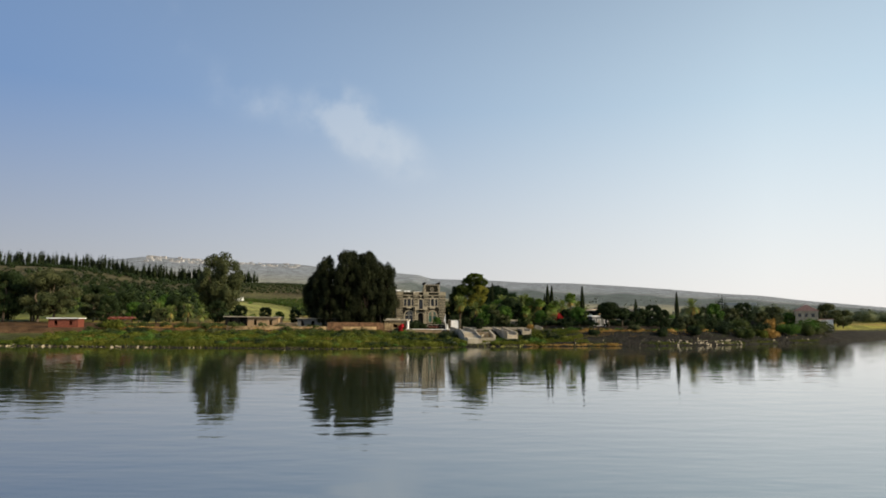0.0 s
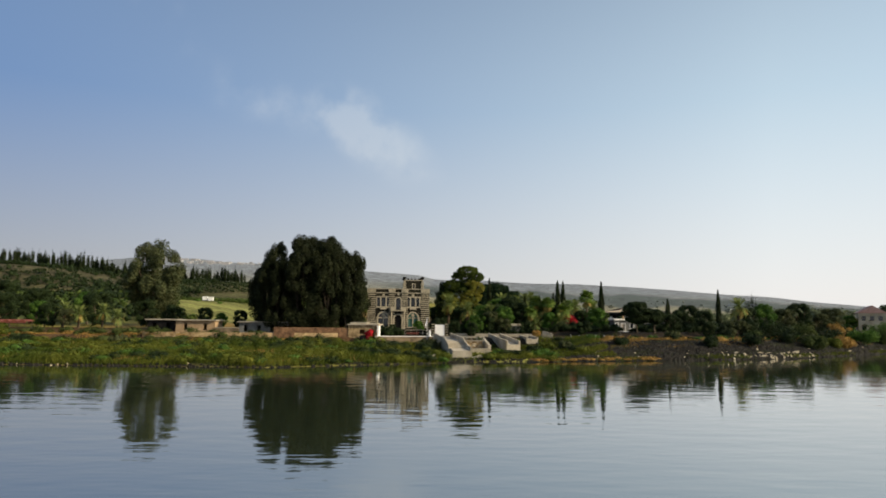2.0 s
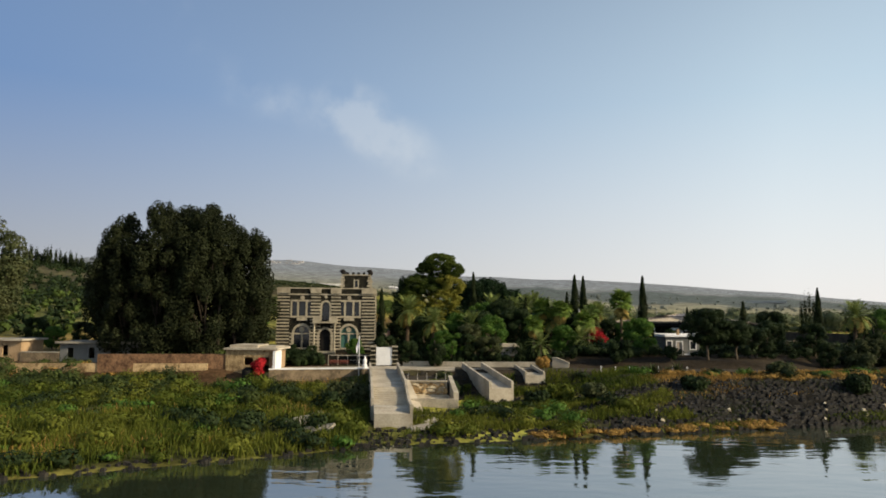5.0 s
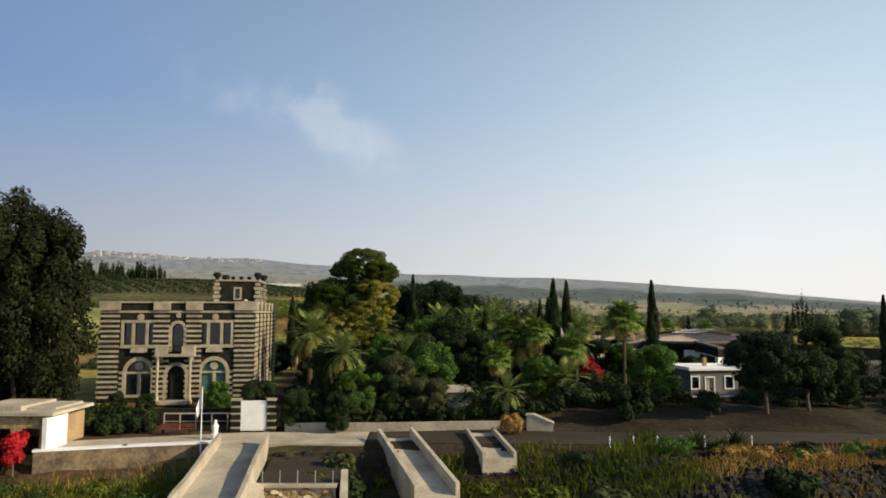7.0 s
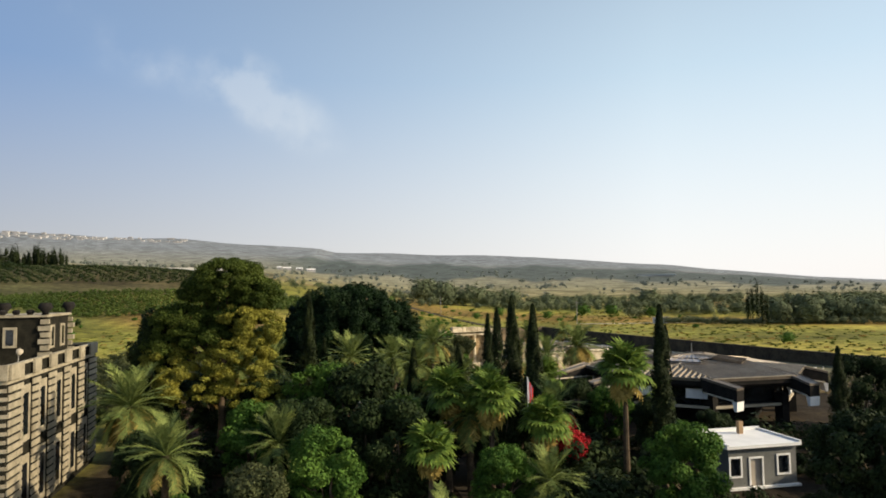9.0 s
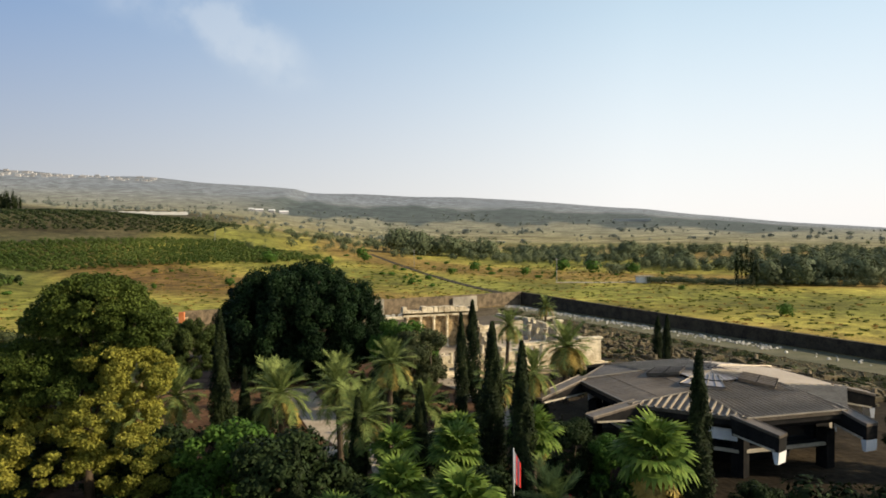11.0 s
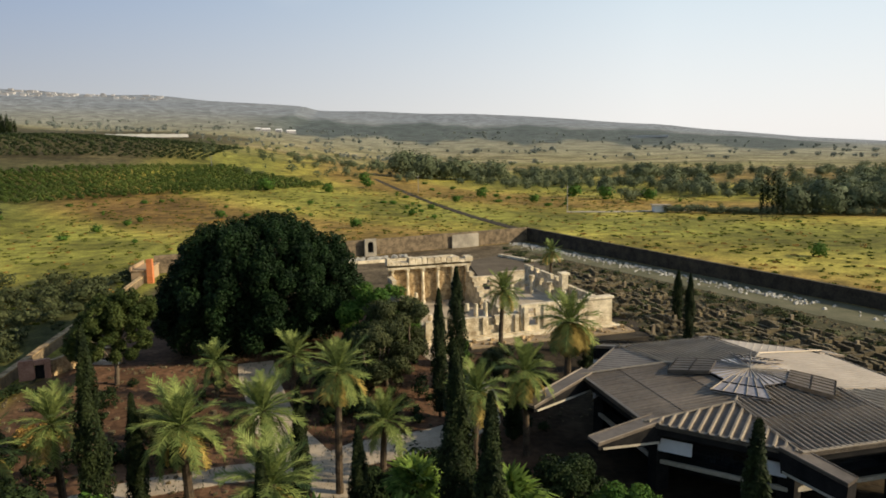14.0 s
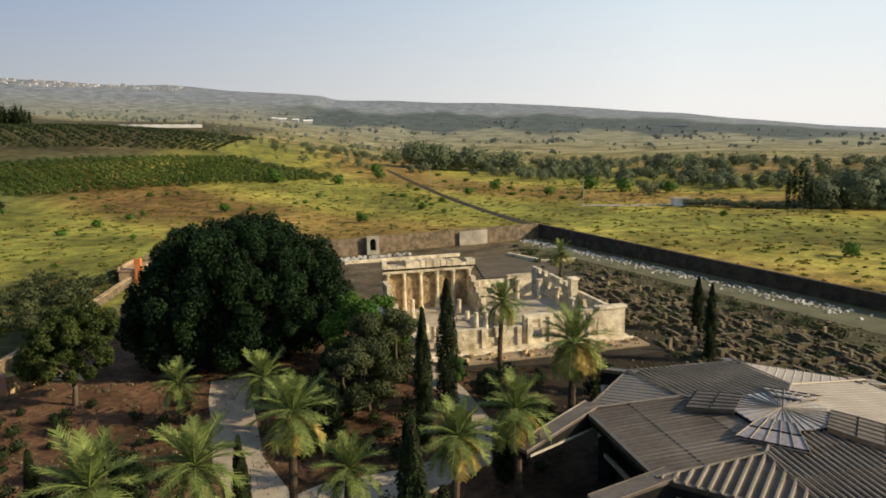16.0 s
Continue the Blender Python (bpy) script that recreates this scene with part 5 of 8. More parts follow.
for i in range(6):
    part("post", Mesh().box(i * 1.58, i * 1.58 + 0.09, -0.045, 0.045, -0.1, 1.498), M_concrete, fence)
long_wall("wall_garden", "dark basalt garden wall below the villa", [(-12.2, 233.0), (9.5, 233.6)], 3.6, 5.6, 0.45, M_basalt)
long_wall("wall_lane", "low rubble wall beside the lane", [(6.6, 228.9), (15.5, 228.6), (24, 229.2), (31.5, 229.4)], 3.6, 4.75, 0.35, M_oldconcrete)
pole = thing("flag_pole", "white pole with a small white flag", "flag pole", m=pose(0.4, 222.4, 2.6))
part("pole", Mesh().tube([(0, 0, -0.6), (0, 0, 6.4)], [0.07, 0.05], 6), M_whitepaint, pole)
part("flag", Mesh().add([(0, 0, 6.4), (-0.25, 0.1, 5.4), (-0.5, -0.1, 4.4), (-0.35, 0, 3.6), (-0.1, 0.1, 4.6), (0, 0, 5.2)], [(0, 1, 4, 5), (1, 2, 3, 4)]), M_flag, pole)
mast = thing("flag_pole", "white pole with a drooping red and white flag", "flag pole", m=pose(39.4, 252.4, gz(39.4, 252.4)))
part("pole", Mesh().tube([(0, 0, -0.3), (0, 0, 8.3)], [0.07, 0.05], 6), M_whitepaint, mast)
for k in range(4):
    part("flag_stripe", Mesh().add([(0.06 + k * 0.11, 0.03 * (-1) ** k, 8.1 - k * 0.22), (0.17 + k * 0.11, -0.03 * (-1) ** k, 7.9 - k * 0.22), (0.17 + k * 0.11, -0.03 * (-1) ** k, 5.9 - k * 0.1), (0.06 + k * 0.11, 0.03 * (-1) ** k, 6.0 - k * 0.1)], [(0, 1, 2, 3)]), M_red if k % 2 else M_flag, mast)
stat = tagged(solo("garden_statue", Mesh().tube([(0, 0, 0), (0, 0, 0.5), (0, 0, 0.52), (0, 0, 1.2), (0, 0, 1.5), (0, 0, 1.75)], [0.38, 0.38, 0.25, 0.3, 0.13, 0.15], 10), M_whitepaint, "small white garden statue on a plinth", "statue"))
stat.matrix_world = pose(1.0, 224.6, 3.97)


def shed(x, y, w, d, h, turn, label, mat_wall=M_ochre, roof=M_oldconcrete, openings=3):
    t = thing("shed", label, "shed", "sheds on the bank", m=pose(x, y, gz(x, y) - 0.2, 0, 0, turn))
    hl = [rect(w * (i + 0.5) / openings - 0.5, w * (i + 0.5) / openings + 0.5, 0.9, h - 0.7) for i in range(openings)]
    part_bm("front_wall", wall_with_holes(w, h, hl, 0, 0.3), mat_wall, t)
    part("wall", Mesh().box(0, 0.3, 0.3, d, 0, h).box(w - 0.3, w, 0.3, d, 0, h).box(0.3, w - 0.3, d - 0.3, d, 0, h), mat_wall, t)
    part("roof", Mesh().box(-0.5, w + 0.5, -0.7, d + 0.4, h, h + 0.3), roof, t, "flat concrete roof")
    part("floor", Mesh().box(0.3, w - 0.3, 0.3, d - 0.3, 0.1, 0.2), M_dark, t)
    return t


shed(-50, 229.5, 14, 6, 3.3, 1, "long low grey-green shed with a flat roof", M_greyplaster, M_oldconcrete, 4)
shed(-67, 229.5, 10.5, 6, 3.4, 0, "low ochre shed with a pale flat roof", M_ochre, M_concrete, 2)
shed(-75.2, 231, 7.6, 5, 3.0, 0, "open dark lean-to with a pale flat roof", M_dark, M_concrete, 2)
long_wall("wall_shed", "reddish rubble wall between the sheds", [(-56.4, 229.6), (-50.4, 229.7)], 2.6, 5.6, 0.6, M_wallstone, M_oldconcrete)
long_wall("wall_bank", "low reddish rubble wall along the bank", [(-70, 217), (-40, 219), (-22.4, 220.8)], 1.8, 4.7, 0.6, M_rubble)
far_house = thing("lake_house", "pink-roofed white house among the trees on the far shore", "house", m=pose(149.5, 287, 6.2, 0, 0, -24))
part("wall", Mesh().box(0, 8.5, 0, 8, -4, 5.6), M_concrete, far_house)
part("roof", Mesh().prism([(-0.5, 5.603), (9.0, 5.603), (4.2, 8.3)], -0.5, 8.5, "y"), M_pinktile, far_house, "faded pink tiled roof")
part("annex", Mesh().box(8.503, 14, 1.5, 7, -4, 2.0), M_whitepaint, far_house)
part("annex_roof", Mesh().box(8.506, 14.3, 1.2, 7.3, 2.003, 2.3), M_pinktile, far_house)
for wz in (-0.6, 2.9):
    for wx in (1.0, 3.5, 6.0):
        w = part("window", Mesh().box(wx - 0.1, wx + 1.3, -0.06, -0.003, wz, wz + 1.7), M_concrete, far_house)
        part("pane", Mesh().box(wx, wx + 1.2, -0.09, -0.063, wz + 0.1, wz + 1.6), M_darkglass, w)
shed(-127, 216, 9, 5, 3.0, 8, "low rust-red shed with a white sheet roof", M_redwood, M_whitepaint, 2)
tarp = thing("shelter", "open shelter under a rust-red awning on the bank", "shelter", m=pose(-112, 224, gz(-108, 224), 0, 0, 4))
for sx in (0.2, 3.8, 7.6):
    for sy in (0.2, 3.6):
        part("post", Mesh().tube([(sx, sy, -0.3), (sx, sy, 2.9)], [0.07, 0.06], 6), M_bark, tarp)
for k in range(4):
    part("awning", Mesh().add([(k * 2.0, -0.3, 3.0), (k * 2 + 1, -0.3, 3.5), (k * 2 + 2, -0.3, 3.0), (k * 2.0, 4.1, 3.0), (k * 2 + 1, 4.1, 3.5), (k * 2 + 2, 4.1, 3.0), (k * 2.0, -0.3, 2.6), (k * 2 + 2, -0.3, 2.6)], [(0, 1, 4, 3), (1, 2, 5, 4), (0, 6, 7, 2, 1)]), M_redwood, tarp, "rust-red cloth")

# ---- synagogue ruin ----
SY = pose(44.5, 312.8, 5.0, 0, 0, 9)       # south-west corner; x along the front
syn = thing("ruined_synagogue", "roofless ancient synagogue of pale limestone with columns and broken walls", "ruin", m=SY)
part("podium", Mesh().box(-1.2, 28.6, -1.2, 27.5, -0.6, 0.9), M_cream, syn)
part("step", Mesh().box(-2.0, 29.2, -2.0, -1.203, -0.6, 0.75), M_cream, syn)
part("pavement", Mesh().box(0.5, 27.5, 0.5, 26.5, 0.9, 0.95), M_path, syn)
srng = random.Random(5)


def broken_wall(parent, xa, ya, xb, yb, z0, hts, w=0.75, gaps=()):
    """A wall of large ashlar blocks with an uneven top; each column of blocks is as high as hts says."""
    a, b = Vector((xa, ya, 0)), Vector((xb, yb, 0))
    L = (b - a).length
    m = Matrix.Translation(a) @ Matrix.Rotation(math.atan2(yb - ya, xb - xa), 4, "Z")
    n = max(2, round(L / 1.15))
    for j in range(8):
        x = 0.0
        k = 0
        while x < L - 0.05:
            bl = min(L - x, srng.uniform(0.9, 1.5)) if j % 2 else min(L - x, srng.uniform(1.0, 1.35))
            u = (x + bl / 2) / L
            hh = np.interp(u, [i / (len(hts) - 1) for i in range(len(hts))], hts) + srng.uniform(-0.14, 0.14)
            z = z0 + j * 0.62
            if (j + 0.6) * 0.62 < hh and not any(g0 < x + bl / 2 < g1 and gz0 < j * 0.62 < gz1 for g0, g1, gz0, gz1 in gaps):
                jx, jy = srng.uniform(0, 0.02), srng.uniform(-0.05, 0.05)
                part("ashlar_block", Mesh().box(x + 0.012, x + bl - 0.012, -w / 2 + jy, w / 2 + jy, z + 0.006, z + 0.614, m), M_cream, parent)
            x += bl
            k += 1


def column(parent, x, y, z0, h, r=0.36, capital=True):
    c = part("column", Mesh().tube([(x, y, z0), (x, y, z0 + 0.25), (x, y, z0 + 0.3), (x, y, z0 + h)], [r * 1.35, r * 1.35, r, r * 0.88], 12), M_cream, parent)
    if capital:
        part("capital", Mesh().tube([(x, y, z0 + h), (x, y, z0 + h + 0.35), (x, y, z0 + h + 0.55)], [r * 0.9, r * 1.5, r * 1.6], 8), M_cream, c)


# prayer hall, west: a tall rubble north wall with pilasters and a broken cornice; the south front stands low
broken_wall(syn, 0, 0, 13.5, 0, 0.9, [2.7, 2.9, 2.5, 2.8, 2.6], gaps=[(1.6, 2.7, -1, 2.0), (9.3, 10.4, -1, 2.2)])
broken_wall(syn, 13.9, 0, 24.4, 0, 0.9, [3.5, 3.8, 3.6, 3.7], gaps=[(1.2, 2.5, 0.5, 2.6), (7.4, 8.3, 1.0, 2.6)])
broken_wall(syn, 28, 0.6, 28.4, 30, 0.9, [3.6, 3.2, 3.5, 3.3, 3.6, 3.4, 3.7], 0.6, gaps=[(4, 5.0, 1.2, 2.3), (8, 9.2, 1.2, 2.4), (17, 18.2, 1.0, 2.4), (21, 22.2, 1.0, 2.4), (25, 26, 1.0, 2.4)])
broken_wall(syn, 13.7, 0.6, 13.7, 21, 0.9, [2.6, 1.4, 2.2, 1.6, 3.0, 6.0], gaps=[(4, 5.5, -1, 3), (12, 13.5, -1, 3)])
broken_wall(syn, 15.5, 24.6, 25.5, 24.4, 0.9, [3.2, 3.4, 3.5, 3.6], gaps=[(2.2, 3.4, 0, 2.4), (6.2, 7.6, 0, 2.6)])
broken_wall(syn, 0, 0.6, 0, 21, 0.9, [2.2, 1.6, 2.4, 3.4, 7.0])
part("corner_pier", Mesh().box(24.4, 28.4, -0.45, 0.5, 0.9, 4.55), M_cream, syn, "pale rebuilt corner of smooth blocks")
part("corner_cornice", Mesh().box(24.2, 28.6, -0.65, 0.7, 4.553, 4.85), M_cream, syn)
NW = 21.8                                  # the north wall's south face
rub = Mesh()
hx = [srng.uniform(-0.25, 0.35) for i in range(30)]
for i in range(30):
    x = 0.2 + i * 0.47
    rub.v += [(x, NW, 0.9), (x, NW, 7.2 + hx[i]), (x, NW + 0.9, 7.2 + hx[i]), (x, NW + 0.9, 0.9)]
for i in range(29):
    rub.f += [(i * 4 + k, i * 4 + 4 + k, i * 4 + 5 + k, i * 4 + 1 + k) for k in range(3)]
rub.f += [(0, 1, 2, 3), (119, 118, 117, 116)]
part("rubble_wall", rub, M_rubble, syn, "ochre rubble core of the north wall")
for i in range(700):
    x, z, s = srng.uniform(0.4, 13.6), srng.uniform(1.0, 6.8), srng.uniform(0.14, 0.3)
    if i < 260:
        part("rubble_stone", Mesh().box(x - s, x + s * srng.uniform(0.7, 1.2), NW - srng.uniform(0.05, 0.14), NW - 0.003, z - s * 0.7, z + s * 0.7, None, 0.03), M_rubble, syn)
for i in range(6):
    x = 0.5 + i * 2.62
    c = part("pilaster", Mesh().tube([(x, NW - 0.42, 0.95), (x, NW - 0.42, 1.3), (x, NW - 0.42, 1.35), (x, NW - 0.42, 6.3)], [0.42, 0.42, 0.3, 0.26], 12), M_cream, syn)
    part("capital", Mesh().tube([(x, NW - 0.42, 6.3), (x, NW - 0.42, 6.6), (x, NW - 0.42, 6.85)], [0.27, 0.42, 0.46], 8), M_cream, c)
part("architrave", Mesh().box(-0.3, 14.2, NW - 0.85, NW - 0.003, 6.853, 7.2), M_cream, syn)
x = -0.4
while x < 14.2:                            # carved cornice blocks, some fallen or tilted
    w = srng.uniform(0.8, 1.5)
    hb = srng.uniform(0.75, 1.15) * (0.55 if srng.random() < 0.2 else 1)
    part("cornice_block", Mesh().box(0, w - 0.05, -1.05, 0.75, 0, hb, pose(x, NW, 7.56 + srng.uniform(-0.02, 0.05), srng.uniform(-2, 2), srng.uniform(-2, 2), srng.uniform(-3, 3)), 0.06), M_cream, syn)
    x += w
part("frieze", Mesh().box(-0.2, 14.0, NW - 0.7, NW + 0.6, 7.203, 7.5), M_ruin, syn, "dark course under the cornice")
for i in range(4):
    column(syn, 3.2, 4.5 + i * 4.0, 0.95, srng.choice((1.2, 2.0, 2.8)), capital=False)
    column(syn, 10.4, 4.5 + i * 4.0, 0.95, srng.choice((1.4, 2.2, 3.4)), capital=False)
for x, y, h in ((25.4, 9, 2.4), (25.4, 14, 2.9), (25.2, 20.5, 2.9), (21.8, 21.2, 3.0), (18.0, 21.2, 2.4)):
    column(syn, x, y, 0.95, h, 0.3)
for x in (0.2, 5.2, 8.4, 13.2, 14.6, 17.6, 20.4, 23.2):
    part("pilaster", Mesh().box(x - 0.3, x + 0.3, -0.62, -0.43, 0.9, 3.4 if x < 14 else 4.3), M_cream, syn)
part("door_panel", Mesh().box(8.9, 10.6, 0.1, 0.3, 0.9, 3.2), M_oldconcrete, syn, "grey blocked doorway")
part("gate_pillar", Mesh().box(26.4, 27.5, 11.4, 12.5, 0.95, 5.9), M_cream, syn, "tall square pier")
part("pier_cap", Mesh().box(26.2, 27.7, 11.2, 12.7, 5.903, 6.25), M_cream, syn)
part("court_floor", Mesh().box(15.0, 26, 7, 18, 0.953, 1.7), M_path, syn, "raised pale floor")
part("court_step", Mesh().box(14.8, 26.2, 6.2, 6.997, 0.953, 1.35), M_cream, syn)
part("apron", Mesh().box(5, 29.6, -4.6, -2.003, -0.5, 0.6), M_sand, syn, "sandy ledge before the steps")
for i in range(46):
    x, y = srng.uniform(4, 29), srng.uniform(-4.4, -2.2)
    s = srng.uniform(0.15, 0.45)
    part("fallen_block", Mesh().box(-s, s, -s * 0.7, s * 0.7, 0, s, pose(x, y, 0.605, 0, 0, srng.uniform(0, 90)), 0.03), M_rubble, syn)
solo("low_wall", Mesh().box(0, 26.5, -0.3, 0.3, 4.9, 6.0, pose(34, 378.5, 0, 0, 0, 11)), M_cream, "low pale stone wall behind the synagogue", "wall", kind="structure")
solo("paved_yard", Mesh().prism([(61, 358), (75, 356), (79, 371), (71, 383), (62, 377)], 5.0, 5.45), M_yard, "dark grey paved yard behind the synagogue", "yard", kind="structure")
solo("yard_kerb", Mesh().box(0, 11.5, -0.35, 0.35, 5.0, 6.0, pose(71, 382, 0, 0, 0, -62)).box(0, 7.5, -0.3, 0.3, 5.0, 5.9, pose(76.5, 372, 0, 0, 0, 6)), M_cream, "pale kerb wall round the paved yard", "wall", kind="structure")

# ---- enclosure walls, stone rows, ruined houses ----
long_wall("wall_north", "dark basalt enclosure wall with a paler repaired stretch", [(-7, 377), (40, 391.6), (85, 407)], 4.0, 9.2, 0.8, M_wallstone)
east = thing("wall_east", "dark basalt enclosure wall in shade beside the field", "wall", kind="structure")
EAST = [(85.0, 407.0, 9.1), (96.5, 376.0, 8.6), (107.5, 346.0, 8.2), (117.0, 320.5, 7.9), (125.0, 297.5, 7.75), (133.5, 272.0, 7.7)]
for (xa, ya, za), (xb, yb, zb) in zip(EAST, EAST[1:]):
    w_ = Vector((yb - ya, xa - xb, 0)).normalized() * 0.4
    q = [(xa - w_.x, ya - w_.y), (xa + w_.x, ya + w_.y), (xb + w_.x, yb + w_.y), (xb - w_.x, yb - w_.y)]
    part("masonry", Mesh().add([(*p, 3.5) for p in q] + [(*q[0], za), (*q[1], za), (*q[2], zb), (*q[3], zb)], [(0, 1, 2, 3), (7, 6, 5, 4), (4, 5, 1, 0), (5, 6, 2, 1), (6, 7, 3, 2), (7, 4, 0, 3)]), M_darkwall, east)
long_wall("wall_west", "low pale enclosure wall beside the field", [(-4.5, 285), (-5.5, 330), (-7, 377)], 4.0, 6.6, 0.7, M_wallstone, M_rubble)
solo("wall_repair", Mesh().box(0, 8, -0.5, -0.403, 4.6, 8.9, pose(62, 398.4, 0, 0, 0, 18.9)), M_oldconcrete, "paler repaired stretch of wall", "wall", kind="structure")
niche = thing("shrine", "small arched shrine of dark stone against the wall", "shrine", m=pose(39.0, 389.4, 5.2, 0, 0, 16))
part_bm("body", wall_with_holes(3.0, 4.4, [arch(0.75, 2.25, 1.0, 3.8)], 0, 0.8), M_oldconcrete, niche)
part("back", Mesh().box(0.5, 2.5, 0.803, 0.95, 0, 4.2), M_dark, niche)
gate2 = thing("gatehouse", "small hut with an orange end and tiled roof by the wall", "hut", m=pose(-8.6, 366, 5.2, 0, 0, 0))
part("wall", Mesh().box(0, 3.0, 0, 9, 0, 2.6), M_ochre, gate2)
part("roof", Mesh().box(-0.2, 3.2, -0.2, 9.2, 2.6, 2.85), M_ochre, gate2)
part("parapet", Mesh().box(-0.2, 0.1, -0.2, 9.2, 2.853, 3.5), M_ochre, gate2)
part("pillar", Mesh().box(3.1, 4.2, -0.4, 0.8, -0.5, 5.0), M_orange, gate2, "orange painted pillar")

rr = random.Random(11)


def stone(me, x, y, z, s, rg):
    """One rough angular stone: a squashed, jittered octahedron-like block."""
    p = []
    for dx, dy, dz in ((-1, -1, -1), (1, -1, -1), (1, 1, -1), (-1, 1, -1), (-1, -1, 1), (1, -1, 1), (1, 1, 1), (-1, 1, 1)):
        k = 0.62 if dz > 0 else 1
        p.append((x + s * dx * k * rg.uniform(0.6, 1.1), y + s * dy * k * rg.uniform(0.6, 1.1), z + s * dz * 0.7 * rg.uniform(0.7, 1.1)))
    me.add(p, [(3, 2, 1, 0), (4, 5, 6, 7), (0, 1, 5, 4), (1, 2, 6, 5), (2, 3, 7, 6), (3, 0, 4, 7)])


me = Mesh()
for i in range(560):
    u = rr.random() ** 1.35 * 0.78 if i < 500 else rr.random()
    x, y = 84 + (122 - 84) * u - rr.uniform(1.3, 4.4), 403 + (300 - 403) * u
    x -= 3.5 * (rr.random() < 0.35) * rr.random()
    stone(me, x, y, gz(x, y) + 0.12, rr.uniform(0.12, 0.36), rr)
for i in range(45):
    x = 33 + 16 * rr.random()
    y = 388 + (x - 40) * 0.3 - rr.uniform(2, 4)
    stone(me, x, y, gz(x, y) + 0.2, rr.uniform(0.3, 0.7), rr)
solo("stone_row", me, M_whiteblock, "rows of pale carved stone fragments along the wall", "stones", kind="stuff")


def ruin_wall(xa, ya, xb, yb, base, gap):
    """One run of dry-stone walling, thick and uneven, with a broken top and perhaps a doorway at the share gap."""
    me = Mesh()
    a, b = Vector((xa, ya, 0)), Vector((xb, yb, 0))
    L = (b - a).length
    d = (b - a) / L
    s = Vector((-d.y, d.x, 0))
    n = max(4, int(L / 0.7))
    ph = rr.uniform(0, 6)
    rows = []
    for i in range(n):
        h = base * (1 + 0.14 * math.sin(i / n * 5 + ph) + rr.uniform(-0.12, 0.12))
        if gap and abs((i + 0.5) / n - gap) < 0.1:
            h = 0.12
        w = 0.22 + rr.uniform(-0.03, 0.04)
        for u in (i / n + 0.004, (i + 1) / n - 0.004):
            p = a + d * L * u
            rows.append([p - s * (w + 0.02), p - s * w * 0.95 + UP * h * rr.uniform(0.94, 1), p + s * w * 0.95 + UP * h, p + s * (w + 0.02)])
    n = len(rows) - 1
    m = len(me.v)
    for q in rows:
        me.v += [tuple(v) for v in q]
    for i in range(n):
        o = i * 4
        me.f += [(o + k, o + 4 + k, o + 5 + k, o + 1 + k)[::-1] for k in range(3)]
    me.f += [(0, 1, 2, 3)[::-1], tuple(n * 4 + k for k in range(4))]
    return me


def ruin_room(x, y, w, d, turn):
    t = thing("ruined_house", "low brown basalt walls of an excavated house", "ruin", "excavated houses", m=pose(x, y, gz(x, y) - 0.05, 0, 0, turn))
    k = rr.uniform(0.4, 0.6)
    for xa, ya, xb, yb in ((0, 0, w, 0), (w, 0.3, w, d), (w - 0.3, d, 0, d), (0, d - 0.3, 0, 0.3), (w * k, 0.3, w * k, d - 0.3)):
        if rr.random() < 0.1:
            continue
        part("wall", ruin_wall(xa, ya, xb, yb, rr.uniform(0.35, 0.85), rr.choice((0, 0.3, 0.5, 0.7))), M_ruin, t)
    for i in range(rr.choice((0, 0, 0, 1, 1))):
        px, py = rr.choice((0, w)), rr.uniform(0.5, d - 0.5)
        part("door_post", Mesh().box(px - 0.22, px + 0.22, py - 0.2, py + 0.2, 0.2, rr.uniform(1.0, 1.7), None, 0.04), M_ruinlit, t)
    return t


for gi in range(9):
    for gj in range(17):
        x, y = 76.5 + gi * 4.5 + rr.uniform(-0.5, 0.5) + (gj % 2) * 0.8, 286 + gj * 5.7 + rr.uniform(-0.6, 0.6)
        lim = np.interp(y, [270, 317, 404], [126, 111, 82]) - 13
        if x + 4.5 < lim and not (x < 80 and y < 300) and not (70 < x < 80.5 and 352 < y < 386):
            ruin_room(x, y, rr.uniform(3.6, 4.6), rr.uniform(4.2, 5.6), 4 + rr.uniform(-7, 7))

me = Mesh()
for i in range(2600):
    y = rr.uniform(284, 392)
    x = rr.uniform(75, float(np.interp(y, [274, 320.5, 407], [133, 117, 85])) - 13)
    if not (x < 80.5 and y > 350):
        stone(me, x, y, gz(x, y) + 0.05, rr.uniform(0.1, 0.34), rr)
solo("ruin_stones", me, M_ruin, "fallen brown stones among the excavated walls", "rocks", kind="stuff")

# ---- paths ----
def sheet(name, pts, label, material, z=0.05, category="path"):
    """A level strip of paving along a line of (x, y, width), with an edge 12 cm deep."""
    me = Mesh()
    lo = []
    for i, (x, y, w) in enumerate(pts):
        a, b = pts[max(0, i - 1)], pts[min(len(pts) - 1, i + 1)]
        d = Vector((b[0] - a[0], b[1] - a[1], 0)).normalized()
        s = Vector((d.y, -d.x, 0)) * w / 2
        zz = gz(x, y) + z
        lo.append([Vector((x, y, zz)) + s, Vector((x, y, zz)) - s])
    for a, b in zip(lo, lo[1:]):
        dn = Vector((0, 0, -0.4))
        me.add([a[0], a[1], b[1], b[0], a[0] + dn, a[1] + dn, b[1] + dn, b[0] + dn], [(3, 2, 1, 0), (0, 1, 5, 4), (1, 2, 6, 5), (2, 3, 7, 6), (3, 0, 4, 7)])
    return solo(name, me, material, label, category, kind="structure")


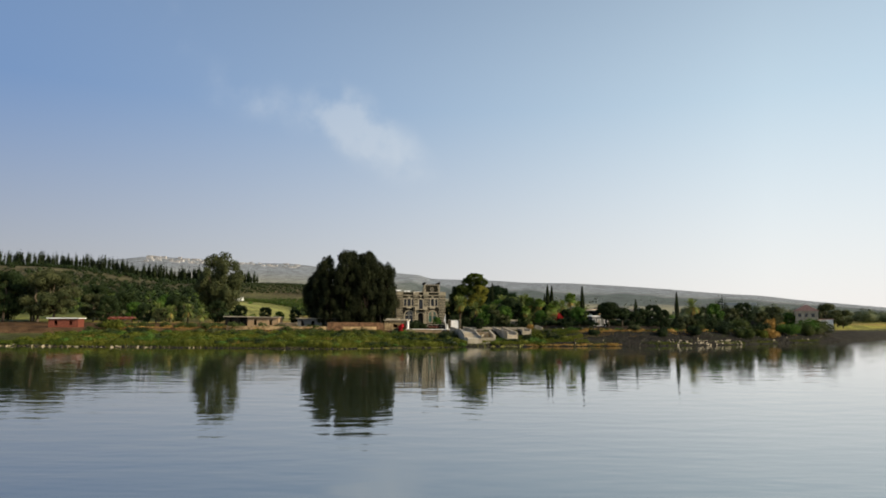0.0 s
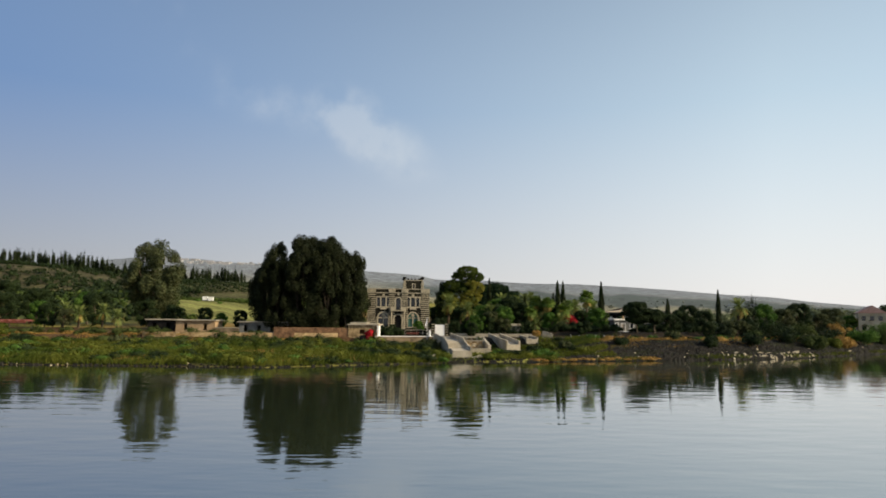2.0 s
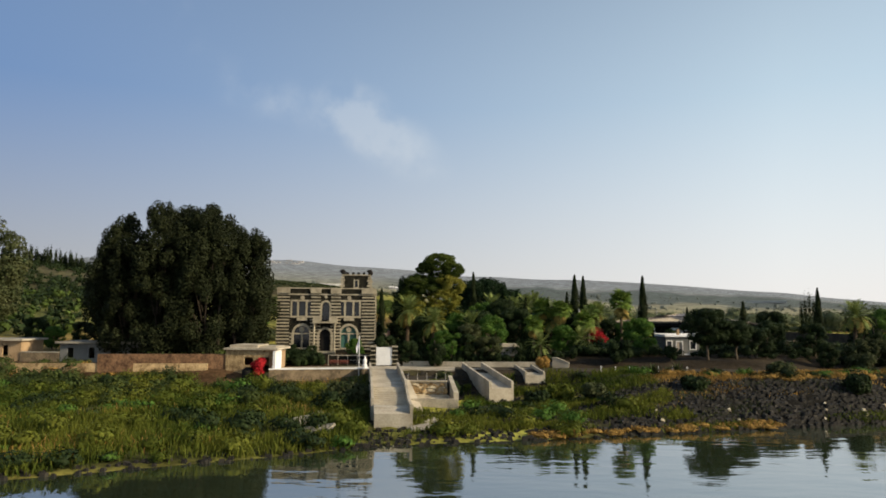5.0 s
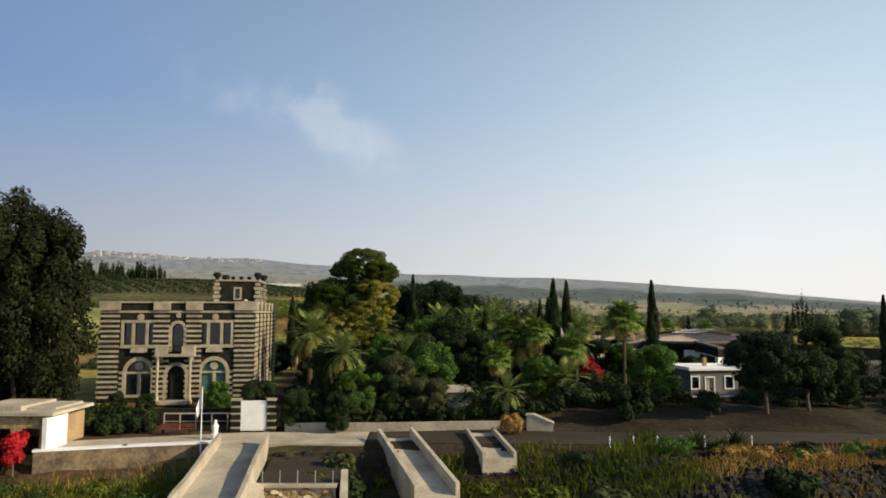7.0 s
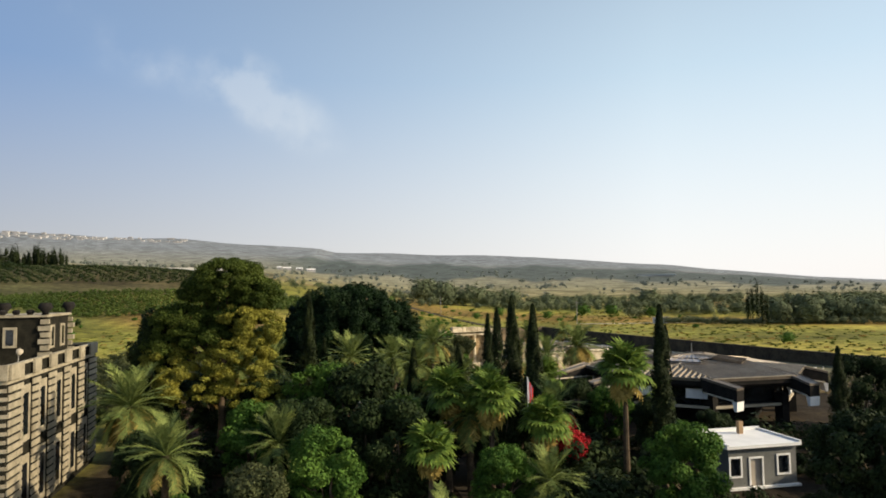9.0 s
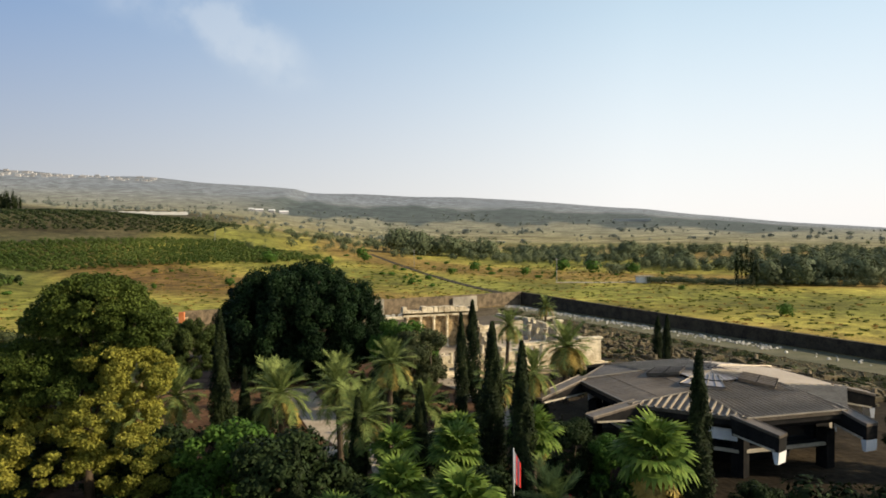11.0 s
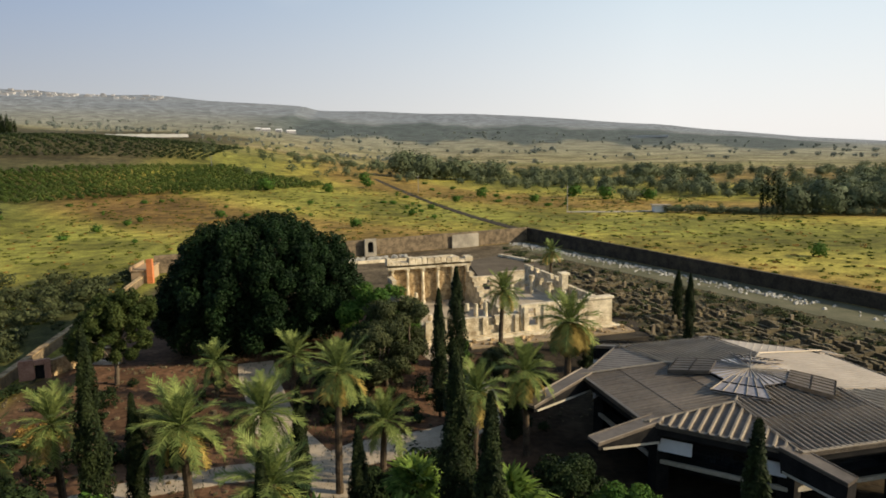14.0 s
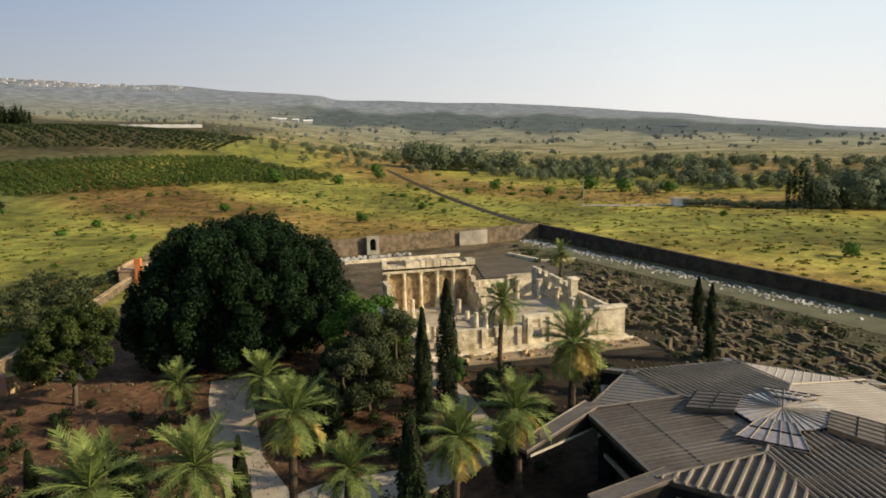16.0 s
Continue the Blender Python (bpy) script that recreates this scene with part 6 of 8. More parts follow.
PATHS = {"path_1": [(32.6, 262, 3), (33.4, 270, 3.8), (33.3, 275, 4.2), (30.4, 281, 4.2), (27.1, 288, 4.2), (25.3, 296, 4.2), (23.4, 304, 4.3), (22.6, 309, 4.3)],
         "path_2": [(10.5, 275.2, 3), (17.4, 278.0, 3.2), (24, 279.2, 3.2), (31.5, 279.4, 3.6), (35, 281.2, 4.8), (42, 283.0, 4.4), (46.8, 286, 3.6), (48.4, 293, 3), (47, 302, 3), (44, 311, 3)]}


def on_path(x, y, margin=0.8):
    for pts in PATHS.values():
        for (xa, ya, wa), (xb, yb, wb) in zip(pts, pts[1:]):
            a, b, p = Vector((xa, ya)), Vector((xb, yb)), Vector((x, y))
            u = max(0, min(1, (p - a).dot(b - a) / (b - a).length_squared))
            if (p - a.lerp(b, u)).length < wa / 2 + margin:
                return True
    return False


sheet("path_1", PATHS["path_1"], "pale paved garden path", M_path)
sheet("path_2", PATHS["path_2"], "pale paved garden path to the synagogue", M_path, 0.055)
sheet("path_3", [(44, 309.5, 4), (60, 310.2, 4), (74, 312, 5), (76.5, 330, 4), (75, 350, 4)], "sandy path round the synagogue", M_dirt)
sheet("path_4", [(84, 392, 9), (91, 372, 10), (103, 340, 11), (114, 308, 11), (122, 285, 11)], "grey gravel walk beside the wall", M_gravel)
sheet("road", [(15.2, 225.4, 5.5), (28, 224.6, 6), (40, 224.2, 7), (60, 224.2, 9), (80, 231, 7), (110, 252, 6), (150, 282, 5)], "brown dirt track along the lake", M_dirt, 0.06, "road")
sheet("path_5", [(33, 228, 3), (34, 240, 3), (33, 252, 3), (31.5, 262, 3)], "brown garden path", M_dirt)
sheet("field_track", [(54, 655, 3.4), (58, 630, 3), (64, 590, 3), (73, 530, 3), (82, 475, 3.2), (88, 442, 3.6), (93, 418, 3.6)], "dark dirt track across the field", M_dirt, 0.08, "track")
sheet("field_road", [(122, 482, 5), (140, 477, 5), (160, 476, 5), (190, 470, 4)], "pale concrete farm road", M_oldconcrete, 0.08, "road")
long_wall("wall_enclosure", "reddish rubble wall of a small roofless enclosure", [(-0.9, 308.3), (1.4, 313.2), (5.5, 312.4)], 4.8, 7.3, 0.6, M_rubble)
gateway = thing("hut_front", "low pinkish plastered wall with an open doorway", "wall", kind="structure")
part("masonry", Mesh().box(-2.6, -0.95, -0.3, 0.3, -0.4, 2.7, pose(-1.5, 307.8, 4.95, 0, 0, 14), 0.05).box(0.05, 0.75, -0.3, 0.3, -0.4, 2.7, pose(-1.5, 307.8, 4.95, 0, 0, 14), 0.05), M_pinkplaster, gateway)
part("lintel", Mesh().box(-0.95, 0.05, -0.28, 0.28, 2.1, 2.66, pose(-1.5, 307.8, 4.95, 0, 0, 14), 0.03), M_pinkplaster, gateway)
part("door", Mesh().box(-0.93, 0.03, 0.05, 0.12, -0.3, 2.08, pose(-1.5, 307.8, 4.95, 0, 0, 14)), M_dark, gateway, "dark timber door")
for i in range(9):
    s = rr.uniform(0.35, 0.6)
    solo("carved_block", Mesh().box(-s, s, -s * 0.6, s * 0.6, 0, s * 1.1, pose(-2.5 + i * 0.95, 312.2 + rr.uniform(-0.3, 0.3), gz(0, 312), 0, 0, rr.uniform(-20, 20)), 0.04), M_whiteblock, "pale carved stone block laid out on the soil", "stone", "carved blocks")

# ---- trees ----
cyp = [make_cypress(13.5, 1.7, 31), make_cypress(13.5, 1.55, 57), make_cypress(13.5, 2.0, 83)]
CYPRESSES = [(18.9, 265.7, 21.6), (20.4, 268.5, 16.5), (40.0, 260.6, 20.8), (40.7, 254.9, 20.2), (42.9, 288, 18.2), (46.0, 296, 18.8), (51.3, 250.2, 20.0),
             (89.3, 258.6, 18.3), (72.4, 254.7, 15.3), (-3, 283, 18.7), (30.5, 271.5, 15.2), (48.6, 281.5, 12.5), (78.7, 305.8, 14.9), (25.5, 250, 15.5),
             (83.5, 318, 13.0), (34.5, 262, 16.0), (29.5, 258.5, 16.5)]
for i, (x, y, top_z) in enumerate(CYPRESSES):
    g = gz(x, y)
    o = at(cyp[i % 3], x, y, 1.0, 47 * i)
    s = (top_z - g) / 13.5
    w = max(0.8, min(1.0, s))
    for ch in o.children:
        ch.scale = (w, w, s)
for c in cyp:
    drop(c)

for x, y, top_z, s, dry, n in ((23.6, 268.4, 14.2, 1.05, 4, 44), (28.4, 271, 13.9, 1.0, 0, 42), (33.1, 274.6, 15.2, 0.95, 8, 40), (36.5, 275.2, 10.9, 0.9, 0, 36),
                               (43.8, 275, 12.8, 0.95, 10, 34), (49, 278.3, 12.8, 0.95, 12, 36), (53.3, 306, 13.8, 0.95, 6, 40), (57.9, 293.6, 12.6, 1.2, 52, 40),
                               (28.3, 294.5, 10.4, 0.95, 0, 36), (20, 297.5, 9.4, 0.85, 0, 34), (14.6, 271.5, 13.6, 0.9, 4, 34), (11.0, 268.5, 13.4, 0.9, 4, 34),
                               (5.8, 248.5, 12.9, 1.1, 14, 44), (11.2, 239.4, 10.9, 0.95, 4, 36), (18.1, 245, 10.2, 1.0, 0, 40), (29.5, 260, 14.2, 0.95, 6, 36),
                               (33, 246.5, 11.4, 0.95, 8, 34), (37.2, 238.5, 8.2, 0.85, 0, 32), (40, 247, 11.6, 0.9, 6, 34), (-101, 236, 10.2, 0.95, 6, 30), (-95, 233, 9.0, 0.9, 6, 30), (-89.5, 235, 9.6, 0.9, 4, 30), (-84, 232, 8.4, 0.85, 4, 28), (73.5, 349, 11.5, 0.9, 6, 34), (92, 251, 12.6, 1.1, 14, 36), (29.2, 232, 7.4, 0.8, 0, 30)):
    make_palm(x, y, top_z, s * (0.96 if y > 262 and dry < 30 else 1), int(x * 7 + y), dry, n)
for x, y, top_z, s in ((34.4, 245, 13.2, 1.15), (42.3, 257.5, 12.8, 1.15), (46, 246, 14.8, 1.25), (37.8, 263, 11.4, 1.0), (31.2, 246.5, 13.4, 1.1), (27.6, 248, 11.2, 1.0), (53.0, 255.4, 9.6, 0.9), (29.0, 240.5, 10.4, 1.0), (38.6, 244.5, 11.2, 1.1), (36.0, 255.5, 12.6, 1.05), (32.0, 257.0, 12.4, 1.0)):
    make_fan_palm(x, y, top_z, s, int(x * 9 + y))

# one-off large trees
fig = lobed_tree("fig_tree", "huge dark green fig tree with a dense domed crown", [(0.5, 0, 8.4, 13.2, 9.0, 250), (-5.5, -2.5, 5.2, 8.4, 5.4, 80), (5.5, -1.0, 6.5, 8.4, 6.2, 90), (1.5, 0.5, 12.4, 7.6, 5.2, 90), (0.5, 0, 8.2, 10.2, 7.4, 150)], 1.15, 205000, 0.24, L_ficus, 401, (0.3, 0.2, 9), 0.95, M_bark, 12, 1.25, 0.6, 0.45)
fig.matrix_world = Matrix.Translation((22.4, 318.5, 5.2))
pine = lobed_tree("stone_pine", "tall leaning pine with a dark rounded top and golden-green lower boughs", [(1.2, 0, 18.4, 3.3, 2.3, 46), (3.7, -0.3, 16.9, 2.6, 1.9, 30), (-1.7, 0.3, 17.2, 2.2, 1.6, 24), (-3.6, 0.5, 14.2, 2.8, 1.9, 30), (1.4, 0.8, 15.0, 3.0, 1.6, 26), (-0.6, 0.8, 12.6, 3.6, 1.8, 34), (-5.0, 0.8, 11.4, 2.4, 1.9, 22)], 0.85, 100000, 0.13, L_pinetop, 77, (0.9, 0.1, 17.5), 0.42, M_palmbark, 12, 0.6, 0.9, 0.1)
low = lobe_clumps([(4.0, -0.8, 13.4, 2.6, 1.9, 30), (2.4, -1.2, 14.6, 2.0, 1.4, 14), (2.2, -1.2, 10.4, 3.6, 2.3, 46), (-1.8, -1.5, 8.0, 3.8, 2.2, 44), (-4.6, 0.5, 10.6, 2.6, 1.7, 26), (3.9, 0, 6.4, 3.0, 2.2, 34)], 0.72, random.Random(78))
part("lower_crown", leaf_mesh("lower_crown", low, 76000, 0.13, L_pine, 79, 1.5, 0.1, 0.6, 0.9), L_pine, pine, "golden-green lower boughs")
conical = make_tree("garden_tree", "tall dark conical tree beside the pine", 14.6, 5.2, 0.5, 70, 0.9, 24000, 0.16, L_bushdark, 733, trunk_r=0.22, squash=1.2, top_bias=0.0)
conical.matrix_world = Matrix.Translation((3.9, 261.5, gz(3.9, 261.5)))
pine.matrix_world = Matrix.Translation((10.6, 259.5, 5.3)) @ Matrix.Diagonal((1, 1, 0.97, 1))
shade = lobed_tree("garden_tree", "spreading olive-green tree with several trunks beside the bare soil", [(0, 0, 6.4, 4.4, 4.0, 60), (1.6, 0.4, 8.4, 3.0, 2.6, 30), (-1.8, -0.4, 5.2, 3.2, 2.8, 30)], 0.75, 38000, 0.17, L_oliveleaf, 91, (0.3, 0, 7), 0.3, M_bark, 8, 0.9, 0.55, 0.35)
shade.matrix_world = Matrix.Translation((7.8, 303.9, gz(7.8, 303.9)))
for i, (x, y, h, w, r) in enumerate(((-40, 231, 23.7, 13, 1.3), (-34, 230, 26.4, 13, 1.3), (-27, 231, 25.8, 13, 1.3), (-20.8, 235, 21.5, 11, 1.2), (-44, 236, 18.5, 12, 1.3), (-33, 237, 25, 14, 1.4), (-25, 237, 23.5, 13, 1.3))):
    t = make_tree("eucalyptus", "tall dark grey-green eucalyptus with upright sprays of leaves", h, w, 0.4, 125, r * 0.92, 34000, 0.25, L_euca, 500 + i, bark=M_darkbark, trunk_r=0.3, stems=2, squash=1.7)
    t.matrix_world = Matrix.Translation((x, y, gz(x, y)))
t = make_tree("eucalyptus", "pale olive-green eucalyptus standing alone", 26.5, 21, 3.5, 64, 2.0, 24000, 0.4, L_olive, 611, trunk_r=0.6, squash=1.5)
t.matrix_world = Matrix.Translation((-88.5, 264, gz(-88.5, 264)))

# repeated garden trees
broad = [make_tree("garden_tree", "leafy green garden tree", 7.5, w_, b_, 52, 0.9, 15000, 0.17, m_, 700 + i, trunk_r=0.2, flat=fl_, stems=st_)
         for i, (m_, w_, b_, fl_, st_) in enumerate(((L_broad, 7.5, 0.5, 0.9, 2), (L_olive, 8, 0.9, 0.8, 2), (L_bushdark, 7.5, 0.3, 0.85, 2), (L_broad, 9, 0.4, 1.0, 3)))]
GARDEN = [(21.5, 240.0, 0.95, 0), (26, 243.5, 1.1, 2), (24.5, 252.5, 1.35, 2), (21, 257, 1.3, 0), (19.5, 247.5, 1.05, 2), (30.5, 250.5, 1.0, 2), (13.5, 233.5, 0.75, 3), (17.5, 236, 0.8, 1), (21.0, 233.0, 0.6, 1), (9.5, 243.0, 0.9, 2), (15.5, 250, 1.0, 0), 
          (27, 255.5, 0.95, 2), (36.5, 250, 1.05, 2), (47.0, 237.5, 0.9, 0), (53, 255, 0.75, 2), (57.5, 253, 0.6, 2),
          (50.6, 261.5, 0.8, 0), (48, 264.5, 0.85, 2), (54.5, 259.5, 0.62, 2), (37.5, 296, 1.05, 1), (33.5, 291, 0.8, 2), (40.0, 303, 1.2, 1), (38.3, 309, 1.3, 3), (36.4, 300, 0.9, 2),
          (66.5, 234.5, 0.7, 2), (70.5, 240, 0.85, 2), (77, 238, 0.8, 2), (75, 229.5, 0.55, 2), (93.5, 247, 0.55, 2), (98, 258, 1.0, 2), (105, 262, 1.2, 0), (81, 262, 1.1, 2),
          (34, 239.5, 0.72, 0), (17, 233.5, 0.65, 2), (3.5, 231, 0.65, 2), (7.5, 229.5, 0.55, 2), (12, 228, 0.5, 2), (4.5, 254, 0.5, 2), (5, 262, 0.7, 2), (8, 272, 1.1, 2), (15, 262, 1.1, 2), (2, 275, 1.0, 2), (-4, 276, 0.7, 2),
          (-13, 236.0, 0.34, 2), (-9.6, 235.4, 0.36, 2), (-2.4, 237.2, 0.5, 0), (20, 281, 0.6, 2), (16.5, 286, 0.5, 1), 
          (41, 268.5, 0.8, 2), (36.0, 267.5, 0.7, 2), (45.5, 285.5, 0.6, 2), (52.5, 288, 0.55, 2), (50.5, 297.5, 0.5, 1), (62.0, 298.5, 0.45, 2), (47.5, 303.5, 0.45, 0),
          (-105, 236, 0.9, 2), (-98, 232, 0.7, 1), (-112, 243, 1.0, 0), (-118, 236, 1.3, 2), (-127, 244, 1.4, 1), (-139, 236, 2.5, 1), (-148, 246, 2.2, 1), (-156, 238, 2.4, 2), (-122, 258, 1.5, 2), (-135, 262, 1.8, 2), (-166, 244, 2.6, 1),
          (-75, 246, 0.9, 2), (-66, 248, 0.8, 2), (-60, 244, 0.6, 0), (-84, 250, 1.1, 2), (-100, 252, 1.4, 2), (-108, 262, 1.4, 0), (-54, 243, 0.7, 2),
          (112, 264, 1.0, 1), (119, 268, 1.25, 2), (127, 270, 0.9, 1), (138, 283, 1.1, 1), (148, 290, 0.8, 0), (153, 288, 0.8, 1), (166, 302, 1.0, 2), (177, 312, 1.5, 1), (190, 322, 1.2, 1), (134, 274, 0.8, 1)]
for i, (x, y, s, k) in enumerate(GARDEN):
    at(broad[k], x, y, s, 71 * i)
for b in broad:
    drop(b)


for x, y, h, w, lab in ((56.2, 230.4, 8.6, 8.6, "clipped round dark green tree on a bare trunk"), (61.2, 231.2, 6.4, 5.6, "small round dark green tree beside a larger one")):
    t = make_tree("shade_tree", lab, h, w, 2.3, 130, 0.8, 30000, 0.16, L_bushdark, int(x * 3), trunk_r=0.22, flat=0.95)
    t.matrix_world = Matrix.Translation((x, y, gz(x, y)))


def bush(x, y, z_r, w, material, seed, label, n=2600, size=0.22, name="bush"):
    rg = random.Random(seed)
    t = thing(name, label, "bush", m=Matrix.Translation((x, y, gz(x, y))))
    cl = []
    for i in range(16):
        a, u = rg.uniform(0, math.tau), rg.random()
        cl.append((math.cos(a) * w / 2 * 0.7 * math.sqrt(u), math.sin(a) * w / 2 * 0.7 * math.sqrt(u), rg.uniform(0.25, 0.75) * z_r, w * 0.2))
    part("stem", Mesh().tube([(0, 0, -0.2), (0, 0, z_r * 0.6)], [0.1, 0.05], 6), M_bark, t)
    part("foliage", leaf_mesh("foliage", cl, n, size, material, seed), material, t)
    return t


bush(41.6, 229.9, 4.4, 4.4, L_bushdark, 5, "clipped round dark shrub beside the track", 5000, name="topiary_shrub")
bush(50.2, 230.3, 3.0, 2.2, L_bushdark, 6, "clipped dark shrub beside the track", 2000, name="topiary_shrub")
bush(43.0, 251.6, 5.4, 4.4, L_bushred, 7, "bright red flowering bougainvillea", 3600)
bush(-13.9, 218.9, 4.4, 2.4, L_bushred, 9, "red flowering bougainvillea beside the kiosk")
bush(130.5, 262.0, 3.2, 4.0, L_drygrass, 12, "rust-brown dry shrub beside the shore track")
bush(126.5, 262.5, 5.0, 5.0, L_drygrass, 13, "orange-brown dry shrub beside the shore track")
bush(28.9, 226.4, 2.0, 2.4, L_drygrass, 8, "orange-brown dry shrub by the ramp")
for i in range(13):
    bush(9.0 + i * 2.1, 232.4 + 0.5 * math.sin(i * 1.7), 1.7 + 0.4 * math.sin(i * 2.3), 2.6, L_bushdark, 200 + i, "dark hedge bush beside the lane", 900, 0.2, "hedge_bush")
for i in range(7):
    solo("bollard", Mesh().tube([(36.5 + i * 2.1, 219.6, 3.6), (36.5 + i * 2.1, 219.6, 4.9)], [0.07, 0.06], 6), M_whitepaint, "thin white post along the lane", "post", "lane posts")
bush(5.5, 288.0, 1.6, 4.5, L_drygrass, 21, "heap of dry straw-coloured palm cuttings", 2200, 0.25, "brush_heap")
for i in range(6):
    px, py = 36.4 + 0.45 * i, 275.6 + 0.7 * i - (0.3 if i % 2 else 0)
    solo("path_post", Mesh().tube([(px, py, 5.1), (px, py, 6.4), (px, py, 6.45)], [0.08, 0.075, 0.03], 6), M_bark, "short wooden post at the edge of the garden path", "post", "path posts")
for i, (x, y, h, w) in enumerate(((-14.6, 231.5, 2.6, 4.0), (-11.6, 230.2, 2.7, 4.6), (-8.4, 230.0, 2.3, 4.0), (-13.6, 228.6, 2.1, 3.6), (-10.3, 227.9, 1.9, 3.4), (-7.4, 228.6, 1.8, 3.0))):
    bush(x, y, h, w, L_bushdark, 300 + i, "dense dark shrub before the villa", 3200, 0.2, "garden_shrub")
bush(24.0, 263.5, 2.0, 3.0, L_bushdark, 18, "low dark green garden shrub")
for i, (x, y, h, w) in enumerate(((-20, 206, 1.8, 3.4), (1.5, 205, 3.0, 6.5), (0.2, 199, 2.2, 5), (12, 214, 2.0, 3.6), (13.5, 217, 2.2, 2.6), (25.5, 207, 1.8, 3.4), (29, 209, 2.2, 4.2), (33, 206.5, 2.0, 4), (14.5, 213, 2.0, 4),
                                  (46, 208, 1.6, 4), (60, 214, 2, 4), (79, 213, 3.4, 5), (93, 224, 3.6, 7), (101, 229, 2.6, 6), (112, 240, 3.2, 8), (124, 248, 3, 8), (136, 254, 2.6, 7), (-31, 210, 1.6, 4), (-48, 205, 1.6, 4), (-70, 205, 1.8, 5), (-92, 205, 2.2, 6), (-105, 214, 2.6, 8))):
    bush(x, y, h, w, L_reed if (x < 40 and i % 3 == 0) else L_olive if i % 3 == 1 else L_bushdark, 40 + i, "wild green bush on the bank", 1500, 0.3, "bank_bush")

for i, (x, y, h, w, m_) in enumerate(((99, 223, 3.4, 6.5, L_oliveleaf), (113, 234, 2.8, 6, L_drygrass), (109, 231, 2.6, 5, L_reed), (124, 243, 4.4, 8, L_broad), (67, 208, 2.6, 4.5, L_bushdark), (118, 246, 4.6, 5, L_drygrass), (104, 238, 4.2, 8, L_oliveleaf), (96, 236, 4.8, 11, L_bushdark), (88, 236, 4.4, 9, L_bushdark), (134, 252, 4.6, 8, L_oliveleaf), (139, 259, 5.6, 9, L_broad), (146, 265, 5.4, 9, L_oliveleaf), (152, 270, 4.4, 8, L_olive), (142, 260, 3.2, 8, L_olive), (85, 226, 2.2, 4, L_oliveleaf), (80, 229, 2.6, 5, L_olive))):
    bush(x, y, h, w, m_, 400 + i, "rounded wild bush on the shore bank", 3200, 0.24, "shore_bush")
t = lobed_tree("olive_tree", "small spreading pale olive tree beside the track", [(0, 0, 3.6, 3.2, 1.6, 34), (2.0, 0.4, 3.2, 2.2, 1.3, 20), (-2.2, -0.3, 3.0, 2.2, 1.3, 20)], 0.55, 15000, 0.17, L_olive, 93, (0.3, 0, 2.6), 0.2, M_bark, 6, 0.7, 0.6, 0.3)
t.matrix_world = Matrix.Translation((83.0, 231.5, gz(83.0, 231.5)))


def agave(x, y, s, seed):
    rg_ = random.Random(seed)
    t = thing("agave", "grey-green agave rosette beside the track", "agave", "agaves", m=Matrix.Translation((x, y, gz(x, y))))
    for i in range(26):
        a, el = i * 2.39996, radians(78 - 62 * (i + 0.5) / 26)
        d = Vector((math.cos(a) * math.cos(el), math.sin(a) * math.cos(el), math.sin(el)))
        sd_ = Vector((-math.sin(a), math.cos(a), 0))
        n = d.cross(sd_)
        L_ = s * rg_.uniform(0.8, 1.1)
        mid = d * L_ * 0.45
        tip = d * L_ + Vector((0, 0, -0.06 * L_))
        w = 0.09 * s
        part("leaf", Mesh().add([sd_ * w * 0.7, -sd_ * w * 0.7, mid + sd_ * w, mid - sd_ * w, tip, mid + n * w * 0.5, n * w * 0.3], [(0, 2, 5, 6), (6, 5, 3, 1), (2, 4, 5), (5, 4, 3), (0, 1, 3, 2), (2, 3, 4)]), L_olive, t)


for x, y, s in ((44.2, 219.6, 1.9), (47.6, 219.4, 2.0), (46.0, 218.6, 1.4), (62.5, 219.5, 1.7), (64.5, 220.5, 1.5)):
    agave(x, y, s, int(x * 10))

# ---- reeds, rocks and grass along the bank ----
rg = np.random.default_rng(3)


def built_over(x, y):
    """True where the stair, quay, terrace, ramps or kiosk cover the bank."""
    u = (222 - y) / 32
    on_stair = (u > -0.1) & (u < 1.03) & (x > 1.6 + 4.4 * u) & (x < 6.9 + 4.2 * u)
    quay_ = (x > 6.5) & (x < 16.2) & (y > 201)
    terr = (x > -13.2) & (x < 16) & (y > 219.0 + np.clip(x + 12, 0, 12) * 0.22)
    ramp_a = (np.abs(x - (21.2 - (y - 209.4) * 0.236)) < 2.3) & (y > 207.5)
    ramp_b = (np.abs(x - 26.2) < 2.0) & (y > 216.5)
    hut_ = (x > -21) & (x < -10.5) & (y > 219.2)
    return on_stair | quay_ | terr | ramp_a | ramp_b | hut_


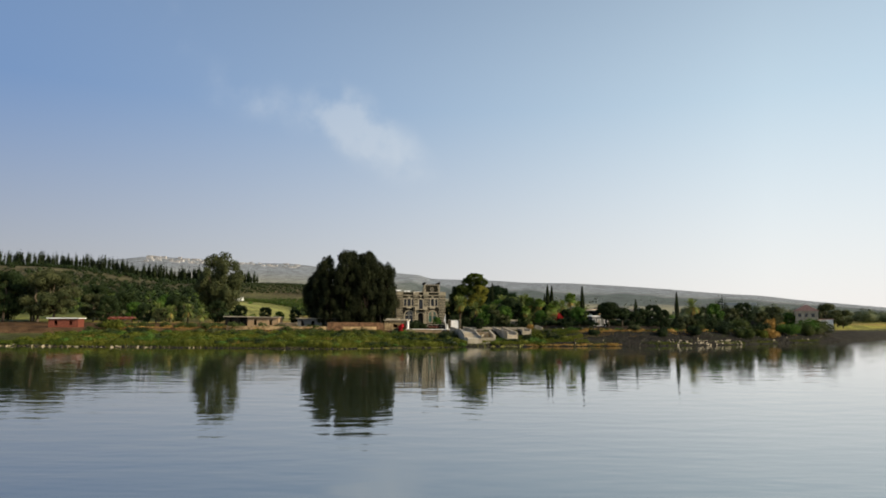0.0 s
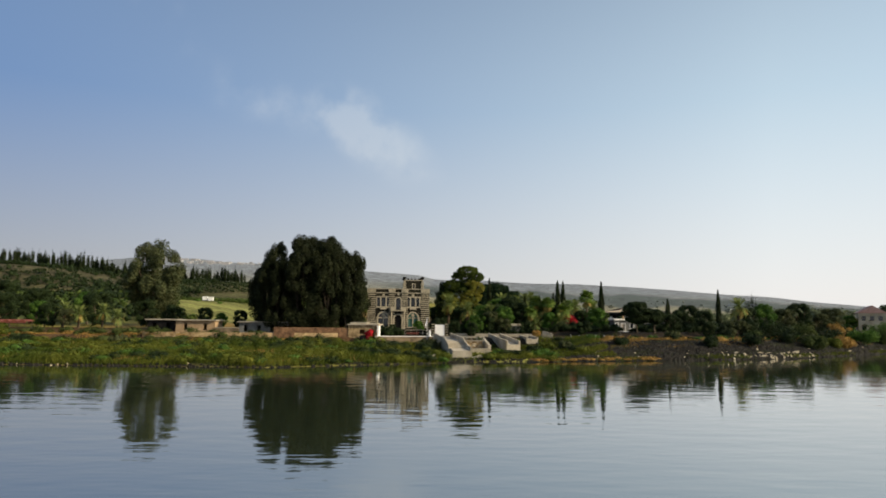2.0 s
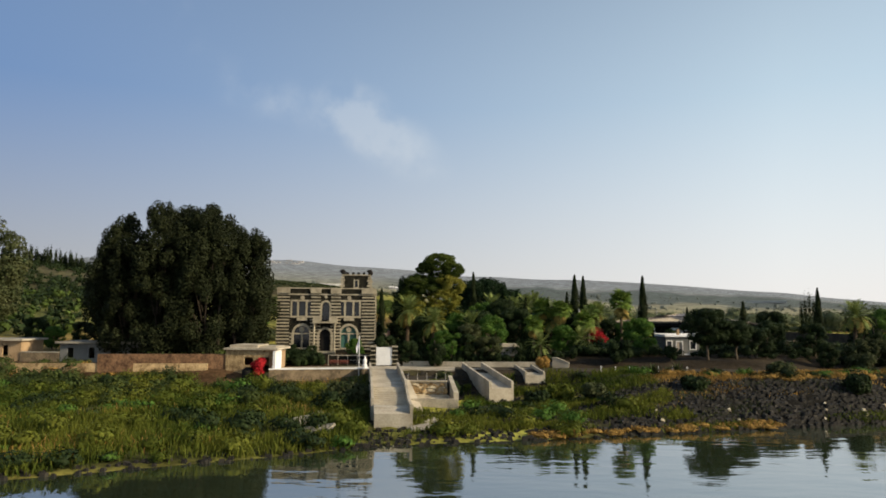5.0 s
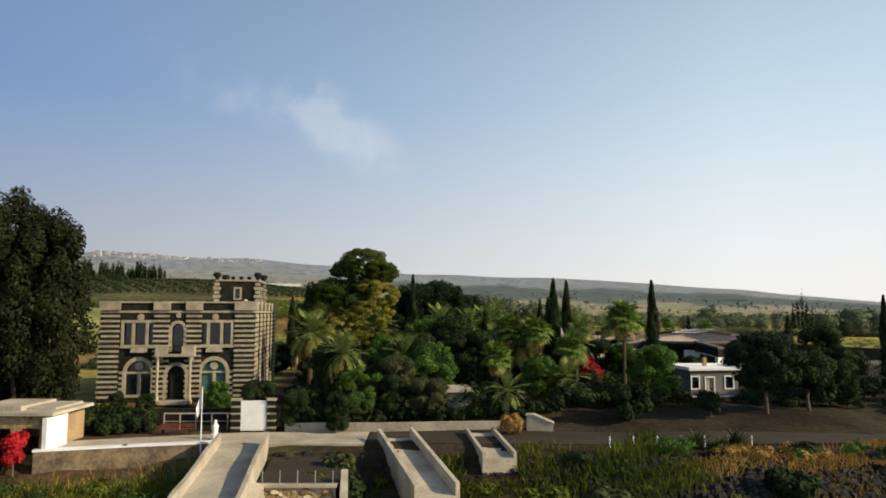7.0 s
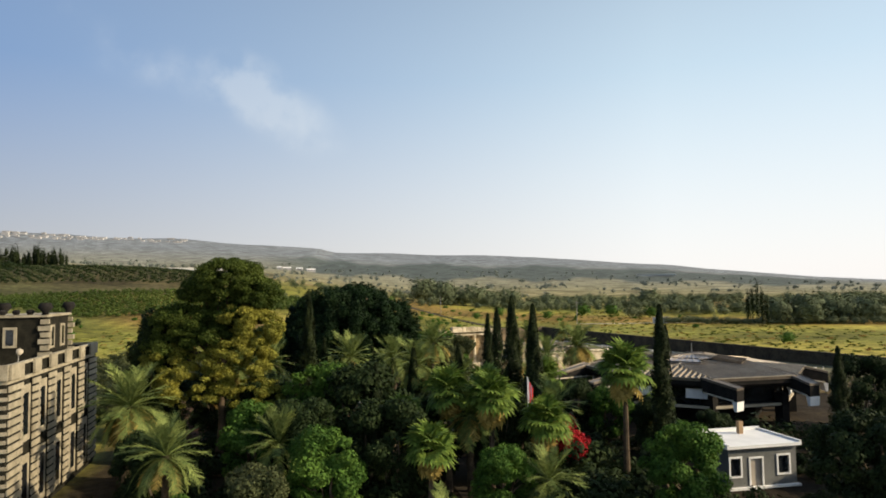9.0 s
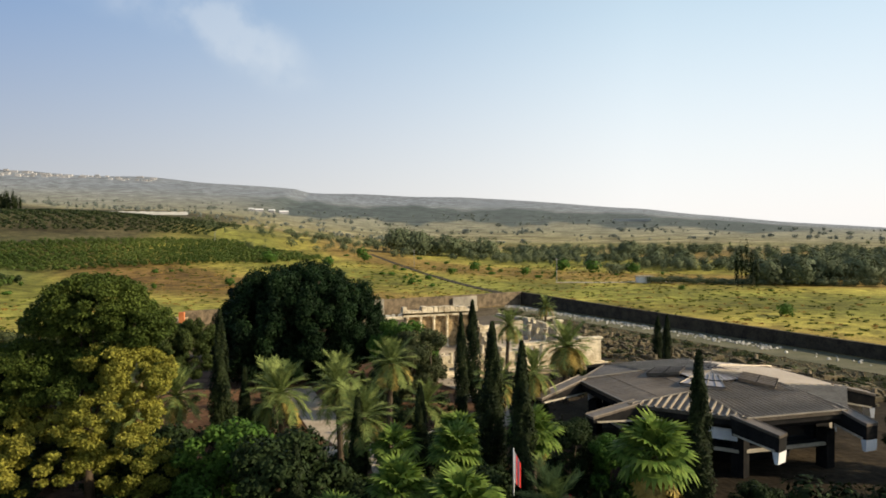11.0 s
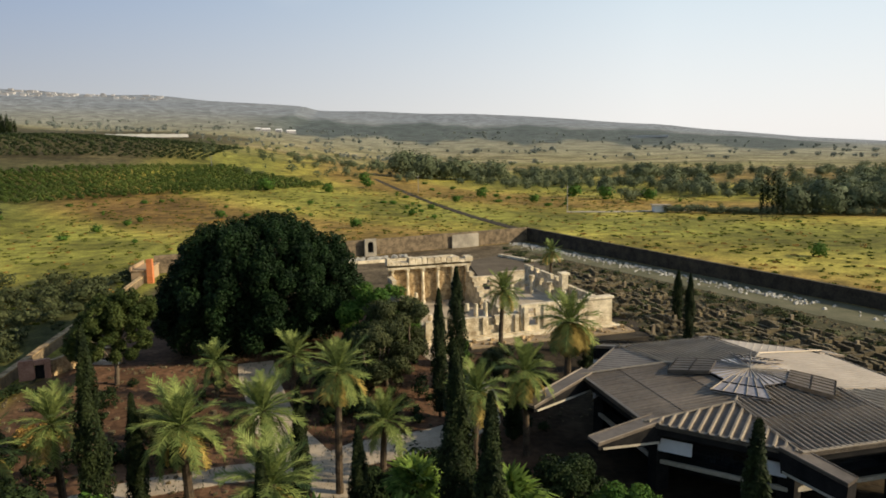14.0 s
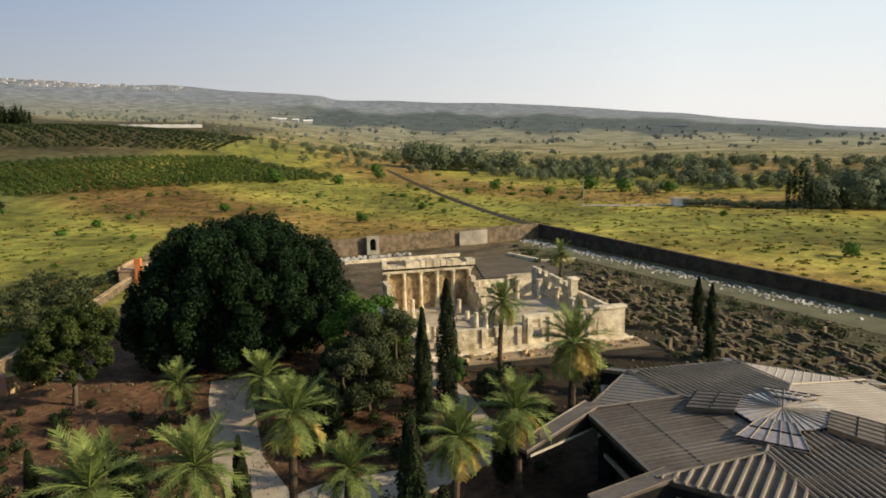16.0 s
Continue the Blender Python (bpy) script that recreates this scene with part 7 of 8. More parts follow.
def blades(name, label, xs, ys, hgt, wid, material, seed, category="grass", lean=0.35):
    r = np.random.default_rng(seed)
    keep = ~built_over(xs, ys)
    xs, ys = xs[keep], ys[keep]
    n = len(xs)
    zs = ground_z(xs, ys) - 0.05
    a = r.uniform(0, math.tau, n)
    h = hgt * r.uniform(0.5, 1.3, n)
    w = wid * r.uniform(0.6, 1.3, n)
    dx, dy = np.cos(a) * w / 2, np.sin(a) * w / 2
    lx, ly = r.normal(0, lean, n) * h, r.normal(0, lean, n) * h
    v = np.stack([np.stack([xs - dx, ys - dy, zs], 1), np.stack([xs + dx, ys + dy, zs], 1), np.stack([xs + dx * 0.8 + lx * 0.45, ys + dy * 0.8 + ly * 0.45, zs + h * 0.65], 1),
                  np.stack([xs + lx, ys + ly, zs + h], 1), np.stack([xs - dx * 0.8 + lx * 0.45, ys - dy * 0.8 + ly * 0.45, zs + h * 0.65], 1)], 1).reshape(-1, 3)
    m = bpy.data.meshes.new(name)
    m.from_pydata(v.tolist(), [], np.arange(n * 5).reshape(n, 5).tolist())
    m.materials.append(material)
    return tagged(new(name, m), label, category, kind="stuff")


def patchy(n, x0, x1, d0, d1, scale, keep, seed):
    r = np.random.default_rng(seed)
    x, d = r.uniform(x0, x1, n), r.uniform(d0, d1, n)
    k = np.sin(x * scale + 2 * np.sin(d * scale * 1.3 + seed)) + np.sin(d * scale * 2.1 + 1.7 * np.sin(x * scale * 0.7)) + r.normal(0, 0.5, n)
    ok = k > keep
    return x[ok], shore(x[ok]) + d[ok]


x, y = patchy(105000, -110, 6, 0.3, 42, 0.28, -0.5, 1)
blades("reeds", "bright green reeds and rank grass on the bank", x, y, 1.05, 0.10, L_reed, 1, lean=0.22)
x, y = patchy(26000, -110, 12, 0.5, 46, 0.22, 0.2, 2)
blades("bank_grass", "darker green grass and weeds on the bank", x, y, 0.6, 0.10, L_olive, 2)
x, y = patchy(22000, -110, 4, 2, 46, 0.19, 0.75, 16)
blades("dry_grass", "rusty dry grass in patches on the bank", x, y, 0.9, 0.09, L_drygrass, 16, lean=0.3)
x, y = patchy(14000, -110, -36, 40, 52, 0.3, -0.3, 3)
blades("dry_grass", "dry reddish grass along the top of the bank", x, y, 0.5, 0.08, L_drygrass, 3)
x, y = patchy(30000, 10, 42, 3, 32, 0.35, 0.0, 4)
ok = ~(((np.abs(x - (21.2 - (y - 209.4) * 0.236)) < 2.6) & (y > 206)) | ((np.abs(x - 25.8) < 2.2) & (y > 215)) | ((x < 16) & (y > 200)))
x, y = x[ok], y[ok]
blades("reeds", "green reeds round the ramps", x, y, 0.8, 0.10, L_reed, 4, lean=0.3)
x, y = patchy(16000, 40, 125, 16, 22, 0.3, -0.2, 5)
blades("dry_grass", "orange dry grass along the top of the stone bank", x, y, 0.6, 0.10, L_drygrass, 5)
x, y = patchy(26000, 36, 150, 3, 20, 0.32, 0.55, 14)
blades("bank_grass", "olive tufts between the boulders", x, y, 0.45, 0.10, L_olive, 14)
x, y = patchy(16000, 36, 150, 8, 20, 0.27, 0.7, 15)
blades("dry_grass", "dry tufts between the boulders", x, y, 0.45, 0.10, L_drygrass, 15)
x, y = patchy(5000, 36, 140, 0.2, 2.0, 0.3, 0.2, 6)
blades("reeds", "thin waterside grass", x, y, 0.6, 0.12, L_reed, 6)
rk = random.Random(9)
BOULDERS = []
for k in range(6):
    bm_ = Mesh()
    stone(bm_, 0, 0, 0, 1.0, rk)
    BOULDERS.append(bm_.data("boulder", M_boulder))
bank_ = thing("stone_bank", "dark basalt boulders on the lake bank below the track", "rocks")
for i in range(300):
    x = rk.uniform(33, 58)
    y = float(shore(x)) + rk.uniform(0.1, 0.98) * (float(np.interp(x, TOP_X, TOP_Y)) - float(shore(x)) - 1)
    o = part("boulder", BOULDERS[i % 6], M_boulder, bank_)
    s = rk.uniform(0.22, 0.44)
    o.matrix_basis = pose(x, y, gz(x, y) + 0.12, rk.uniform(-20, 20), rk.uniform(-20, 20), rk.uniform(0, 360)) @ Matrix.Diagonal((s, s * rk.uniform(0.7, 1), s * 0.8, 1))
me = Mesh()
for i in range(10500):
    x = rk.uniform(6, 150)
    d = rk.uniform(-0.03, 1.0) * (float(np.interp(x, TOP_X, TOP_Y)) - float(shore(x)) - 1)
    if x < 34 and rk.random() < 0.2:
        continue
    y = float(shore(x)) + d
    stone(me, x, y, gz(x, y) + 0.06, rk.uniform(0.12, 0.4), rk)
for i in range(500):
    x = rk.uniform(-110, 8)
    y = float(shore(x)) + rk.uniform(-0.5, 1.6)
    stone(me, x, y, gz(x, y) + 0.05, rk.uniform(0.12, 0.35), rk)
solo("embankment_stones", me, M_rock, "dark basalt boulders tipped along the lake bank", "rocks", kind="stuff")
me = Mesh()
for i in range(26):
    x = rk.uniform(30, 150)
    y = float(shore(x)) + (rk.uniform(0, 9) if x > 0 else rk.uniform(0, 2))
    stone(me, x, y, gz(x, y) + 0.2, rk.uniform(0.12, 0.3), rk)
for i in range(120):
    x = rk.gauss(-92, 18)
    y = float(shore(x)) + rk.gauss(0.9, 0.8)
    stone(me, x, y, gz(x, y) + 0.08, rk.uniform(0.06, 0.24), rk)
for i in range(90):
    x = rk.gauss(84, 9)
    y = float(shore(x)) + rk.uniform(0.2, 4)
    stone(me, x, y, gz(x, y) + 0.15, rk.uniform(0.1, 0.38), rk)
solo("pale_stones", me, M_cream, "scattered pale stones on the bank", "rocks", kind="stuff")

for x, y, s, a in ((-1.5, 190.5, 1.6, 20), (1.2, 187.2, 1.8, -15), (2.5, 191.8, 1.2, 60), (-0.4, 194.5, 1.1, 35), (11.6, 189.5, 1.1, 10), (12.6, 193.0, 0.9, 50)):
    solo("broken_slab", Mesh().box(-s, s, -s * 0.55, s * 0.55, -0.15, 0.14, pose(x, y, gz(x, y) + 0.25, 14, -9, a), 0.06), M_oldconcrete, "broken concrete slab lying beside the stair", "slab", "broken slabs")
me = Mesh()
for i in range(620):
    x, y = rk.uniform(-4, 26), rk.uniform(272, 312)
    if abs(x - (31.5 - (y - 262) * 0.21)) < 2.2:
        continue
    stone(me, x, y, gz(x, y) + 0.03, rk.uniform(0.08, 0.3), rk)
for i in range(500):
    x, y = rk.uniform(26, 76), rk.uniform(284, 311)
    stone(me, x, y, gz(x, y) + 0.02, rk.uniform(0.06, 0.22), rk)
solo("garden_stones", me, M_ruin, "loose brown stones on the bare garden soil", "rocks", kind="stuff")
x, y = rg.uniform(-4, 40, 9000), rg.uniform(266, 312, 9000)
blades("garden_grass", "thin dry weeds on the garden soil", x, y, 0.3, 0.08, L_olive, 8)

# ---- fields and far country ----
def clump_field(name, label, pts, material, seed, leaves=90, size=0.9, category="trees"):
    """Many small far trees or bushes in one mesh; pts: x, y, height, width."""
    r = np.random.default_rng(seed)
    p = np.asarray(pts, float)
    n = len(p)
    z = ground_z(p[:, 0], p[:, 1])
    k = np.repeat(np.arange(n), leaves)
    d = r.normal(0, 1, (n * leaves, 3))
    d /= np.linalg.norm(d, axis=1, keepdims=True)
    rad = r.uniform(0.5, 1.0, (n * leaves, 1)) * (1 + 0.35 * np.sin(d[:, :1] * 5 + k[:, None]) * np.cos(d[:, 2:] * 6 + k[:, None] * 1.7))
    off = d * rad
    h, w = p[k, 2], p[k, 3]
    c = np.stack([p[k, 0] + off[:, 0] * w / 2, p[k, 1] + off[:, 1] * w / 2, z[k] + h * 0.52 + off[:, 2] * h / 2], 1)
    v, f = cards(c, d + np.array((0, 0, 0.3)), 1.0, seed, 1.4)
    s = np.repeat(np.clip(w * 0.16, 0.3, 3), 4)[:, None] * size
    cc = np.repeat(c, 4, 0)
    v = cc + (v - cc) * s
    m = bpy.data.meshes.new(name)
    m.from_pydata(v.tolist(), [], f.tolist())
    m.materials.append(material)
    return tagged(new(name, m), label, category, kind="stuff")


fr = random.Random(21)
under = []
for i in range(420):
    x, y = fr.uniform(4, 62), fr.uniform(234, 266)
    if 31 < x < 35.5 or (52 < x < 61 and 240 < y < 250) or (x > 52 and y > 256):
        continue
    w = fr.uniform(1.2, 3.4)
    under.append((x, y, w * fr.uniform(0.5, 0.9), w))
for i in range(80):
    x, y = fr.uniform(2, 58), fr.uniform(266, 305)
    if abs(x - (31.5 - (y - 262) * 0.21)) < 2.5 or (x > 50 and y < 292) or abs(y - (276 + (x - 15) * 0.5)) < 3 or (x < 20 and y > 285):
        continue
    w = fr.uniform(0.8, 2.2)
    under.append((x, y, w * fr.uniform(0.5, 0.9), w))
for i in range(230):
    x, y = fr.uniform(36, 112), fr.uniform(232.5, 260)
    if (51 < x < 63 and 236 < y < 251) or (x > 80 and y < 226 + (x - 80) * 0.75) or (x < 60 and y > 254):
        continue
    w = fr.uniform(1.4, 4.2)
    under.append((x, y, w * fr.uniform(0.45, 0.8), w))
for i in range(150):
    x, y = fr.uniform(30, 73), fr.uniform(283, 307)
    if abs(y - (276 + (x - 15) * 0.5)) < 2.5 or (40 < x < 46 and y > 294) or (x > 52 and y < 291):
        continue
    w = fr.uniform(0.9, 2.6)
    under.append((x, y, w * fr.uniform(0.5, 0.9), w))
for i in range(64):
    x, y = fr.uniform(-3, 21), fr.uniform(276, 303)
    w = fr.uniform(0.7, 2.4)
    under.append((x, y, w * fr.uniform(0.5, 0.9), w))
for i in range(250):
    x, y = fr.uniform(9, 44), fr.uniform(262, 292)
    if y > 283 and x < 24:
        continue
    w = fr.uniform(1.2, 3.4)
    under.append((x, y, w * fr.uniform(0.5, 0.85), w))
under = [p for p in under if not on_path(p[0], p[1], p[3] * 0.5 + 0.2) and not on_path(p[0] - 0.2, p[1] + 1.6, p[3] * 0.4)]
clump_field("undergrowth", "dark leafy undergrowth beneath the garden trees", under, L_bushdark, 74, 200, 0.55, "shrubs")
wild = {0: [], 1: [], 2: []}
for i in range(900):
    x = fr.uniform(-112, 36)
    if x > 8 and fr.random() < 0.6:
        continue
    top_y = float(np.interp(x, TOP_X, TOP_Y))
    y = float(shore(x)) + fr.uniform(0.02, 0.96) * (top_y - float(shore(x)))
    if (0 < x < 12 and abs(x - (6.5 + (206 - y) * 0.137)) < 3.4) or (7.5 < x < 16.5 and y > 200) or (15.5 < x < 24 and abs(x - (21.2 - (y - 209.4) * 0.236)) < 2.6) or (-23 < x < 3 and y > 213.5) or (23.5 < x < 29 and y > 215):
        continue
    k = math.sin(x * 0.16 + 1.3 * math.sin(y * 0.2)) + math.sin(y * 0.33 + x * 0.05) + fr.gauss(0, 0.6)
    w = fr.uniform(1.2, 3.8) * (0.75 if y > top_y - 10 else 1)
    wild[0 if k > -0.35 else 1 if k > -1.1 else 2].append((x, y, w * fr.uniform(0.35, 0.6), w))
for x in np.arange(40, 132, 1.15):
    top_y = float(np.interp(x, TOP_X, TOP_Y))
    wild[fr.choice((1, 2))].append((x + fr.uniform(-1, 1), top_y - fr.uniform(-3, 1), fr.uniform(0.5, 1.4), fr.uniform(1.2, 3.0)))
mounds = []
for i in range(150):
    x = fr.uniform(44, 112)
    top_y = float(np.interp(x, TOP_X, TOP_Y))
    if math.sin(x * 0.55) + fr.gauss(0, 0.6) > -0.2:
        mounds.append((x, top_y - fr.uniform(-1.5, 2.5), fr.uniform(0.5, 1.1), fr.uniform(1.2, 3.2)))
for i in range(60):
    x = fr.uniform(22, 52)
    mounds.append((x, float(shore(x)) + fr.uniform(0.2, 1.6), fr.uniform(0.3, 0.6), fr.uniform(0.8, 2.0)))
for i in range(60):
    x = fr.uniform(-108, -24)
    mounds.append((x, float(np.interp(x, TOP_X, TOP_Y)) - fr.uniform(-4, 12), fr.uniform(0.4, 1.0), fr.uniform(1.2, 3.5)))
clump_field("dry_mounds", "orange-brown mounds of dry grass along the bank", mounds, L_drygrass, 75, 150, 0.5, "weeds")
shrubs = {0: [], 1: [], 2: []}
for i in range(150):
    x = fr.uniform(-52, 1)
    top_y = float(np.interp(x, TOP_X, TOP_Y))
    y = top_y - 4 - 24 * fr.random() ** 1.3
    if x > -22 and y > top_y - (11 if x < -13 else 12):
        continue
    w = fr.uniform(1.4, 3.4)
    shrubs[fr.choice((0, 0, 1, 2))].append((x, y, w * fr.uniform(0.55, 0.85), w))
for k, m_, say in ((0, L_reed, "feathery yellow-green shrubs on the bank"), (1, L_oliveleaf, "olive-green shrubs on the bank"), (2, L_bushdark, "dark shrubs on the bank")):
    clump_field("bank_shrubs", say, shrubs[k], m_, 92 + k, 320, 0.42, "shrubs")
crest = []
for i in range(170):
    x = fr.uniform(-112, -24)
    w = fr.uniform(1.2, 4.5)
    crest.append((x, float(np.interp(x, TOP_X, TOP_Y)) + fr.uniform(-14, 12), w * fr.uniform(0.35, 0.6), w))
crest = [p for p in crest if not (-84 < p[0] < -34 and 226 < p[1] < 238)]
clump_field("bank_scrub", "low dark and olive scrub along the crest of the bank", crest, L_oliveleaf, 81, 200, 0.55, "weeds")
clump_field("bank_weeds", "yellow-green leafy weeds in mounds on the bank", wild[0], L_reed, 71, 260, 0.5, "weeds")
clump_field("bank_shrubs", "dull green low shrubs on the bank", wild[1], L_broad, 72, 240, 0.5, "weeds")
clump_field("bank_scrub", "dark low scrub on the bank", wild[2], L_bushdark, 73, 240, 0.5, "weeds")
pts = []
for i in range(80):
    pts.append((fr.uniform(-160, 190), fr.uniform(425, 640), fr.uniform(0.8, 2.2), fr.uniform(1.5, 4.2)))
for x, y, s in ((-3.6, 569, 9.5), (27, 564, 7), (47, 624, 9), (48, 594, 7), (148, 547, 9), (158, 530, 9.5), (85, 528, 5), (101, 547, 7), (-11.6, 484, 5), (38, 450, 5), (143, 365, 5), (20, 520, 3.5), (60, 480, 4), (-40, 470, 3.5), (120, 520, 6), (175, 520, 8), (-45, 455, 4)):
    pts.append((x, y, s * 0.72, s))
clump_field("field_bushes", "scattered round bushes in the dry field", [p for p in pts if not (-8 < p[0] < 120 and p[1] < 415)], L_broad, 61, 170, 0.8, "bushes")
pts = []
for i in range(1700):
    b, r = radians(fr.uniform(-32, 44)), 400 + 1500 * fr.random() ** 1.15
    x, y = 38 + math.sin(b) * r, 233 + math.cos(b) * r
    if y - shore(x) > 30 and (x > -60 or r > 800) and math.sin(x * 0.021 + 1.7 * math.sin(y * 0.011)) + math.sin(y * 0.026 + 1.3 * math.sin(x * 0.009)) + fr.gauss(0, 0.45) > 0.45:
        s = fr.uniform(2.5, 6.5) * (1 + (r > 1000) * 0.3)
        pts.append((x, y, s, s * fr.uniform(0.8, 1.5)))
for i in range(170):
    b, r = radians(fr.uniform(-13, 8)), fr.uniform(390, 900)
    x, y = 38 + math.sin(b) * r, 233 + math.cos(b) * r
    if x > -30 - (y - 600) * 0.3 and y > 585:
        s = fr.uniform(2.5, 6)
        pts.append((x, y, s, s * fr.uniform(0.8, 1.4)))
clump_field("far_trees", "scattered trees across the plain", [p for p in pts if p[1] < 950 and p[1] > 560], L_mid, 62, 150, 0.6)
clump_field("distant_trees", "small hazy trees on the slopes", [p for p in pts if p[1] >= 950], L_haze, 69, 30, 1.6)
pts = []
for cx_, cy_, n, sx_, sy_, h in ((90, 688, 18, 26, 10, 20), (128, 700, 12, 26, 12, 15), (180, 690, 9, 40, 14, 11), (240, 660, 6, 6, 6, 14), (218, 452, 24, 34, 12, 12), (255, 470, 40, 40, 20, 10), (330, 540, 60, 70, 26, 10), (190, 600, 50, 70, 50, 8), (230, 540, 44, 60, 40, 8), (300, 700, 70, 130, 50, 9), (420, 620, 60, 110, 50, 9), (140, 640, 26, 50, 40, 7), (230, 780, 40, 120, 40, 8), (60, 760, 24, 80, 30, 8)):
    for i in range(n):
        x, y = fr.gauss(cx_, sx_ * 0.5), fr.gauss(cy_, sy_ * 0.5)
        if y - shore(x) > 12:
            s = h * fr.uniform(0.5, 1.1)
            pts.append((x, y, s, s * fr.uniform(0.8, 1.5)))
for i in range(60):
    u = i / 60
    pts.append((158 + 92 * u, 468 - 42 * u + fr.uniform(-2, 2), fr.uniform(2.2, 4), fr.uniform(3, 5)))
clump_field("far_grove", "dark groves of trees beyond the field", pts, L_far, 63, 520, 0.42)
pts = []
for i in range(240):
    pts.append((-235 - i * 1.65 + fr.uniform(-2, 2), 838 + i * 0.06 + fr.uniform(-9, 9), fr.uniform(11, 23), fr.uniform(3.2, 5.2)))
for i in range(5):
    pts.append((177 + i * 1.5, 438 - i * 0.8, (15.5, 18.5, 20, 17, 13)[i], 2.2))
clump_field("far_cypresses", "row of dark cypresses on the hillside", pts, L_cypress, 64, 330, 1.3)
pts = []
for row in range(22):
    for i in range(75):
        x, y = -235 + i * 3.6 + row * 1.2 + fr.uniform(-0.8, 0.8), 520 + row * 5.2 + (i * 3.6 - 130) * 0.52 + fr.uniform(-0.8, 0.8)
        if x < 30 - row * 3:
            pts.append((x, y, fr.uniform(2.0, 3.4), fr.uniform(2.8, 4.0)))
clump_field("plantation", "rows of green plantation bushes on the rising field", pts, L_banana, 65, 60, 1.05, "plantation")


def meadow(x, y):
    return y > 318 and -109 - 0.44 * (y - 338) < x < -66 - 0.30 * (y - 338)


pts = []
for row in range(24):
    for i in range(60):
        x, y = -90 - i * 4.0 + fr.uniform(-1, 1), 285 + row * 9 + fr.uniform(-1, 1)
        if x < -70 and not meadow(x, y):
            pts.append((x, y, fr.uniform(2.0, 4.2), fr.uniform(3, 4.6)))
clump_field("orchard", "rows of orchard trees on the slope", pts[::3], L_banana, 66, 26, 1.8, "orchard")
clump_field("orchard", "dark rows of fruit trees on the slope", [p for i, p in enumerate(pts) if i % 3], L_bushdark, 76, 26, 1.8, "orchard")
pts = []
for i in range(4200):
    x, y = fr.uniform(-640, -170), fr.uniform(400, 980)
    if x < -150 - (y - 400) * 0.25 and math.sin(y * 0.05 + 1.5 * math.sin(x * 0.02)) + fr.gauss(0, 0.5) > -0.3:
        w = fr.uniform(4, 10)
        pts.append((x, y, w * fr.uniform(0.5, 0.8), w))
clump_field("hillside_scrub", "dark green scrub and hedges over the hillside", pts, L_bushdark, 89, 30, 1.1, "scrub")
pts = []
for i in range(420):
    x, y = fr.uniform(-44, -9), fr.uniform(288, 385)
    if y > 368 + (x + 30) * 0.4 + 9 * math.sin(x * 0.45) + fr.gauss(0, 5):
        continue
    w = fr.uniform(1.5, 5)
    pts.append((x, y, w * fr.uniform(0.4, 0.7), w))
clump_field("scrub", "dark green scrub beyond the garden wall", pts, L_olive, 88, 150, 0.6, "scrub")
pts = [(fr.uniform(-75, 200), 330 + 260 * fr.random() ** 1.1, fr.uniform(0.08, 0.26), fr.uniform(0.6, 2.6)) for i in range(3200)]
pts = [p for p in pts if not (-8 < p[0] < np.interp(p[1], [274, 320.5, 407], [136, 120, 88]) and p[1] < 412)]
clump_field("field_tussocks", "yellow-green tussocks across the dry field", pts[::2], L_reed, 77, 22, 1.1, "grass")
clump_field("field_tussocks", "straw-brown tussocks across the dry field", pts[1::4], L_drygrass, 78, 22, 1.0, "grass")
clump_field("field_tussocks", "green tussocks across the dry field", pts[3::4], L_reed, 79, 22, 1.0, "grass")
pts = []
for i in range(520):
    x, y = fr.uniform(74, 116), fr.uniform(286, 396)
    if x < np.interp(y, [274, 320.5, 407], [133, 117, 85]) - 14:
        w = fr.uniform(0.8, 2.8)
        pts.append((x, y, w * fr.uniform(0.15, 0.4), w))
clump_field("ruin_weeds", "olive weeds grown over the excavated walls", pts, L_olive, 80, 60, 0.8, "weeds")
for i, x in enumerate((-143.5, -140)):
    b = thing("trailer", "small white trailer standing in the field", "trailer", "trailers", m=pose(x, 457, gz(x, 457), 0, 0, 4))
    part("body", Mesh().box(0, 2.8, 0, 2.2, 0.5, 2.7), M_whitepaint, b)
    for wx in (0.6, 2.0):
        part("wheel", Mesh().tube([(wx, -0.05, 0.3), (wx, 0.2, 0.3)], [0.32, 0.32], 10), M_dark, b)

pts = []
for row in range(24):
    for i in range(46):
        x, y = -262 + i * 4.6 + fr.uniform(-1, 1), 655 + row * 8 + (i * 4.6 - 130) * 0.3 + fr.uniform(-1.2, 1.2)
        pts.append((x, y, fr.uniform(1.6, 2.6), fr.uniform(3.4, 4.8)))
clump_field("hill_orchard", "dark orchard rows on the hillside", pts[::3], L_olive, 68, 36, 1.1, "orchard")
clump_field("hill_orchard", "darker fruit trees in rows on the hillside", [p for i, p in enumerate(pts) if i % 3], L_bushdark, 70, 36, 1.1, "orchard")
far_town = Mesh()
for i in range(70):
    b = radians(-26.5 + 13 * fr.random() ** 1.3)
    r = fr.uniform(3050, 3330)
    x, y = 38 + math.sin(b) * r, 233 + math.cos(b) * r
    w, d, h = fr.uniform(10, 30), fr.uniform(10, 16), fr.uniform(3, 8)
    g = gz(x, y)
    far_town.box(x - w / 2, x + w / 2, y - d / 2, y + d / 2, g - 6, g + h)
solo("far_town", far_town, M_town, "white houses of a town on the far ridge", "town", kind="stuff")


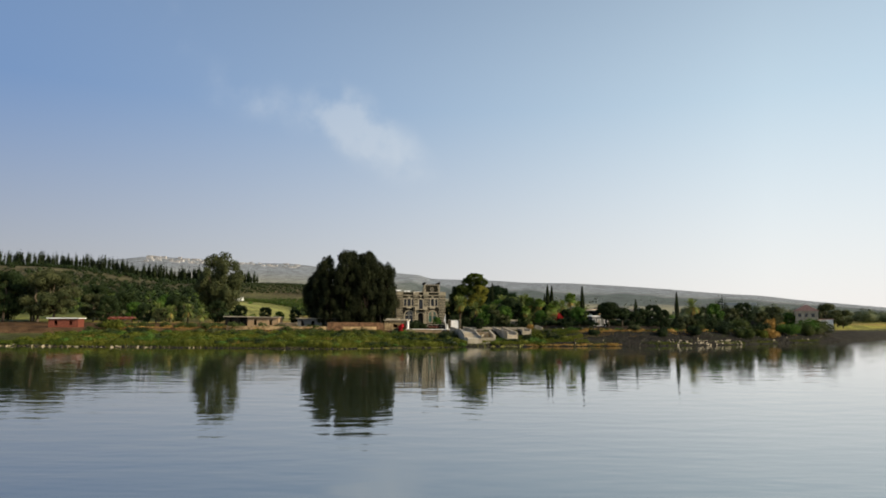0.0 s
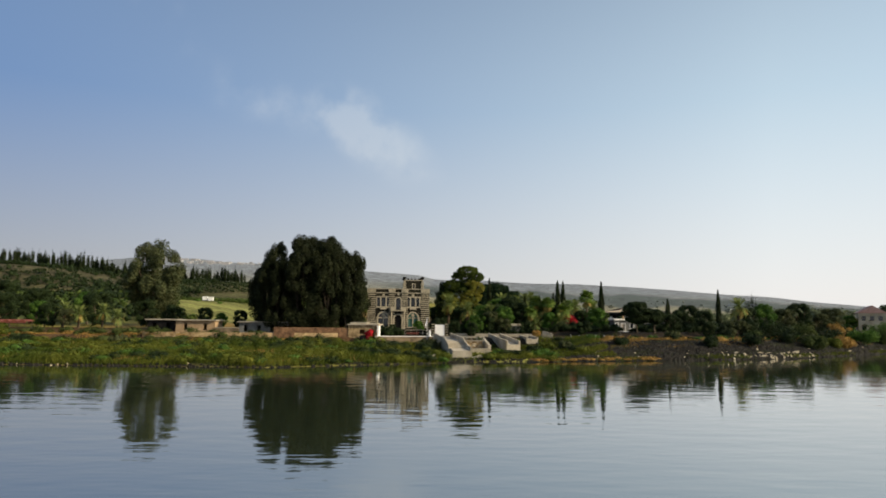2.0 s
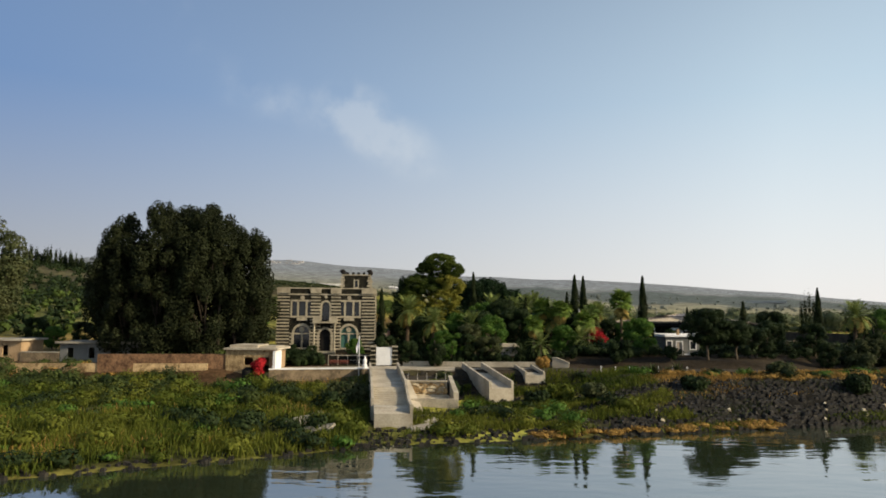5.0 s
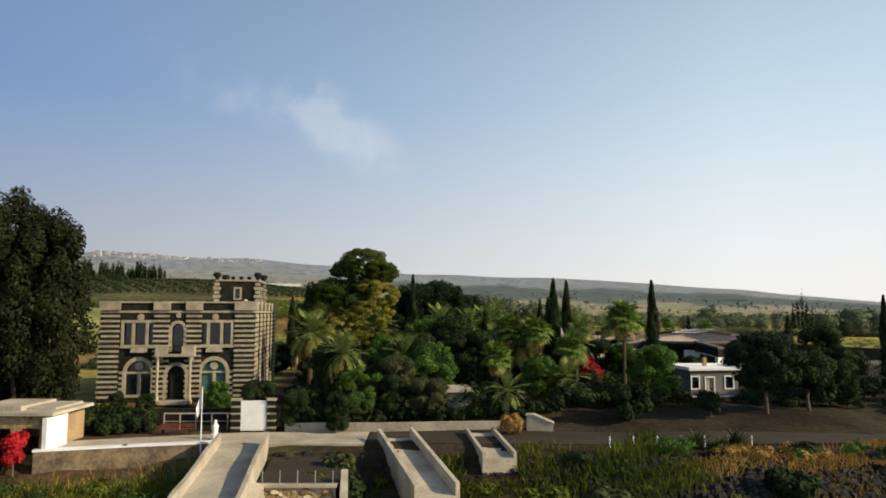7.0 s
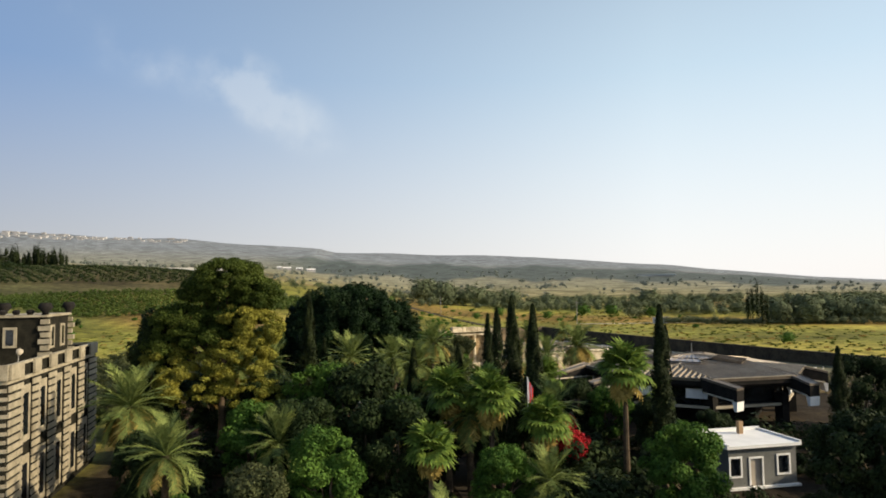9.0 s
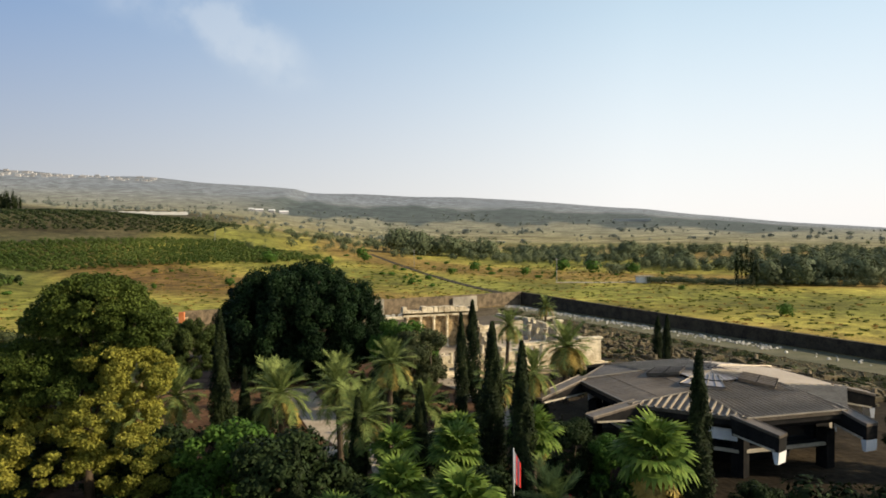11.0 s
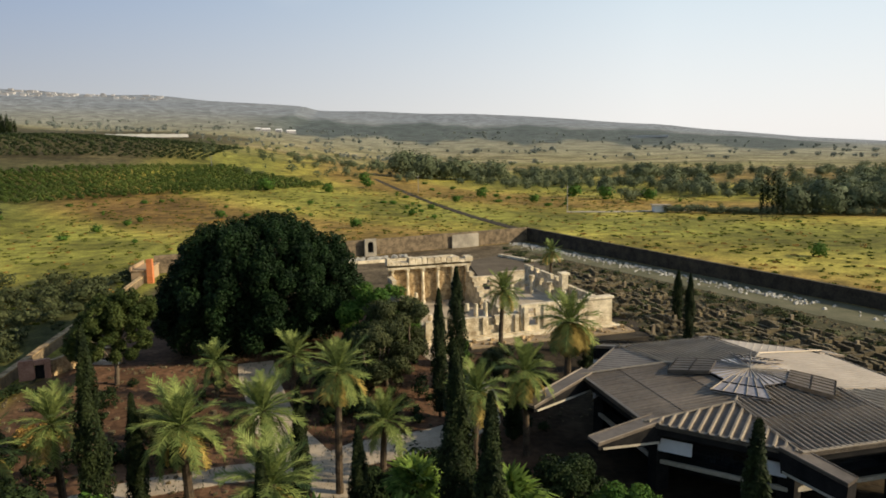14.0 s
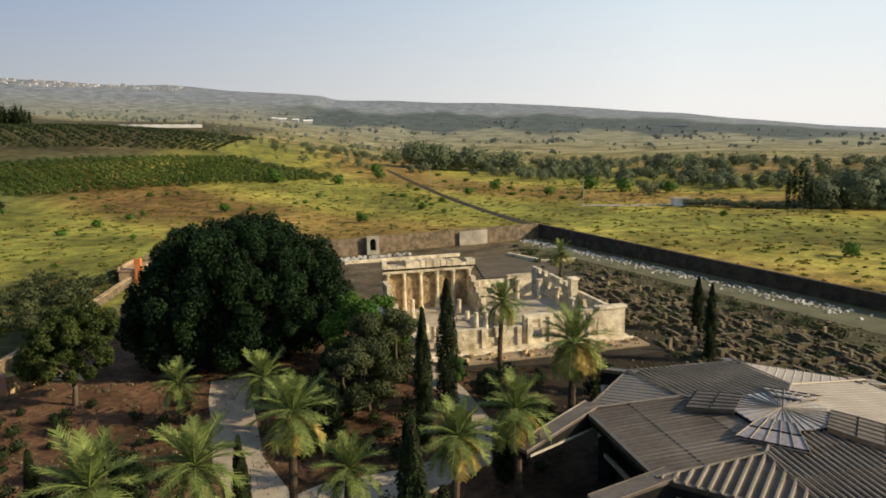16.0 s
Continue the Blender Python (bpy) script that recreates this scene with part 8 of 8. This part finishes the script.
def greenhouse(x, y, length, depth, h, turn, label):
    t = thing("greenhouse", label, "greenhouse", m=pose(x, y, gz(x, y), 0, 0, turn))
    for k in range(int(length / 9)):
        part("cover", Mesh().prism([(k * 9.0, -1.5), (k * 9 + 8.9, -1.5), (k * 9 + 8.9, h * 0.6)] + [(k * 9 + 4.45 + 4.45 * math.cos(math.pi * i / 6), h * 0.6 + h * 0.4 * math.sin(math.pi * i / 6)) for i in range(1, 6)] + [(k * 9.0, h * 0.6)], 0, depth, "y"), M_greenhouse, t)
    return t


greenhouse(-175, 870, 76, 6, 1.6, 23, "long white plastic greenhouse on the hillside")
greenhouse(775, 1905, 100, 40, 4, -24, "white plastic greenhouses on the far slope")
hut = thing("field_hut", "small flat-roofed hut at the field's edge", "hut", m=pose(154, 471, gz(154, 471), 0, 0, -10))
part("wall", Mesh().box(0, 5, 0, 4, -0.5, 2.6), M_whitepaint, hut)
part("roof", Mesh().box(-0.5, 6.4, -0.6, 4.6, 2.603, 2.85), M_oldconcrete, hut)
for x, y, h in ((124.7, 488.7, 10), (73.3, 576.2, 9), (-42, 640, 8)):
    p = thing("utility_pole", "wooden utility pole in the field", "utility pole", "utility poles", m=pose(x, y, gz(x, y)))
    part("shaft", Mesh().tube([(0, 0, -0.5), (0, 0, h)], [0.16, 0.11], 7), M_steel, p)
    part("crossarm", Mesh().box(-0.9, 0.9, -0.06, 0.06, h - 0.8, h - 0.65), M_steel, p)
for x, y, w, turn in ((-122, 1630, 16, 10), (-98, 1655, 12, -8), (-74, 1640, 18, 14), (-140, 1670, 10, 0)):
    f = thing("farmhouse", "small pale farmhouse far out on the plain", "house", "far farmhouses", m=pose(x, y, gz(x, y), 0, 0, turn))
    part("wall", Mesh().box(0, w, 0, 8, -1.5, 4.2), M_town, f)
    part("roof", Mesh().prism([(-0.5, 4.203), (8.5, 4.203), (4, 6.6)], -0.5, w + 0.5, "x"), M_whitepaint, f)
    for k in range(3):
        part("window", Mesh().box(w * (k + 0.5) / 3 - 0.7, w * (k + 0.5) / 3 + 0.7, -0.08, -0.003, 1.4, 3.0), M_darkglass, f)
